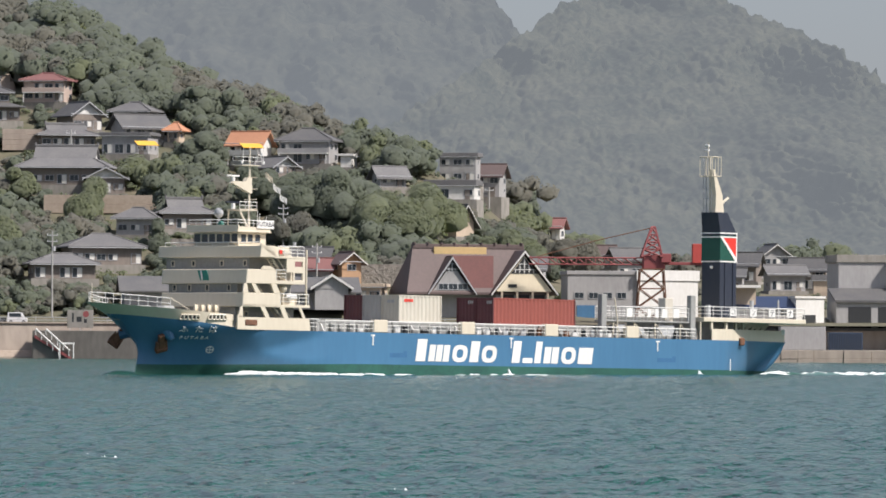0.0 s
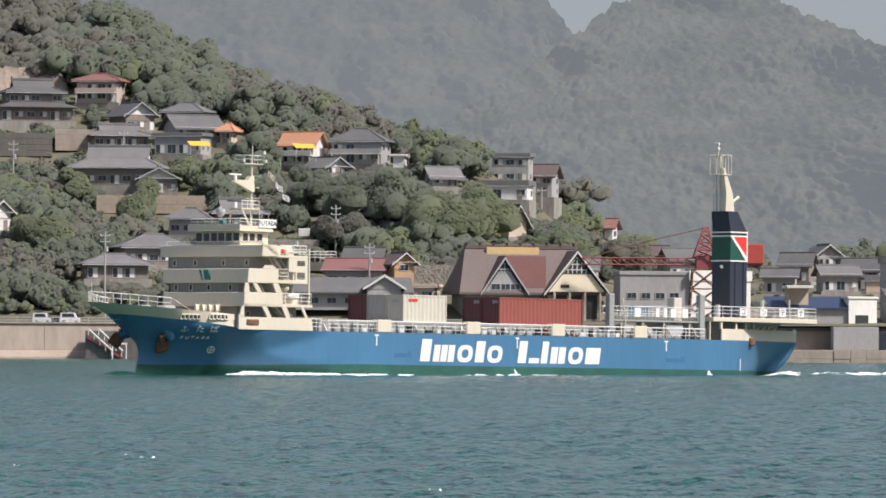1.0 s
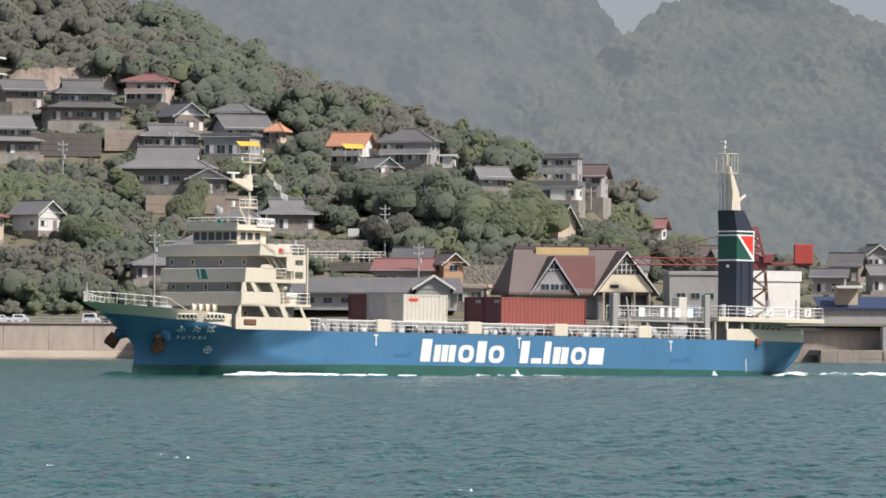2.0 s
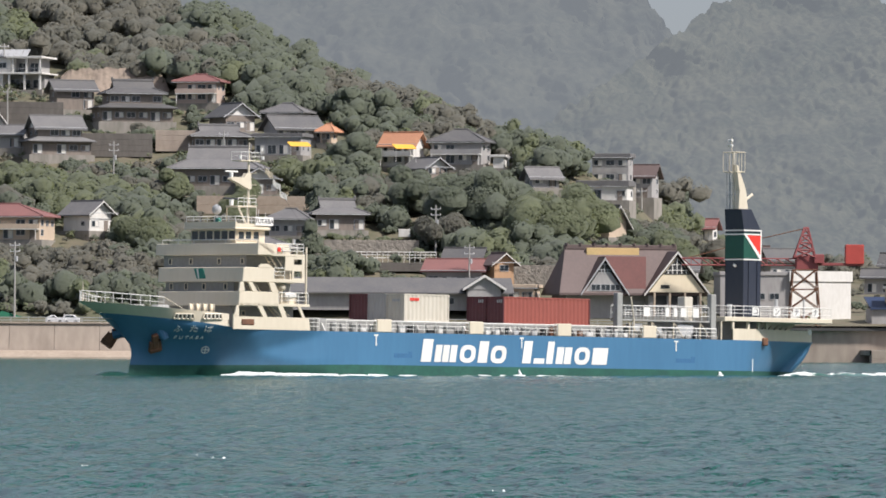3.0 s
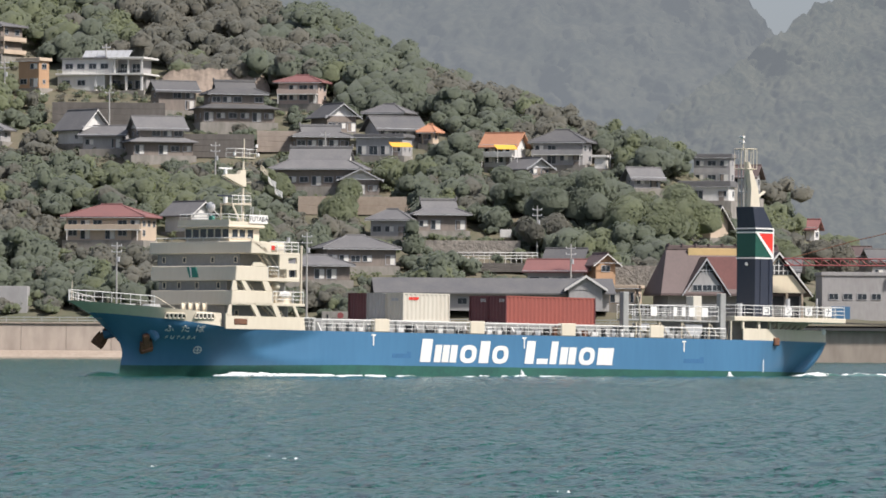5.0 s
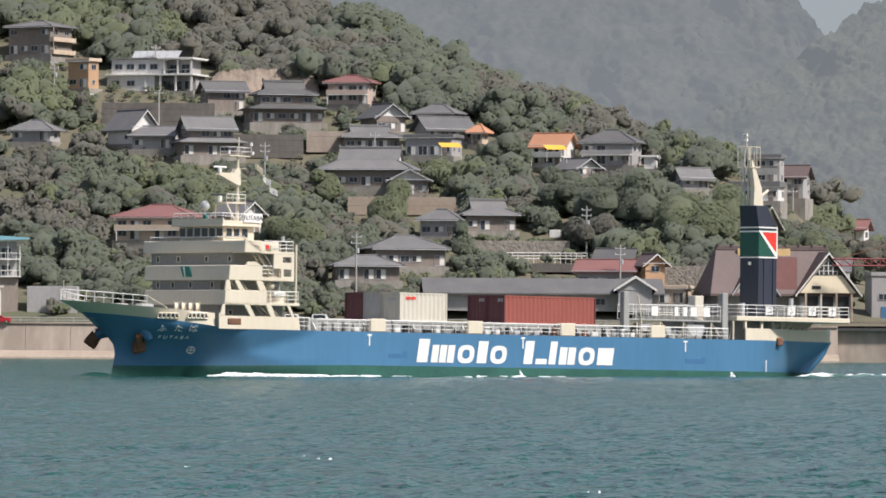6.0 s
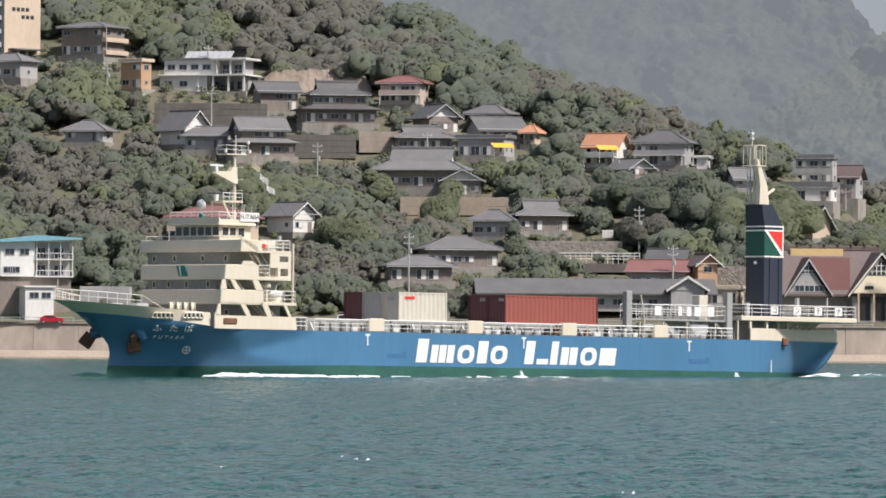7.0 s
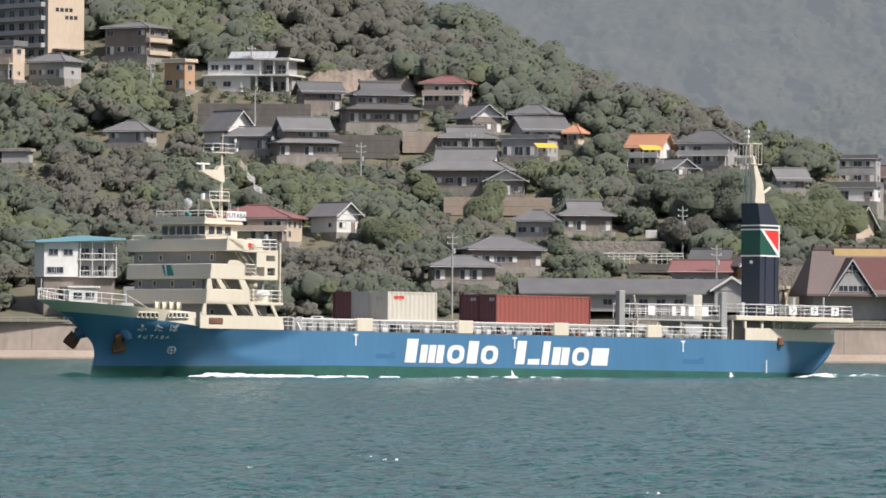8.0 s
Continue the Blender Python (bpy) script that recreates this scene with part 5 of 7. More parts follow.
    if side:
        for zb in (0.45, h * 0.5):
            bal = part("balcony", box(w / 2, w / 2 + 1.1, -d / 2 - 0.3, d / 2, zb, zb + 0.15, 0.03), side, t, "balcony along the side wall")
            part("balcony_front", box(w / 2 + 1.0, w / 2 + 1.1, -d / 2 - 0.3, d / 2, zb + 0.15, zb + 0.95, 0.02), side, bal)
            part("balcony_end", box(w / 2, w / 2 + 1.0, -d / 2 - 0.3, -d / 2 - 0.2, zb + 0.15, zb + 0.95), side, bal)
            part("corner_post", box(w / 2 + 0.95, w / 2 + 1.08, -d / 2 - 0.28, -d / 2 - 0.16, zb + 0.95, min(h, zb + h * 0.5)), side, bal)
    if balcony:
        zb = h * 0.5
        bal = part("balcony", box(-w * 0.5, w * 0.5, -d / 2 - 1.4, -d / 2, zb - 0.15, zb + 0.05, 0.03), WALL_WHITE, t, "white balcony")
        part("balcony_front", box(-w * 0.5, w * 0.5, -d / 2 - 1.4, -d / 2 - 1.28, zb + 0.05, zb + 0.95, 0.02), wall, bal)
        for sx in (-1, 1):
            part("balcony_post", rod((sx * w * 0.47, -d / 2 - 1.3, 0.3), (sx * w * 0.47, -d / 2 - 1.3, zb - 0.15), 0.09, 6), WALL_WHITE, bal)
    return t


house("beige house with a white balcony among trees", -127.9, 1244.4, 6.6, 4.9, 7.37, 1.19, "flat", -25, WALL_BEIGE, ROOF_GREY, 1, balcony=True)
house("grey walled house with a grey hipped roof", -117.6, 1246.3, 9.0, 6.3, 3.9, 1.7, "hip", -30, WALL_GREY, ROOF_GREY, 1)
house("brown two-storey house with low grey roof and beige balconies", -102.0, 1266.3, 10.4, 8.6, 6.3, 1.3, "hip", -28, WALL_BROWN, ROOF_GREY, 1, side=WALL_BEIGE)
house("low ochre annex with a flat roof", -90.9, 1241.1, 5.1, 3.8, 6.03, 0.71, "flat", -30, WALL_ORANGE, WALL_BEIGE, 1)
house("small house with a pale grey hipped roof", -97.2, 1198.0, 8.1, 6.1, 2.60, 2.06, "hip", -15, WALL_GREY, ROOF_GREY, 1)
house("house with a cream gable and grey tiled roof", -77.8, 1198.1, 6.2, 8.0, 3.87, 3.19, "gablef", 42, WALL_WHITE, ROOF_GREY, 1)
house("low house with a green grey metal roof", -72.8, 1194.4, 8.2, 6.1, 3.30, 1.59, "gable", -10, WALL_GREY, ROOF_GREY, 1)
house("two-tier timber house with grey tiled roofs", -62.3, 1190.0, 12.3, 9.2, 5.9, 2.2, "gable", 18, WALL_BROWN, ROOF_GREY, 2)
house("dark timber house behind a terrace", -60.9, 1226.0, 8.0, 5.4, 4.6, 1.7, "gable", 20, WALL_BROWN, ROOF_DARK, 1)
house("large dark timber house with tiered tiled roofs", -48.0, 1217.1, 15.0, 9.6, 6.2, 2.5, "halfhip", 14, WALL_BROWN, ROOF_DARK, 2)
house("pale pink house with a red hipped roof", -34.4, 1232.7, 8.6, 6.4, 4.80, 1.5, "hip", -14, WALL_PINK, ROOF_RED, 1, balcony=True)
house("dark boarded house with a wide gable roof", -27.4, 1210.5, 6.6, 7.4, 3.80, 2.3, "gablef", 28, WALL_BROWN, ROOF_DARK, 1)
house("house with a grey hipped roof", -16.1, 1216.8, 7.8, 5.8, 2.77, 1.85, "hip", -20, WALL_GREY, ROOF_GREY, 1)
house("low house with a dark tiled roof and white gable", -15.0, 1204.1, 9.6, 7.2, 2.97, 2.3, "gable", 24, WALL_GREY, ROOF_DARK, 1)
house("grey flat-roofed house beside an awning", -16.8, 1192.4, 9.6, 7.2, 4.08, 0.68, "flat", -15, WALL_GREY, ROOF_GREY, 1)
house("small hut with an orange tiled roof", -7.6, 1202.5, 2.4, 3.5, 2.60, 1.60, "hip", -20, WALL_BEIGE, ROOF_ORANGE, 1)
house("weathered house with layered grey roofs", -29.8, 1196.5, 11.0, 7.6, 3.0, 2.05, "halfhip", 10, WALL_BROWN, ROOF_GREY, 1)
house("broad traditional house with layered grey tiled roofs", -28.8, 1167.3, 17.0, 11.5, 3.8, 4.1, "halfhip", -8, WALL_BROWN, ROOF_GREY, 1)
house("wing of a traditional house with a low tiled gable front", -21.2, 1161.0, 7.4, 7.5, 3.5, 1.9, "gablef", 4, WALL_BROWN, ROOF_GREY, 1)
house("white house with an orange roof and balcony", 7.4, 1184.4, 6.8, 5.1, 4.84, 2.14, "gable", -25, WALL_WHITE, ROOF_ORANGE, 1, balcony=True)
house("grey house with a dark roof and white balcony", 19.0, 1185.8, 10.2, 7.7, 4.84, 2.48, "hip", -15, WALL_GREY, ROOF_DARK, 1, balcony=True)
house("small white rooftop hut", 26.7, 1183.2, 2.2, 3.5, 2.60, 0.45, "flat", -10, WALL_WHITE, WALL_WHITE, 1, plain=True)
house("small house with a white gable end", 12.1, 1175.1, 5.4, 7.0, 2.60, 1.67, "gablef", 35, WALL_BROWN, ROOF_GREY, 1)
house("white walled house with a grey gable roof", -53.0, 1130.5, 5.6, 7.3, 3.87, 2.04, "gablef", 45, WALL_WHITE, ROOF_GREY, 1)
house("beige house with a dull red hipped roof", -67.3, 1122.3, 14.6, 11.0, 4.69, 2.34, "hip", -12, WALL_BEIGE, ROOF_RED, 1, balcony=True)
house("timber house with white panels and a grey hipped roof", -20.8, 1104.9, 13.2, 9.9, 3.56, 2.4, "hip", 14, WALL_BROWN, ROOF_GREY, 1)
house("low house with a pale grey hipped roof", -27.8, 1093.6, 11.4, 7.7, 3.0, 1.8, "hip", 10, WALL_BROWN, ROOF_GREY, 1)
house("timber house with a grey half-hipped roof", -5.6, 1133.4, 9.6, 7.2, 3.44, 2.6, "halfhip", 12, WALL_BROWN, ROOF_GREY, 1)
house("grey house with a hipped tiled roof", -14.2, 1128.9, 7.3, 5.4, 3.43, 1.93, "hip", -12, WALL_GREY, ROOF_GREY, 1)
house("house with a dull red tiled roof", 17.0, 1088.7, 10.4, 7.8, 3.51, 1.86, "gable", -12, WALL_GREY, ROOF_RED, 1)
house("narrow ochre two-storey house with a gable front", 24.4, 1086.0, 3.9, 4.6, 5.6, 1.5, "gablef", 24, WALL_ORANGE, ROOF_BROWN, 1)
house("cream flat-roofed house by the shore road", 26.2, 1076.0, 10.0, 7.5, 3.2, 0.6, "flat", -10, WALL_BEIGE, WALL_BEIGE, 1)
house("dark roofed house behind the shore", 18.5, 1101.5, 6.3, 4.7, 2.60, 1.88, "gable", -15, WALL_BROWN, ROOF_DARK, 1)
house("house with a ribbed grey roof", 34.6, 1167.4, 5.6, 4.2, 2.60, 1.67, "gable", 20, WALL_GREY, ROOF_GREY, 1)
house("grey flat-roofed two-storey house", 49.7, 1195.3, 7.4, 5.6, 5.68, 0.80, "flat", -12, WALL_GREY, ROOF_GREY, 1)
house("grey house with a brown roof and dark screen", 54.4, 1202.1, 8.7, 6.5, 4.80, 2.06, "gable", -15, WALL_GREY, ROOF_BROWN, 1)
house("long pale house with a grey roof", 47.6, 1175.7, 9.6, 7.2, 3.13, 1.12, "flat", -12, WALL_WHITE, ROOF_GREY, 1)
house("house with a steep white-edged gable", 46.9, 1142.1, 4.2, 5.4, 3.26, 3.04, "gablef", 35, WALL_BEIGE, ROOF_DARK, 1, plain=True)
house("white house with a red roof", 71.7, 1245.6, 3.5, 3.5, 3.32, 1.42, "gable", -20, WALL_WHITE, ROOF_RED, 1)
house("grey house behind the crane", 59.2, 1117.6, 6.6, 5.0, 4.25, 1.91, "gable", -10, WALL_GREY, ROOF_GREY, 1)
house("low house with a rusty brown roof", 79.6, 1234.0, 7.4, 5.6, 2.94, 1.76, "gable", -10, WALL_GREY, ROOF_BROWN, 1)
house("house with a dark tiled roof", 86.9, 1229.8, 8.1, 6.1, 4.45, 1.99, "gable", 15, WALL_GREY, ROOF_DARK, 1)
house("dark timber house in the town", 113.9, 1267.4, 6.2, 4.6, 4.23, 2.18, "gable", -20, WALL_BROWN, ROOF_DARK, 1)
house("gable-fronted house in the town", 121.3, 1286.1, 6.5, 8.4, 5.15, 2.45, "gablef", 10, WALL_GREY, ROOF_DARK, 1)
house("grey house with a tiled roof in the town", 118.0, 1221.9, 7.4, 5.5, 3.97, 1.52, "gable", 10, WALL_GREY, ROOF_GREY, 1)
house("dark house in the town", 124.1, 1229.5, 7.2, 5.4, 4.70, 2.11, "gable", -15, WALL_BROWN, ROOF_DARK, 1)
house("pale flat-roofed house in the town", 124.9, 1200.8, 6.0, 4.5, 3.44, 1.15, "flat", -5, WALL_BEIGE, ROOF_GREY, 1)
house("house with a dark roof behind the warehouse", 105.1, 1208.6, 6.3, 4.7, 3.81, 1.38, "gable", -10, WALL_GREY, ROOF_DARK, 1)
house("grey house beyond the quay", 135.3, 1218.8, 7.4, 5.5, 4.66, 1.75, "gable", -10, WALL_GREY, ROOF_GREY, 1)
house("far house with a grey roof at the foot of the mountain", 100.4, 1425.1, 6.9, 5.2, 2.72, 1.36, "gable", -10, WALL_GREY, ROOF_GREY, 1)
house("low concrete building at the edge of the woods", -118.7, 1179.3, 5.5, 4.2, 2.60, 0.68, "flat", -5, WALL_GREY, CONCRETE, 1, plain=True)

# ---- shore ----
def along(b, d):
    """A place at a bearing (mrad) and a distance."""
    return d * math.sin(b / 1000), d * math.cos(b / 1000)


def block(name, label, category, x0, x1, y0, y1, z0, z1, mat, kind="structure", bevel=0.05):
    return solo(name, box(x0, x1, y0, y1, z0, z1, bevel), mat, label, category, kind=kind)


wall_west = thing("seawall", "stained concrete sea wall along the shore road", "wall", kind="structure")
for k in range(34):
    x0 = -215 + k * 8.0
    lift = 0.06 * math.sin(k * 2.1)
    part("wall_panel", prism([(1050.2, -1.5), (1056.2, -1.5), (1056.2, 6.2 + lift), (1051.9, 6.2 + lift)], x0 + 0.03, x0 + 7.97, "x"), SEAWALL, wall_west)
part("coping", box(-215, 57, 1051.6, 1052.4, 6.2, 6.5, 0.04), SEAWALL, wall_west)
part("footing", prism([(1046.0, -1.0), (1050.4, -1.0), (1050.4, 1.5), (1049.0, 1.3), (1046.4, 0.35)], -215, 57, "x"), SAND, wall_west, "pale footing strip at the waterline")
road = bmesh.new()
add_box(road, -215, 130, 1052.4, 1064, 5.7, 6.22)
solo("road", road, ASPHALT, "grey asphalt shore road behind the sea wall", "road", kind="structure")
guard = thing("guard_rail", "grey pipe guard rail along the shore road", "railing")
for k in range(86):
    part("post", box(-214 + k * 3.15, -213.9 + k * 3.15, 1052.0, 1052.1, 6.45, 7.45), STEEL, guard)
for z in (6.85, 7.35):
    part("bar", box(-214.3, 54, 1051.98, 1052.12, z - 0.05, z + 0.05), STEEL, guard)

quay = thing("quay", "low weathered stone quay with rust stains", "quay", kind="structure")
rs = random.Random(4)
x0 = 88.0
while x0 < 215:
    w = rs.uniform(2.2, 5.5)
    for z0, z1 in ((-1.2, 0.7), (0.74, 2.2)):
        part("stone_block", box(x0, x0 + w - 0.05, 1029.6 + rs.uniform(0, 0.25), 1034, z0, z1, 0.04), SEAWALL, quay)
    x0 += w
part("quay_top", box(88, 215, 1030.2, 1056.5, 1.4, 2.3), CONCRETE, quay)
part("back_wall", box(57, 215, 1053.5, 1056.5, -1.2, 6.1), SEAWALL, quay)
block("jetty", "dark concrete jetty head beside the sea wall", "jetty", -31.5, -12.5, 1041, 1050.3, -1.2, 5.0, DARK_CONCRETE)
sb = thing("signboard", "pale signboard with unreadable dark writing", "sign", pose(-23.2, 1043.5, 5.0))
part("board", box(-2.3, 2.3, -0.08, 0.08, 0.5, 3.6, 0.03), CONCRETE, sb)
for x in (-1.8, 0, 1.8):
    part("leg", rod((x, 0.1, 0), (x, 0.1, 0.6), 0.07, 6), STEEL, sb)
for x, z, w, h in ((-1.3, 2.3, 0.3, 1.6), (-0.2, 2.0, 0.9, 0.9), (0.9, 1.7, 0.5, 0.7)):
    part("dark_stroke", box(x - w / 2, x + w / 2, -0.1, -0.082, z - h / 2, z + h / 2), DARK, sb)
part("red_disc", rod((1.0, -0.082, 2.9), (1.0, -0.1, 2.9), 0.55, 14), CRANE_RED, sb)
gang = thing("gangway", "white and red sloping gangway on the jetty", "gangway", pose(-27.5, 1040.2, 0.3))
for dx in (-1.2, 0.6):
    part("handrail", rod((dx - 2.2, 0, 5.0), (dx + 2.0, 0, 1.2), 0.13, 6), WHITE, gang)
    for k in range(5):
        part("handrail_post", rod((dx - 2.2 + k * 1.0, 0, 3.9 - k * 0.92), (dx - 2.2 + k * 1.0, 0, 4.9 - k * 0.92), 0.06, 5), WHITE, gang)
part("ramp", prism([(-3.6, 3.9), (2.8, 0.0), (2.8, -0.5), (-3.6, 3.4)], 0.2, 1.2), CRANE_RED, gang)
part("landing_frame", box(0.6, 3.4, 0.0, 0.2, 2.3, 2.6), WHITE, gang)
for x in (0.8, 3.2):
    part("landing_post", rod((x, 0.1, -1.0), (x, 0.1, 2.4), 0.12, 6), WHITE, gang)


def car(label, b, d, z, length, high, colour, van=False, turn=0):
    """A parked vehicle seen over the wall."""
    x, y = along(b, d)
    c = thing("van" if van else "car", label, "van" if van else "car", pose(x, y, z, 0, 0, turn))
    l = length / 2
    bm = bmesh.new()
    prof = [(-l, 0.3), (l, 0.3), (l, 0.9), (l - 0.1, 1.0), (l - (0.5 if van else 1.1), 1.05), (l - (0.9 if van else 1.7), high), (-l + (0.15 if van else 0.9), high), (-l, 1.0)]
    add_prism(bm, prof, -0.8, 0.8)
    bmesh.ops.bevel(bm, geom=bm.edges[:], offset=0.05, segments=1, affect="EDGES")
    part("body", bm, colour, c)
    part("side_window", prism([(-l + (0.4 if van else 1.0), 1.1), (l - (1.0 if van else 1.3), 1.1), (l - (1.2 if van else 1.75), high - 0.12), (-l + (0.4 if van else 1.2), high - 0.12)], -0.83, -0.79), GLASS, c)
    for xx in (-l + 0.7, l - 0.7):
        w = part("wheel", rod((xx, -0.82, 0.3), (xx, -0.6, 0.3), 0.3, 12), DARK, c)
        part("rim", rod((xx, -0.84, 0.3), (xx, -0.8, 0.3), 0.17, 10), STEEL, w)
    return c


CAR_WHITE = material("car_white", (0.8, 0.8, 0.8), 0.25)
CAR_RED = material("car_red", (0.5, 0.03, 0.04), 0.25)
CAR_DARK = material("car_dark", (0.05, 0.05, 0.06), 0.25)
car("white panel van parked on the shore road", -32.8, 1056, 6.22, 3.6, 1.95, CAR_WHITE, True)
car("white car parked on the shore road", -52.2, 1056, 6.22, 3.3, 1.5, CAR_WHITE)
car("white van parked on the shore road", -49.4, 1057, 6.22, 3.0, 1.6, CAR_WHITE, True)
car("white van half hidden by the wall", -36.6 - 0.9, 1058, 6.22, 3.4, 1.9, CAR_WHITE, True)
car("red car parked on the shore road", -87.0, 1056, 6.22, 4.2, 1.5, CAR_RED)
car("dark car on the shore road", -36.5, 1058, 6.22, 3.9, 1.5, CAR_DARK)

net = bmesh.new()
add_prism(net, [(0, 0), (5.5, 1.9), (11, 0.3), (17, 0.2), (17, 0), (11, 0)], 0, 0.4)
solo("net_cover", net, material("green_netting", (0.04, 0.22, 0.13), 0.9), "green netting cover over stacked gear", "netting", pose(-70.5, 1064, 6.6))


def retaining_wall(label, u0, u1, d0, d1, z0, z1, courses, mat=CONCRETE):
    """A terrace wall of long courses, each set back a little."""
    (xa, ya), (xb, yb) = along(u0, d0), along(u1, d1)
    l = math.hypot(xb - xa, yb - ya)
    t = thing("retaining_wall", label, "wall", pose(xa, ya, 0, 0, 0, math.degrees(math.atan2(yb - ya, xb - xa))), kind="structure")
    for k in range(courses):
        h = (z1 - z0) / courses
        part("wall_course", box(0, l, k * 0.12, 2.5, z0 + k * h, z0 + (k + 1) * h - 0.04, 0.02), mat, t)
    return t


def elev(e, d):
    return 3.2 + e * d / 1000


for lab, b0, b1, e0, e1, mat in (("beige banded terrace wall below the houses", -28.5, -9.0, 21.5, 24.6, SAND),
                                 ("rubble stone terrace wall below the houses", -7.8, 9.0, 15.0, 17.3, STONE),
                                 ("low dark stone wall under the drying rack", -2.0, 12.5, 12.0, 13.5, DARK_CONCRETE),
                                 ("pale concrete terrace wall", -35.5, -25.0, 32.0, 35.6, SEAWALL),
                                 ("brown concrete platform wall", -51.0, -36.0, 31.0, 35.0, DARK_CONCRETE),
                                 ("rubble stone terrace wall beside the ochre house", 23.0, 32.0, 9.5, 13.2, STONE),
                                 ("dark concrete platform wall under the white house", -70.0, -51.0, 36.0, 40.2, DARK_CONCRETE)):
    d = FOOT + (e0 - 3.3) * 4.7 - 1.0
    retaining_wall(lab, b0, b1, d, d, elev(e0, d), elev(e1, d), 2 if mat is SAND else 1 if mat is STONE else 4, mat)
    HOUSES.append(((b0 + b1) / 2, (b1 - b0) / 2 - 1.5, d, e0 + 0.6))
def earth_bank(label, b0, b1, e0, e1):
    """A bare cut bank with an uneven crest and gullies."""
    d, verts, faces, cols, rows = FOOT + (e0 - 3.3) * 4.7 - 1.5, [], [], 90, 14
    for i in range(rows):
        for j in range(cols):
            f, g = i / (rows - 1), j / (cols - 1)
            b = b0 + (b1 - b0) * g
            crest = e1 + 0.7 * noise.noise((b * 0.45, 2.0, 0.0)) + 0.3 * noise.noise((b * 1.7, 5.0, 0.0))
            e = e0 - 1.2 + (crest - e0 + 1.2) * f * min(1.0, 9 * g, 9 * (1 - g)) ** 0.5
            x, y = along(b, d + f * 3.2 + 0.7 * noise.noise((b * 0.5, f * 2.2, 7.0)) + 0.16 * noise.noise((b * 2.1, f * 6.0, 3.0)))
            verts.append((x, y, elev(e, d)))
    for i in range(rows - 1):
        for j in range(cols - 1):
            k = i * cols + j
            faces.append((k, k + 1, k + cols + 1, k + cols))
    me = from_arrays("earth_bank", verts, faces, EARTH)
    me.polygons.foreach_set("use_smooth", [True] * len(me.polygons))
    tagged(new("earth_bank", me), label, "bank", kind="structure")
    HOUSES.append(((b0 + b1) / 2, (b1 - b0) / 2 - 1.0, d, e0 + 0.3))


earth_bank("bare reddish brown cut slope behind the houses", -52.5, -33.0, 42.0, 46.0)
rack = thing("drying_rack", "white pipe rack on the terrace", "rack", pose(*along(-1.6, 1110), elev(13.9, 1110)))
for k in range(16):
    part("rack_post", rod((k * 1.0, 0, -1.0), (k * 1.0, 0, 1.5), 0.05, 4), WHITE, rack)
for z in (0.4, 0.95, 1.5):
    part("rack_bar", rod((0, 0, z), (15, 0, z), 0.07, 4), WHITE, rack)
x, y = along(6.5, 1128)
HOUSES.append((6.5, 1.5, 1128, 17.4))
solo("water_tank", box(-1.1, 1.1, -1, 1, 0, 1.5, 0.06), WALL_WHITE, "white box tank on a terrace", "tank", pose(x, y, elev(17.8, 1128)))


def utility_pole(b, d, z0, high, arms=2):
    x, y = along(b, d)
    p = thing("utility_pole", "grey concrete utility pole with cross arms", "utility pole", pose(x, y, z0, 0, 0, 12), group="utility poles")
    part("shaft", rod((0, 0, -1.5), (0, 0, high), 0.2, 8, 0.13), POLE_GREY, p)
    for k in range(arms):
        arm = part("cross_arm", box(-0.95, 0.95, -0.06, 0.06, high - 0.8 - k * 1.1, high - 0.66 - k * 1.1), STEEL, p)
        for xx in (-0.85, 0.0, 0.85):
            part("insulator", rod((xx, 0, high - 0.66 - k * 1.1), (xx, 0, high - 0.4 - k * 1.1), 0.06, 5), WHITE, arm)
    if arms > 1:
        part("transformer", rod((0.3, 0, high - 3.6), (0.3, 0, high - 2.7), 0.28, 8), STEEL, p)
    return p


for b, v0, v1 in ((17.5, 430, 520), (11.8, 362, 448), (-42.5, 252, 330), (-27.0, 412, 560), (-78.0, 108, 200), (-61.0, 80, 150), (-60.4, 160, 230),
                  (-24.0, 232, 300), (24.0, 270, 300), (46.5, 330, 370), (-107 + 48, 430, 560), (86.0, 410, 470)):
    e1, e0 = (607 - v0) / 10.5, (607 - v1) / 10.5
    d = 1062 + max(0.0, e0 - 3.3) * float(np.interp(b, LAND[:, 0], LAND[:, 1])) - 2
    utility_pole(b, d, ground(*along(b, d)), (e1 - e0) * d / 1000 + 0.3, 2 if v1 - v0 > 75 else 1)
    HOUSES.append((b, 0.4, d, e0 + 1.5))

# ---- apartment block on the hill ----
x, y = along(-95.3, 1268)
apt = thing("apartment_block", "tall apartment block with a blank cream end wall", "building", pose(x, y, ground(x, y), 0, 0, 45))
HOUSES.append((-97.0, 8.5, 1276, 47.5))
# balcony face's shade put in as grey render; the sunlit end is beige
part("body", box(0.02, 9.8, 0.02, 18, -6, 20), WALL_GREY, apt)
part("end_wall", box(-0.1, 9.9, -0.15, 0.02, -0.5, 20.1, 0.02), WALL_BEIGE, apt, "blank cream end wall")
for k in range(2):
    for i in range(4 - k):
        part("dark_stroke", box(2.0 + i * 1.25 + k * 2.6, 2.9 + i * 1.25 + k * 2.6, -0.2, -0.151, 10.6 - k * 1.6, 11.4 - k * 1.6), DARK, apt)
for lv in range(7):
    bal = part("balcony", box(-1.4, 0.02, 0.6, 17.4, lv * 2.9 - 0.1, lv * 2.9 + 0.9, 0.04), WALL_GREY, apt)
    for i in range(5):
        window(apt, 0.0, 2.2 + i * 3.3, lv * 2.9 + 1.6, -90, (1.8, 1.8))
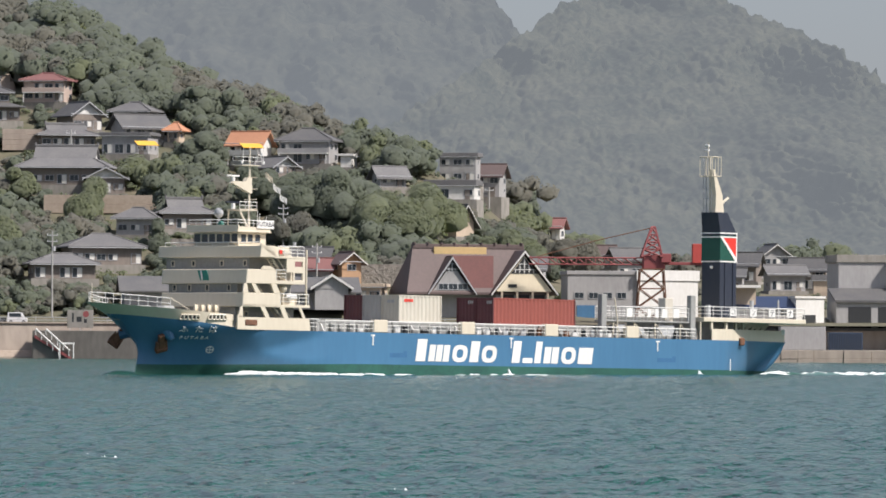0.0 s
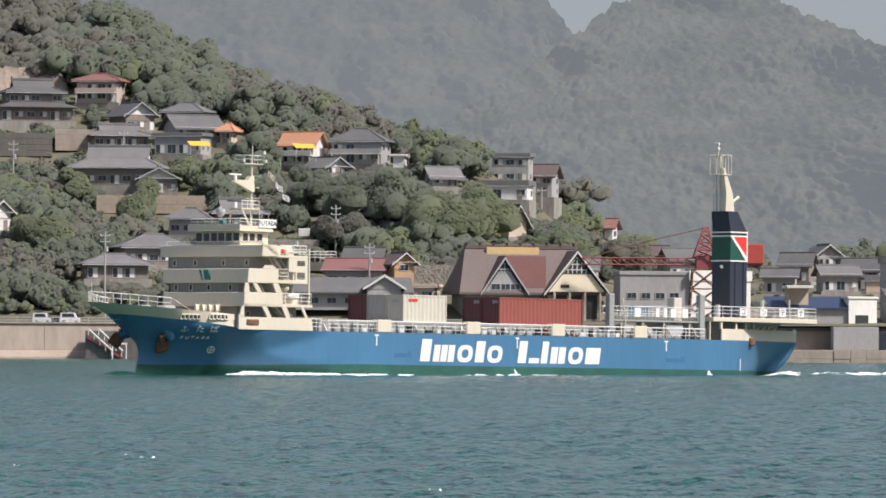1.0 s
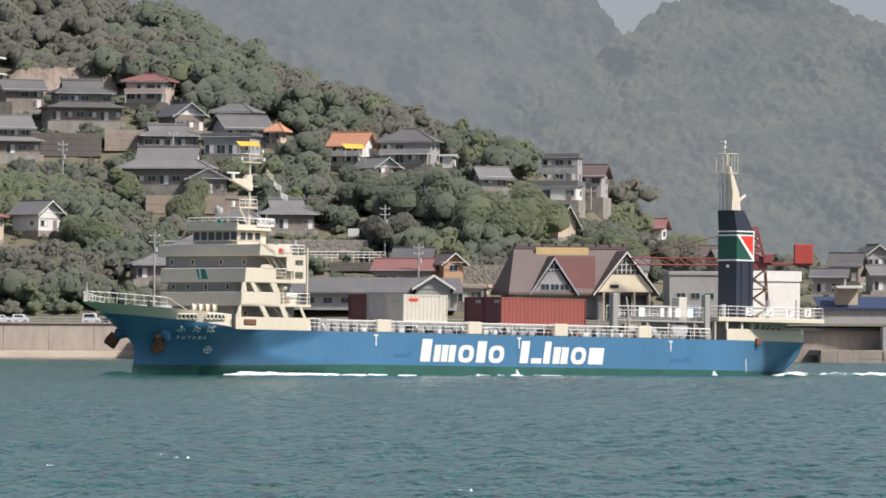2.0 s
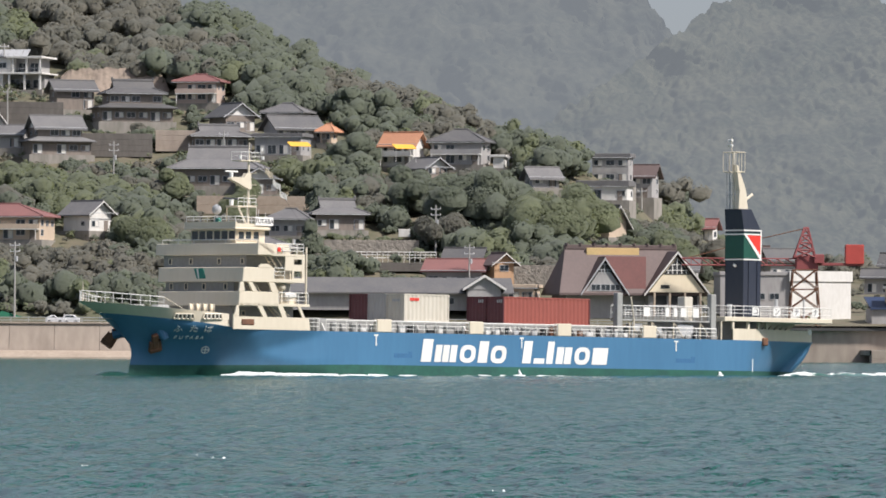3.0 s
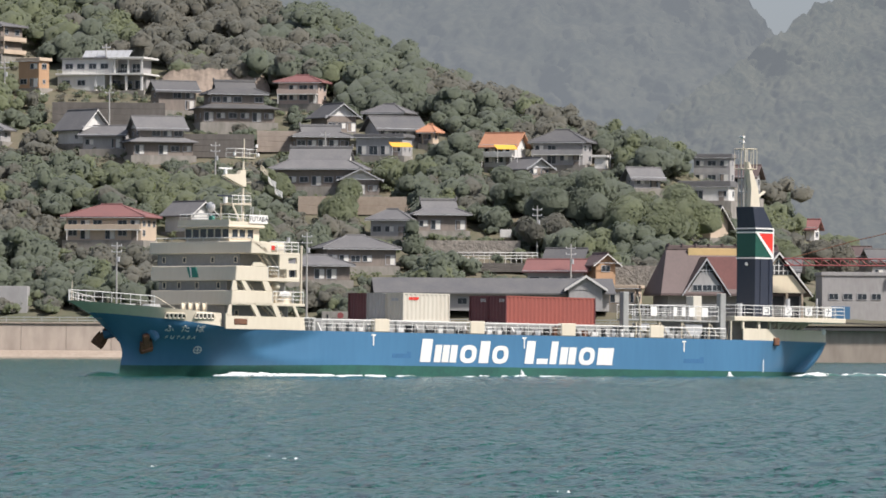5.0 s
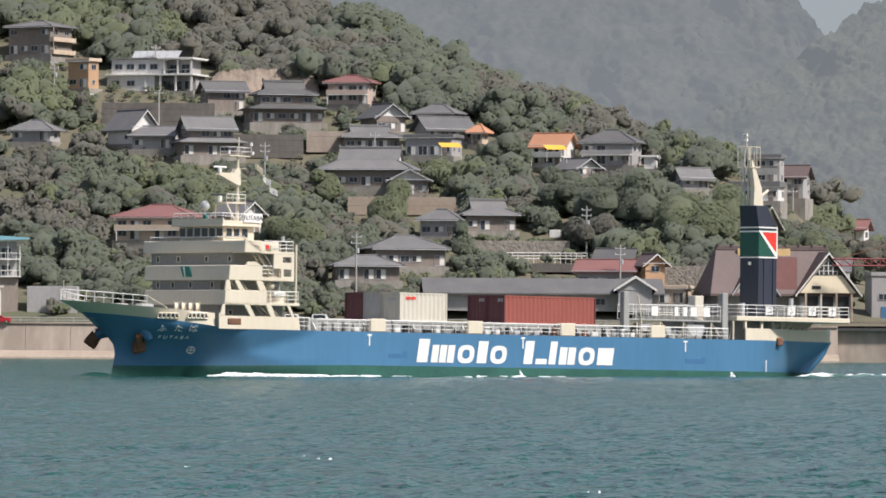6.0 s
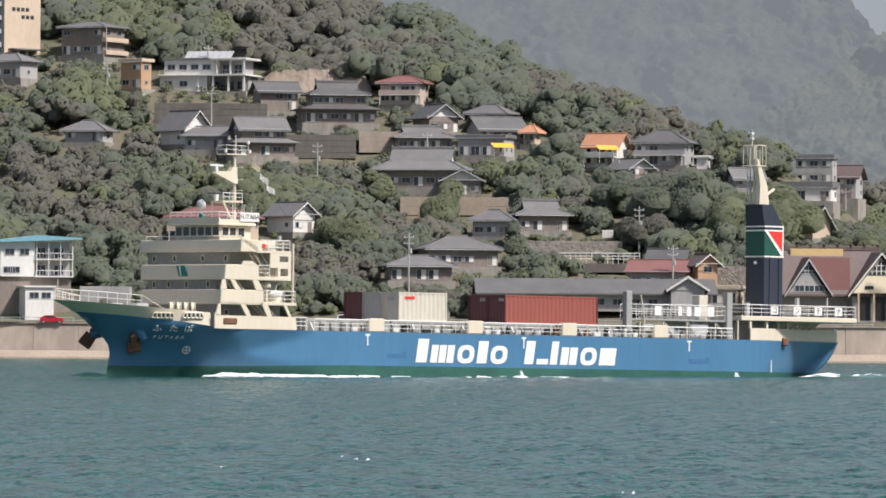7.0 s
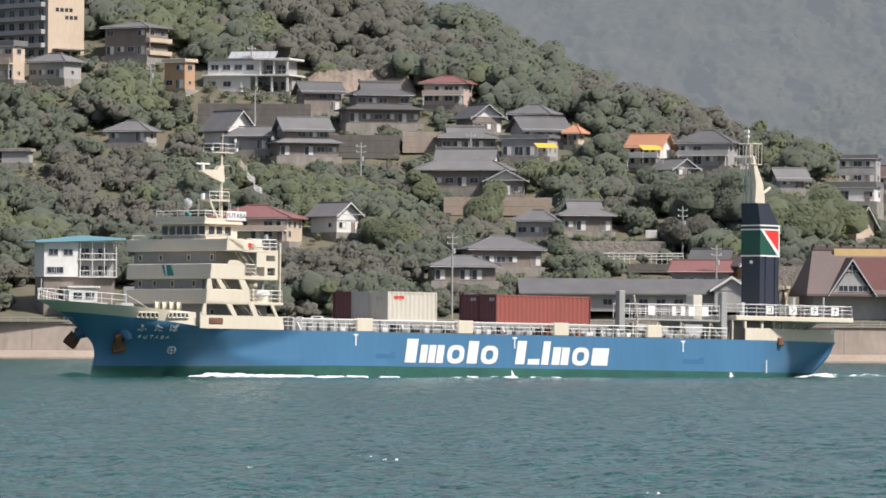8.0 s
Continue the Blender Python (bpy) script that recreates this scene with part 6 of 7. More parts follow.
part("entrance_roof", box(1.0, 9.0, -2.2, -0.15, 2.3, 2.6, 0.03), ROOF_GREY, apt)
for xx in (2.6, 5.0, 7.4):
    part("entrance_opening", box(xx - 0.8, xx + 0.8, -0.2, -0.151, -0.4, 2.1), DARK, apt)

# ---- modern white house with deep terraces ----
x, y = along(-60.6, 1250)
th = thing("terraced_house", "modern white house with deep terraces and a roof rack", "house", pose(x, y, ground(x, y) - 2.0, 0, 0, -16))
HOUSES.append((-60.6, 10.5, 1256, 39.5))
part("foundation", box(-10, 10, -6, 5, -6, 0.3), CONCRETE, th)
part("lower_wall", box(-9.5, 1.0, -5, 4.5, 0.3, 3.6), WALL_WHITE, th)
part("lower_recess", box(1.0, 9.0, -1.5, 4.5, 0.3, 3.6), WALL_GREY, th)
part("upper_wall", box(-8.8, 2.5, -4.2, 4.5, 3.9, 7.0), WALL_WHITE, th)
part("upper_recess", box(2.5, 8.0, -1.0, 4.5, 3.9, 7.0), WALL_GREY, th)
part("terrace_slab", box(-9.8, 9.8, -5.6, 4.8, 3.6, 3.95, 0.04), WALL_WHITE, th, "white concrete terrace slab")
part("roof_slab", box(1.6, 9.6, -5.0, 4.8, 7.0, 7.4, 0.04), WALL_WHITE, th, "white concrete roof slab")
part("roof_slab", box(-9.2, 1.6, -4.6, 4.8, 7.0, 7.25, 0.04), ROOF_GREY, th)
for xx in (-1.0, 2.4, 5.8, 9.2):
    part("column", box(xx - 0.2, xx + 0.2, -5.3, -4.9, 0.3, 3.6), WALL_WHITE, th)
for xx in (3.0, 6.0, 9.0):
    part("column", box(xx - 0.16, xx + 0.16, -4.7, -4.4, 3.95, 7.0), WALL_WHITE, th)
rail_bm = box(-9.5, 9.6, -5.5, -5.42, 4.75, 4.85)
part("terrace_rail", rail_bm, STEEL, th)
for k in range(14):
    part("rail_post", box(-9.4 + k * 1.45, -9.34 + k * 1.45, -5.5, -5.44, 3.95, 4.75), STEEL, th)
for xx in (-7.2, -4.6, -2.0, 0.6):
    window(th, xx, -4.23, 5.5, 0)
for xx in (4.0, 6.6):
    window(th, xx, -1.03, 5.2, 0, (1.8, 1.8))
for xx in (-7.6, -4.2):
    window(th, xx, -5.03, 2.0, 0)
for xx in (2.5, 5.0, 7.4):
    window(th, xx, -1.53, 1.7, 0, (1.8, 1.8))
for k in range(7):
    part("solar_panel", prism([(-1.0, 7.5), (1.2, 9.0), (1.15, 9.1), (-1.05, 7.6)], k * 1.5 - 5.5, k * 1.5 - 4.1, "x"), STEEL, th)
    part("panel_leg", rod((k * 1.5 - 5.5, 1.1, 7.2), (k * 1.5 - 5.5, 1.1, 9.0), 0.05, 4), STEEL, th)
x, y = along(-72.5, 1235)
gate = thing("steel_frame", "white steel portal frame on a pole", "frame", pose(x, y, elev(37.5, 1235)))
for xx in (-1.3, 1.3):
    part("frame_post", rod((xx, 0, -2), (xx, 0, 5.0), 0.14, 6), WHITE, gate)
for z in (0.6, 4.9):
    part("frame_beam", rod((-1.3, 0, z), (1.3, 0, z), 0.13, 6), WHITE, gate)
for bb, ee, dd in ((-11.6, 32.9, 1183), (6.1, 32.6, 1176)):
    x, y = along(bb, dd)
    aw = thing("awning", "bright yellow cloth awning over a terrace", "awning", pose(x, y, elev(ee, dd), 0, 0, 20))
    part("cloth", prism([(0, 0.9), (-2.2, 0), (-2.2, 0.1), (0, 1.0)], -2.2, 2.2, "x"), material("yellow_awning", (0.80, 0.45, 0.06), 0.8), aw)
    for xx in (-2.1, 2.1):
        part("awning_post", rod((xx, -2.1, 0.05), (xx, -2.1, -2.6), 0.05, 5), WHITE, aw)

# ---- blue-roofed house by the road ----
x, y = along(-90.5, 1072)
bh = thing("boathouse", "white two-storey house with a pale blue roof", "house", pose(x, y, 13.5, 0, 0, 18))
HOUSES.append((-90.5, 11, 1080, 3.0))
part("base", box(-6.5, 6.5, -3.4, 3.9, -8.0, 1.2), WALL_BROWN, bh, "weathered boarded base")
part("wall", box(-6.6, -0.3, -4, 4, 1.2, 7.5), WALL_WHITE, bh)
part("rear_wall", box(-0.3, 6.6, -1.8, 4, 1.2, 7.5), WALL_GREY, bh)
part("porch", box(-3.0, 2.2, -8.5, -3.4, -8.0, -0.8), WALL_WHITE, bh)
part("porch_roof", box(-3.4, 2.6, -8.9, -3.3, -0.8, -0.5, 0.03), WALL_WHITE, bh)
part("roof", prism([(-8.4, 7.3), (8.2, 7.9), (8.2, 8.2), (0.5, 8.65), (-8.4, 7.6)], -5.2, 5.0), ROOF_BLUE, bh, "pale blue metal roof")
for zb in (1.2, 4.3):
    bal = part("balcony", box(-0.3, 6.8, -4.4, -1.8, zb - 0.1, zb + 0.1, 0.02), WALL_WHITE, bh, "open balcony with thin rails")
    part("balcony_rail", rod((-0.2, -4.35, zb + 1.1), (6.75, -4.35, zb + 1.1), 0.05, 4), WHITE, bal)
    for k in range(11):
        part("balcony_bar", rod((-0.2 + k * 0.69, -4.35, zb + 0.1), (-0.2 + k * 0.69, -4.35, zb + 1.1), 0.03, 4), WHITE, bal)
for xx in (0.0, 2.2, 4.4, 6.6):
    part("roof_post", rod((xx, -4.3, 1.2), (xx, -4.3, 7.4), 0.08, 6), WHITE, bh)
for xx, zz in ((-4.9, 5.6), (-2.2, 5.6), (-5.2, 2.4), (-3.9, 2.4)):
    window(bh, xx, -4.03, zz, 0)
for xx in (1.3, 4.6):
    for zz in (2.4, 5.5):
        window(bh, xx, -1.83, zz, 0, (1.8, 1.8))
for xx in (-1.4, 0.8):
    window(bh, xx, -8.53, -2.2, 0)
block("shed", "dull concrete shed below the house", "shed", -88, -79, 1066, 1072, 5.5, 13.0, WALL_GREY, kind="")

# ---- hall with the great roof ----
x, y = along(42.9, 1073)
hall = thing("great_hall", "large hall with a steep brown roof and two gables", "hall", pose(x, y, 7.3, 0, 0, 12))
HOUSES.append((42.9, 15, 1086, 3.0))
part("wall", box(-11, 12, -4, 7, 0, 5.2), WALL_GREY, hall)
part("roof", hip_roof(23.5, 11.5, 4.6, 8.6, 1.2, 0.4, ridge=10.2), ROOF_BROWN, hall, "steep brown roof")
part("ridge_box", box(-10.4, 10.4, -0.7, 0.7, 12.9, 13.75, 0.08), ROOF_BROWN, hall)
part("ridge_front", box(-6.6, 3.2, -1.35, -0.9, 11.7, 13.2, 0.05), material("ochre_ridge_boards", (0.58, 0.43, 0.20), 0.8), hall, "ochre boarded ridge front")
for k in range(9):
    part("ridge_billet", box(-10 + k * 2.5 - 0.12, -10 + k * 2.5 + 0.12, -0.95, 0.95, 13.75, 14.05), ROOF_BROWN, hall)
part("red_roof", prism([(-4.4, 11.6), (3.2, 11.6), (3.2, 5.6), (-1.0, 5.6)], -6.3, -5.8), ROOF_RED, hall, "dull red roof panel")
part("red_roof_back", prism([(-4.4, 11.6), (3.2, 11.6), (3.2, 4.6), (-1.0, 4.6)], -5.8, -1.5), ROOF_RED, hall)
for gx, apex, half, mat, dep in ((-4.6, 11.0, 3.9, WALL_GREY, -7.2), (8.6, 12.2, 5.6, WALL_CREAM, -8.2)):
    part("gable_wall", prism([(gx - half + 0.4, 5.2), (gx + half - 0.4, 5.2), (gx, apex - 0.6)], dep + 0.5, -3.5), mat, hall)
    part("gable_dark", prism([(gx - half * 0.46, 8.4 if half > 5 else 8.8), (gx + half * 0.46, 8.4 if half > 5 else 8.8), (gx, apex - 0.8)], dep + 0.44, dep + 0.5), DARK, hall)
    for k in range(5):
        xx = gx - half * 0.3 + k * half * 0.15
        part("gable_lattice", box(xx - 0.07, xx + 0.07, dep + 0.38, dep + 0.44, 8.5, apex - 0.9 - abs(k - 2) * half * 0.2), WHITE if half > 5 else STEEL, hall)
    for k in range(2):
        part("gable_lattice", box(gx - half * (0.36 - 0.16 * k), gx + half * (0.36 - 0.16 * k), dep + 0.36, dep + 0.38, 9.1 + k * 1.0, 9.22 + k * 1.0), WHITE if half > 5 else STEEL, hall)
    for s in (-1, 1):
        part("gable_roof", prism([(gx, apex), (gx + s * (half + 0.6), 4.5), (gx + s * (half + 0.6), 4.9), (gx, apex + 0.45)], dep, -1.0), ROOF_BROWN, hall)
        part("barge_board", prism([(gx, apex - 0.05), (gx + s * (half + 0.6), 4.42), (gx + s * (half + 0.6), 4.8), (gx, apex + 0.4)], dep - 0.12, dep - 0.002), WALL_WHITE if half > 5 else STEEL, hall)
part("vent_panel", box(5.6, 7.2, -7.78, -7.69, 5.9, 6.5), DARK, hall)
part("porch_wall", box(3.6, 13.4, -6.6, -4.0, 0, 5.2), WALL_GREY, hall)
for k in range(4):
    part("porch_post", box(4.3 + k * 2.85, 4.65 + k * 2.85, -7.7, -7.35, 0, 5.3), WALL_BEIGE, hall)
    if k < 3:
        part("porch_opening", box(4.8 + k * 2.85, 7.0 + k * 2.85, -6.66, -6.6, 0.3, 4.6), DARK, hall)
for xx in (-6.2, -4.4, -2.6):
    window(hall, xx, -6.72, 6.0, 0)

# ---- long dark warehouse roof by the road ----
x, y = along(11.0, 1072)
wh = thing("warehouse", "long shore warehouse with a dark ribbed roof", "warehouse", pose(x, y, ground(x, y), 0, 0, 4))
HOUSES.append((4.5, 21, 1080, 3.0))
part("wall", box(-28, 13.5, -5, 6, 0, 3.4), WALL_GREY, wh)
long_roof = gable_roof(42, 11, 3.3, 2.4, 0.8, 0.25)
bmesh.ops.translate(long_roof, verts=long_roof.verts, vec=(-7.2, 0, 0))
part("roof", long_roof, ROOF_DARK, wh)
part("porch_wall", box(6.0, 12.0, -8.2, -5, 0, 3.8), WALL_GREY, wh)
for s in (-1, 1):
    part("porch_roof", prism([(9.0, 6.0), (9.0 + s * 3.9, 3.6), (9.0 + s * 3.9, 3.9), (9.0, 6.35)], -8.9, -2.0), ROOF_GREY, wh)
    part("barge_board", prism([(9.0, 5.95), (9.0 + s * 3.9, 3.5), (9.0 + s * 3.9, 3.95), (9.0, 6.45)], -9.0, -8.902), WALL_WHITE, wh)
part("porch_gable", prism([(5.6, 3.8), (12.4, 3.8), (9.0, 5.9)], -8.3, -8.1), WALL_GREY, wh)
for k in range(6):
    window(wh, -13 + k * 3.2, -5.03, 1.7, 0)

# ---- yard with the red crane ----
x, y = along(70.8, 1090)
fac = thing("factory", "pale factory hall with a row of windows", "factory", pose(x, y, 6.6, 0, 0, 2))
HOUSES.append((70.8, 14, 1100, 3.0))
HOUSES.append((93.2, 12, 1086, 3.0))
HOUSES.append((111.5, 14, 1104, 3.0))
# unlit front painted grey, sunlit part white, so colour carries the difference in light
part("wall", box(-12.5, 0.3, -5, 8, -1, 9.2), WALL_GREY, fac)
part("parapet", box(-12.7, 0.1, -5.2, 8.2, 9.2, 9.9, 0.05), WALL_GREY, fac)
part("bright_wall", prism([(0.3, -5.6), (12.2, 1.6), (12.2, 8), (0.3, 8)], -1, 9.6, "z"), WALL_WHITE, fac)
part("bright_parapet", prism([(0.1, -6.0), (12.5, 1.5), (12.5, 8.2), (0.1, 8.2)], 8.2, 10.1, "z"), WALL_WHITE, fac)
for k in range(4):
    window(fac, -10.4 + k * 2.6, -5.03, 5.4, 0, (1.7, 1.1))
part("blue_door", box(-10.8, -7.4, -5.1, -5.0, 0, 3.6), material("blue_steel_door", (0.08, 0.20, 0.36), 0.5), fac, "blue steel door")
x, y = along(93.2, 1078)
side_hall = thing("workshop", "low workshop with a navy roof and white end", "workshop", pose(x, y, 6.2, 0, 0, 2))
part("wall", box(-9.0, 5.0, -3, 6, -1, 3.6), WALL_GREY, side_hall)
part("roof", prism([(-3.6, 3.4), (6.6, 5.6), (6.6, 5.8), (-3.6, 3.7)], -9.3, 5.0, "x"), material("navy_roof", (0.03, 0.05, 0.11), 0.6), side_hall, "navy blue sheet roof")
part("white_end", prism([(5.0, -3.6), (10.6, -0.2), (10.6, 6), (5.0, 6)], -1, 5.4, "z"), WALL_WHITE, side_hall)
part("white_cap", prism([(4.8, -4.0), (10.9, -0.3), (10.9, 6.2), (4.8, 6.2)], 5.4, 5.8, "z"), WALL_WHITE, side_hall)
part("shutter", box(-1.5, 1.5, -0.06, 0.02, 0.4, 2.4), DARK, side_hall).matrix_basis = pose(7.6, -2.03, 0, 0, 0, 31.3)
part("canopy", box(-6.4, -1.6, -5, 2, 7.2, 7.7, 0.04), WALL_WHITE, side_hall)
part("canopy_wall", box(-6.0, -2.0, -1, 2, 3.4, 7.2), WALL_BEIGE, side_hall)
x, y = along(111.5, 1092)
big = thing("office_building", "grey concrete building with white stair balconies", "building", pose(x, y, 6.5, 0, 0, 4))
part("wall", box(-7.5, 14, -4, 8, -1, 11.8), WALL_GREY, big)
part("parapet", box(-7.9, 14.3, -4.3, 8.3, 11.8, 13.2, 0.05), CONCRETE, big)
for lv in range(3):
    part("balcony", box(1.2, 9.0, -6.0, -4, 2.6 + lv * 4.0, 3.9 + lv * 4.0, 0.05), WALL_WHITE, big)
    part("balcony_opening", box(2.0, 8.6, -4.1, -4.0, 4.0 + lv * 4.0, 6.2 + lv * 4.0), DARK, big)
part("low_roof", prism([(-12, 4.4), (-4, 6.8), (-4, 7.1), (-12, 4.8)], -9.5, 16, "x"), ROOF_DARK, big, "dark sloping shed roof")
part("shed_wall", box(-9.2, 16, -11.5, -4.5, -1, 4.5), WALL_GREY, big)
for xx in (-7.0, -1.5, 4.0):
    part("shed_opening", box(xx, xx + 4.2, -11.56, -11.5, -0.6, 3.6), DARK, big)
tank = thing("dockside_container", "dark blue steel container on the quay", "container", pose(*along(106.5, 1046), 2.3))
part("body", box(-3.0, 3.0, -1.2, 1.2, 0.05, 3.1, 0.04), material("navy_steel", (0.04, 0.06, 0.10), 0.6), tank)
for k in range(14):
    part("rib", box(-2.9 + k * 0.42, -2.72 + k * 0.42, -1.26, -1.2, 0.25, 2.9), FUNNEL_BLACK, tank)
block("plant_house", "grey block building on the quay", "shed", 100.5, 108.5, 1047, 1052, 2.3, 6.4, WALL_GREY, kind="")


def lattice(bm, base, top, w0, w1, bays, r):
    """Four legs with crossed braces, from one centre to another."""
    base, top = Vector(base), Vector(top)
    corner = [(-1, -1), (1, -1), (1, 1), (-1, 1)]

    def at(k, i):
        f = k / bays
        c = base.lerp(top, f)
        w = w0 + (w1 - w0) * f
        return c + Vector((corner[i][0] * w, corner[i][1] * w, 0))
    for k in range(bays):
        for i in range(4):
            j = (i + 1) % 4
            add_rod(bm, at(k, i), at(k + 1, i), r, 4)
            add_rod(bm, at(k, i), at(k + 1, j), r * 0.7, 4)
            add_rod(bm, at(k, j), at(k + 1, i), r * 0.7, 4)
            add_rod(bm, at(k + 1, i), at(k + 1, j), r * 0.7, 4)
    return bm


x, y = along(73.9, 1066)
crane = thing("harbour_crane", "dull red lattice jib crane on a steel tower", "crane", pose(x, y, 6.2))
part("tower", lattice(bmesh.new(), (0, 0, 0), (0, 0, 10.4), 2.8, 2.1, 3, 0.14), RUST, crane, "dark lattice tower")
part("machine_house", tapered([(-1.6, 1.3), (2.4, 1.3), (2.4, -1.3), (-1.6, -1.3)], 10.4, 13.0, 0, 0.15), CRANE_RED, crane)
part("mast_frame", lattice(bmesh.new(), (0, 0, 12.6), (0.3, 0, 18.0), 1.9, 0.35, 4, 0.17), CRANE_RED, crane)
jib = bmesh.new()
for k in range(12):
    xa, xb = -1.6 - k * 1.7, -1.6 - (k + 1) * 1.7
    for dy in (-0.6, 0.6):
        add_rod(jib, (xa, dy, 11.2), (xb, dy, 11.2), 0.12, 4)
        add_rod(jib, (xa, dy, 12.4), (xb, dy, 12.4), 0.12, 4)
        add_rod(jib, (xa, dy, 11.2), (xb, dy, 12.4), 0.08, 4)
    add_rod(jib, (xa, -0.6, 11.2), (xa, 0.6, 12.4), 0.06, 4)
part("jib", jib, CRANE_RED, crane)
part("stay_cable", rod((0.3, 0, 17.9), (-9.5, 0, 15.6), 0.09, 5), RUST, crane)
part("stay_cable", rod((-9.5, 0, 15.6), (-21.8, 0, 12.2), 0.09, 5), RUST, crane)
part("counter_jib", box(2.4, 10.5, -0.9, 0.9, 11.2, 11.7, 0.05), CRANE_RED, crane)
part("counterweight", box(7.3, 10.6, -1.2, 1.2, 11.5, 15.0, 0.08), material("counterweight_red", (0.50, 0.075, 0.06), 0.6), crane, "bright red counterweight")
part("cab", box(1.6, 3.4, -1.9, -1.0, 11.6, 13.2, 0.08), CRANE_RED, crane)

# ---- trees ----
def leaf_cloud(rng, centre, radius, tall, leaves, size, ruffle=0.13):
    """Corner points, and soft normals, of small leaf sprays on the skin of several clumps that make up one crown."""
    clumps = rng.integers(6, 10) + int(max(0.0, radius - 4.4) * 6)
    c = rng.normal(0, 0.45, (clumps, 3))
    c[:, 2] = np.abs(c[:, 2]) * 0.9 - 0.1
    r = rng.uniform(0.42, 0.68, clumps) * (1.0 if radius < 5.5 else 0.68)
    pick = rng.integers(0, clumps, leaves)
    n = rng.normal(0, 1, (leaves, 3))
    n /= np.linalg.norm(n, axis=1)[:, None]
    n[:, 2] = np.where(n[:, 2] < -0.35, -n[:, 2], n[:, 2])
    p = (c[pick] + n * (r[pick] * rng.uniform(0.88, 1.01, leaves))[:, None]) * np.array([radius, radius, radius * tall]) + np.asarray(centre)
    round_off = n + (p - np.asarray(centre)) / radius * 0.5 + rng.normal(0, 0.14, (leaves, 3)) + np.array([0, 0, 0.75])
    round_off /= np.linalg.norm(round_off, axis=1)[:, None]
    n = n + rng.normal(0, ruffle, (leaves, 3)) + np.array([0, 0, 0.12])
    n /= np.linalg.norm(n, axis=1)[:, None]
    a = np.cross(n, rng.normal(0, 1, (leaves, 3)))
    a /= np.linalg.norm(a, axis=1)[:, None] + 1e-9
    b = np.cross(n, a)
    s = (size * rng.uniform(0.6, 1.35, leaves))[:, None]
    corners = np.stack([p - a * s, p - b * s * 0.6, p + a * s, p + b * s * 0.6], 1).reshape(-1, 3)
    hearts = np.concatenate([c * np.array([radius, radius, radius * tall]) + np.asarray(centre), (r * radius * 0.94)[:, None]], 1)
    return np.concatenate([corners, np.repeat(round_off, 4, axis=0)], 1), hearts


def leaf_mesh(name, points, mat):
    k = len(points) // 4
    me = bpy.data.meshes.new(name)
    me.vertices.add(len(points)), me.loops.add(len(points)), me.polygons.add(k)
    me.vertices.foreach_set("co", points[:, :3].astype(np.float32).ravel())
    me.loops.foreach_set("vertex_index", np.arange(len(points), dtype=np.int32))
    me.polygons.foreach_set("loop_start", np.arange(k, dtype=np.int32) * 4)
    me.update(calc_edges=True)
    me.polygons.foreach_set("use_smooth", [True] * k)
    me.normals_split_custom_set_from_vertices(points[:, 3:].tolist())
    me.materials.append(mat)
    return me


def crown_lumps(fine):
    """The unit shape of a clump inside a crown."""
    bm = bmesh.new()
    bmesh.ops.create_icosphere(bm, subdivisions=fine, radius=1)
    v = np.array([p.co[:] for p in bm.verts])
    f = np.array([[p.index for p in q.verts] for q in bm.faces])
    bm.free()
    return v, f


def heart_mesh(name, hearts, mat, rng, fine=1):
    """Knobbly clumps of close foliage that fill a crown under its outer leaves."""
    v, f = crown_lumps(fine)
    k = len(hearts)
    bumps = (1 + rng.normal(0, 0.12, (k, len(v), 1))) * rng.uniform(0.8, 1.1, (k, 1, 3)) * np.array([1.0, 1.0, 0.88])
    verts = (v[None] * bumps * hearts[:, None, 3:] + hearts[:, None, :3]).reshape(-1, 3)
    faces = (f[None] + (np.arange(k) * len(v))[:, None, None]).reshape(-1, 3)
    me = from_arrays(name, verts.tolist(), faces.tolist(), mat)
    me.polygons.foreach_set("use_smooth", [True] * len(me.polygons))
    soft = v + np.array([0, 0, 0.7])
    soft /= np.linalg.norm(soft, axis=1)[:, None]
    me.normals_split_custom_set_from_vertices(np.tile(soft, (k, 1)).tolist())
    return me


def clear_of_houses(b, d, top, wide):
    for hb, half, hd, foot in HOUSES:
        if abs(b - hb) < half + wide and d < hd + 5 and top > foot + 0.7:
            return False
        if abs(b - hb) < half + 0.5 and abs(d - hd) < 7:
            return False
    return True


def tree(label, b, d, high, radius, mat, seed, tall=1.0):
    """A tree of its own: tapered trunk with limbs, and a crown of leaf sprays."""
    x, y = along(b, d)
    rng = np.random.default_rng(seed)
    t = thing("tree", label, "tree", pose(x, y, ground(x, y) - 0.2))
    trunk = bmesh.new()
    mid = high - radius * tall
    add_rod(trunk, (0, 0, -0.5), (0.1, 0, max(1.0, mid)), 0.05 * radius + 0.1, 8, 0.03 * radius + 0.06)
    for k in range(5):
        a = k * 1.26 + 0.3
        add_rod(trunk, (0.05, 0, max(0.6, mid * 0.7)), (math.cos(a) * radius * 0.6, math.sin(a) * radius * 0.6, max(1.0, mid) + radius * 0.35), 0.09, 5, 0.04)
    part("trunk", trunk, BARK, t)
    pts, hearts = leaf_cloud(rng, (0, 0, max(radius * 0.5, mid)), radius, tall, int(900 + 300 * radius * radius), 0.25)
    crown = part("crown", leaf_mesh("crown", pts, mat), None, t)
    part("inner_foliage", heart_mesh("inner_foliage", hearts, mat, rng, 2), None, crown)
    return t


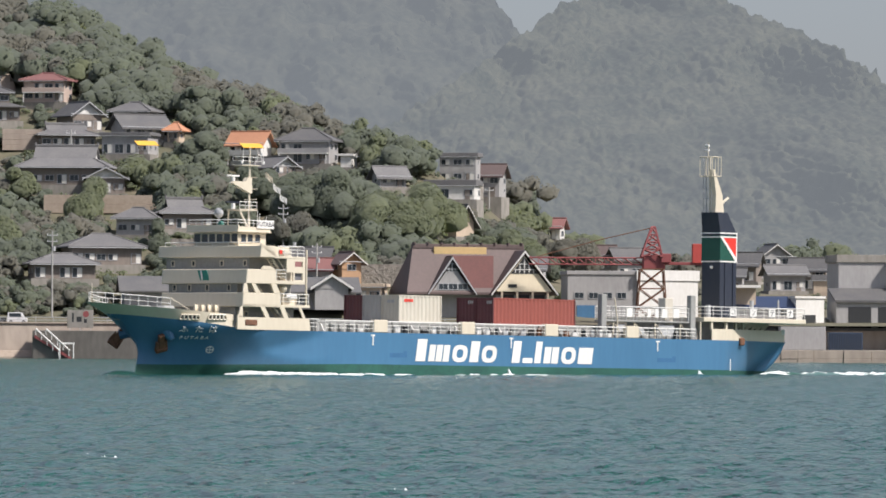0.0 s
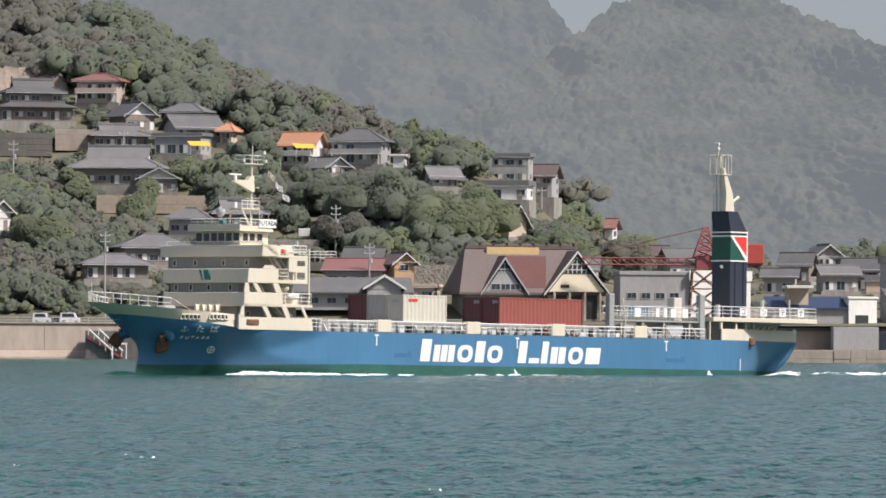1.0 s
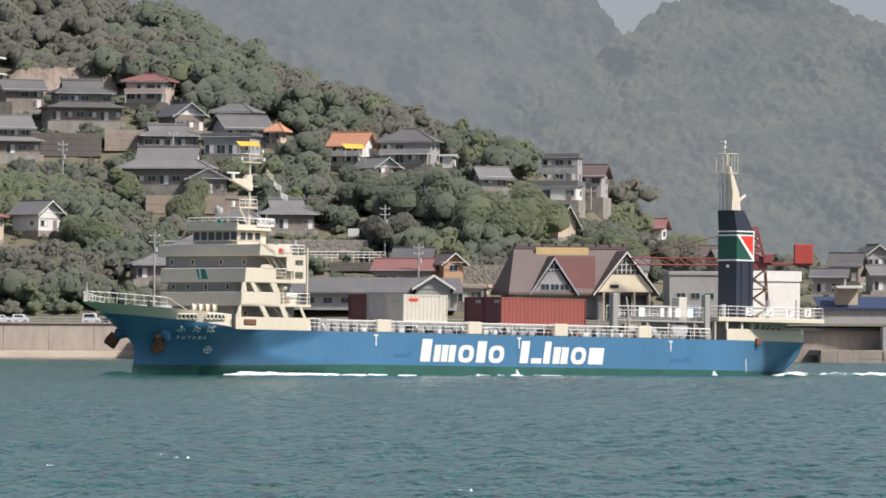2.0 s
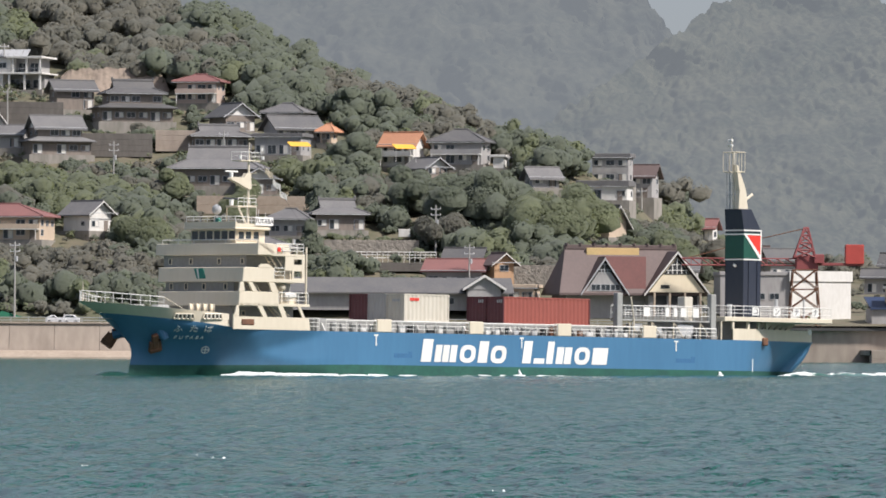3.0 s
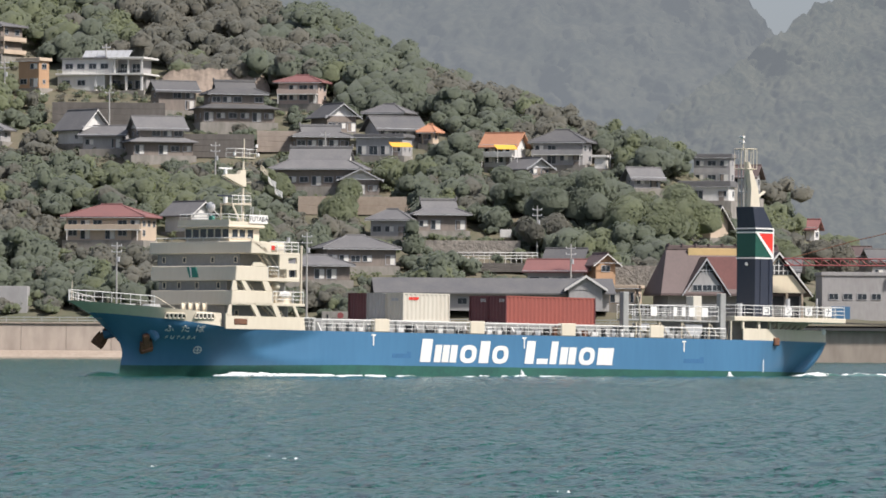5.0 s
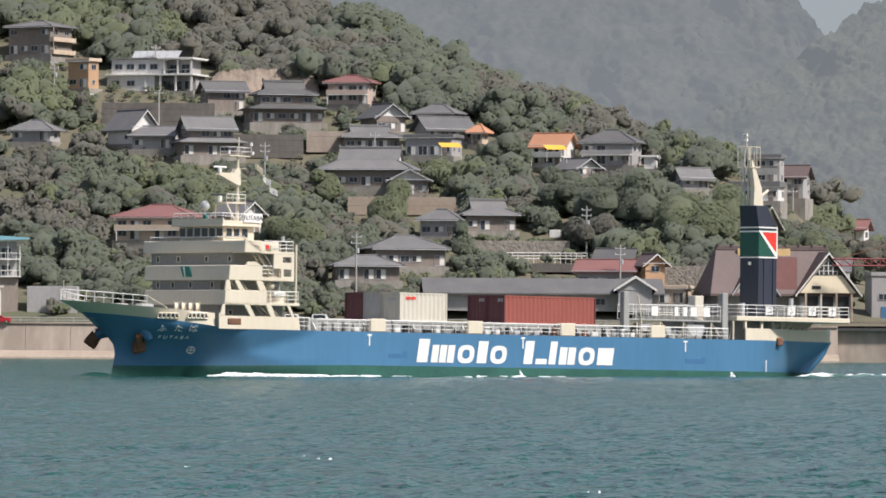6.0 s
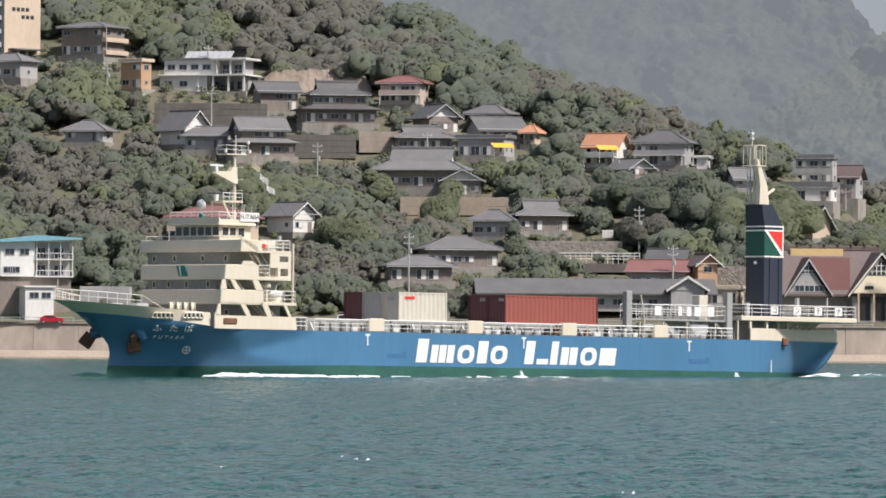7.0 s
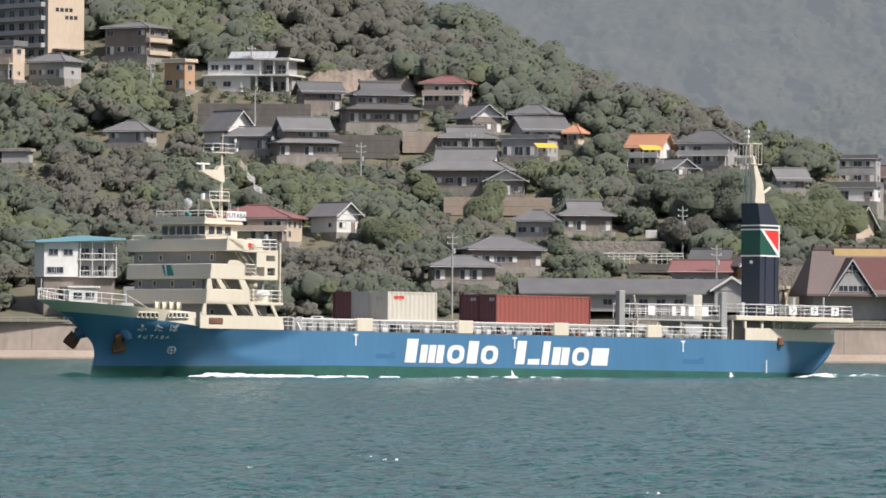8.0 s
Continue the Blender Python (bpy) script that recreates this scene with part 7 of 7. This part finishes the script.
for lab, b, d, high, radius, mat, seed, tall in (
        ("round fresh green broadleaf tree below a terrace", -22.3, 1138, 7.0, 4.6, LEAF_FRESH, 1, 1.0),
        ("bright fresh green tree beside the traditional house", -32.8, 1156, 6.0, 3.6, LEAF_FRESH, 2, 0.9),
        ("dark small pine beside the shore houses", -9.0, 1108, 6.4, 2.6, LEAF, 3, 1.2),
        ("large spreading green tree on the slope", 19.0, 1135, 11.0, 8.5, LEAF, 4, 0.75),
        ("large rounded tree above the hall", 31.5, 1122, 12.0, 8.8, LEAF_FRESH, 5, 0.85),
        ("dense green tree beside the gabled house", 50.0, 1130, 9.5, 5.6, LEAF_FRESH, 6, 0.9),
        ("dense green tree above the white houses", 9.0, 1150, 9.0, 6.0, LEAF, 7, 0.9),
        ("brownish budding tree by the shore", 13.6, 1118, 8.0, 4.0, LEAF_BROWN, 8, 1.1),
        ("tall rounded tree on the hill crest", 7.0, 1258, 12.0, 7.5, LEAF, 9, 0.9),
        ("tree with fresh leaves above the road", -36.5, 1115, 8.0, 5.0, LEAF_FRESH, 10, 0.9),
        ("green tree below the orange-roofed house", -2.0, 1180, 8.0, 5.5, LEAF, 11, 0.9),
        ("fresh green bushes above the terrace", 21.0, 1100, 4.0, 3.0, LEAF_FRESH, 12, 0.8),
        ("dark trees beside the white gabled house", 60.0, 1170, 8.0, 5.0, LEAF_BROWN, 13, 0.9)):
    tree(lab, b, d, high, radius, mat, seed, tall)


def forest():
    """The woods over the hillside, in three leaf colours."""
    rng, mixed = np.random.default_rng(21), np.random.default_rng(4)
    heaps = {0: [], 1: [], 2: []}
    cores = {0: [], 1: [], 2: []}
    made = 0
    for _ in range(14000):
        b = rng.uniform(-118, 108)
        off = float(np.interp(b, LAND[:, 0], LAND[:, 1]))
        crest = float(np.interp(b, LAND[:, 0], LAND[:, 2]))
        far = FOOT + (crest - 3.3) * off + 12
        d = rng.uniform(1072, far) if rng.random() < 0.93 else rng.uniform(far - 25, far)
        if b > 54 and rng.random() < 0.85:
            continue
        if 33 < b < 54 and d > FOOT + 15 * off and rng.random() < 0.7:
            continue
        x, y = along(b, d)
        wild = noise.noise((x / 38, y / 38, 3.0)) + 0.4 * noise.noise((x / 12, y / 12, 8.0))
        high = rng.uniform(0.7, 1.25)
        radius = (4.2 if d > 1215 else 3.3) * high * (1.15 if wild > 0 else 0.9)
        scrub = rng.random() < 0.5
        z = ground(x, y)
        top = (z + radius * 1.7 - 3.2) / d * 1000
        if not clear_of_houses(b, d, top, radius / d * 1000 * 0.8):
            radius *= 0.42
            if not clear_of_houses(b, d, (z + radius * 1.7 - 3.2) / d * 1000, 0.8):
                radius = rng.uniform(0.6, 1.0)
                if any(abs(b - hb) < half and abs(d - hd) < half * hd / 1000 for hb, half, hd, foot in HOUSES):
                    continue
        k = 2 if wild < -0.22 + 0.15 * (d > 1230) else (1 if wild > 0.3 else 0)
        if mixed.random() < 0.17:
            k = int(mixed.integers(1, 3))
        n = int(60 + 34 * radius * radius)
        pts, hearts = leaf_cloud(rng, (x, y, z + radius * 0.45), radius, rng.uniform(0.6, 0.95), min(n, 400), 0.25 + 0.03 * radius)
        heaps[k].append(pts)
        if radius > 1.0:
            cores[k].append(hearts)
        made += 1
        if made > 2000:
            break
    for _ in range(2300):
        b, d = rng.uniform(-112, 50), rng.uniform(1075, 1290)
        off = float(np.interp(b, LAND[:, 0], LAND[:, 1]))
        if d > FOOT + (float(np.interp(b, LAND[:, 0], LAND[:, 2])) - 3.3) * off:
            continue
        if any(abs(b - hb) < half and abs(d - hd) < half * hd / 1000 for hb, half, hd, foot in HOUSES):
            continue
        x, y = along(b, d)
        radius = rng.uniform(0.5, 1.15)
        heaps[rng.integers(0, 3)].append(leaf_cloud(rng, (x, y, ground(x, y) + 0.3), radius, 0.9, 46, 0.27)[0])
    for _ in range(420):
        b, d = rng.uniform(-112, -10), rng.uniform(1066, 1096)
        if any(abs(b - hb) < half + 0.6 and abs(d - hd) < half * hd / 1000 + 3 for hb, half, hd, foot in HOUSES):
            continue
        x, y = along(b, d)
        radius = rng.uniform(0.9, 2.1)
        k = int(rng.integers(0, 3))
        pts, hearts = leaf_cloud(rng, (x, y, ground(x, y) + 0.4 * radius), radius, 0.8, 120, 0.27)
        heaps[k].append(pts), cores[k].append(hearts)
    for hb, half, hd, foot in HOUSES:
        if hd < 1095 or hb > 50:
            continue
        for _ in range(int(half * 1.1)):
            b, d = hb + rng.uniform(-half, half), hd - half * hd / 1000 * 0.75 - rng.uniform(0.5, 3.0)
            x, y = along(b, d)
            radius = rng.uniform(0.55, 1.25)
            heaps[rng.integers(0, 2)].append(leaf_cloud(rng, (x, y, ground(x, y) + 0.4 * radius), radius, 0.95, 60, 0.27)[0])
    for k, (mat, lab) in enumerate(((LEAF, "dense green broadleaf woods on the hillside"), (LEAF_FRESH, "fresh green spring leaves among the woods"),
                                    (LEAF_BROWN, "brownish budding scrub and bamboo on the slope"))):
        me = leaf_mesh("woods", np.concatenate(heaps[k]), mat)
        tagged(new("woods", me), lab, "woods", kind="stuff")
        me = heart_mesh("undergrowth", np.concatenate(cores[k]), mat, rng)
        tagged(new("undergrowth", me), "dense inner foliage of the hillside woods", "woods", kind="stuff")


forest()

def motions():
    walk(SHIP, SHIP_ROWS)
    for box_thing, m in CARGO:
        walk(box_thing, [(t, placed @ m) for t, placed in SHIP_ROWS])
    for water in (SEA, CAPS):
        walk(water, [(0, pose(0, 0, 0)), (8, pose(-3.2, -2.0, 0))])


motions()
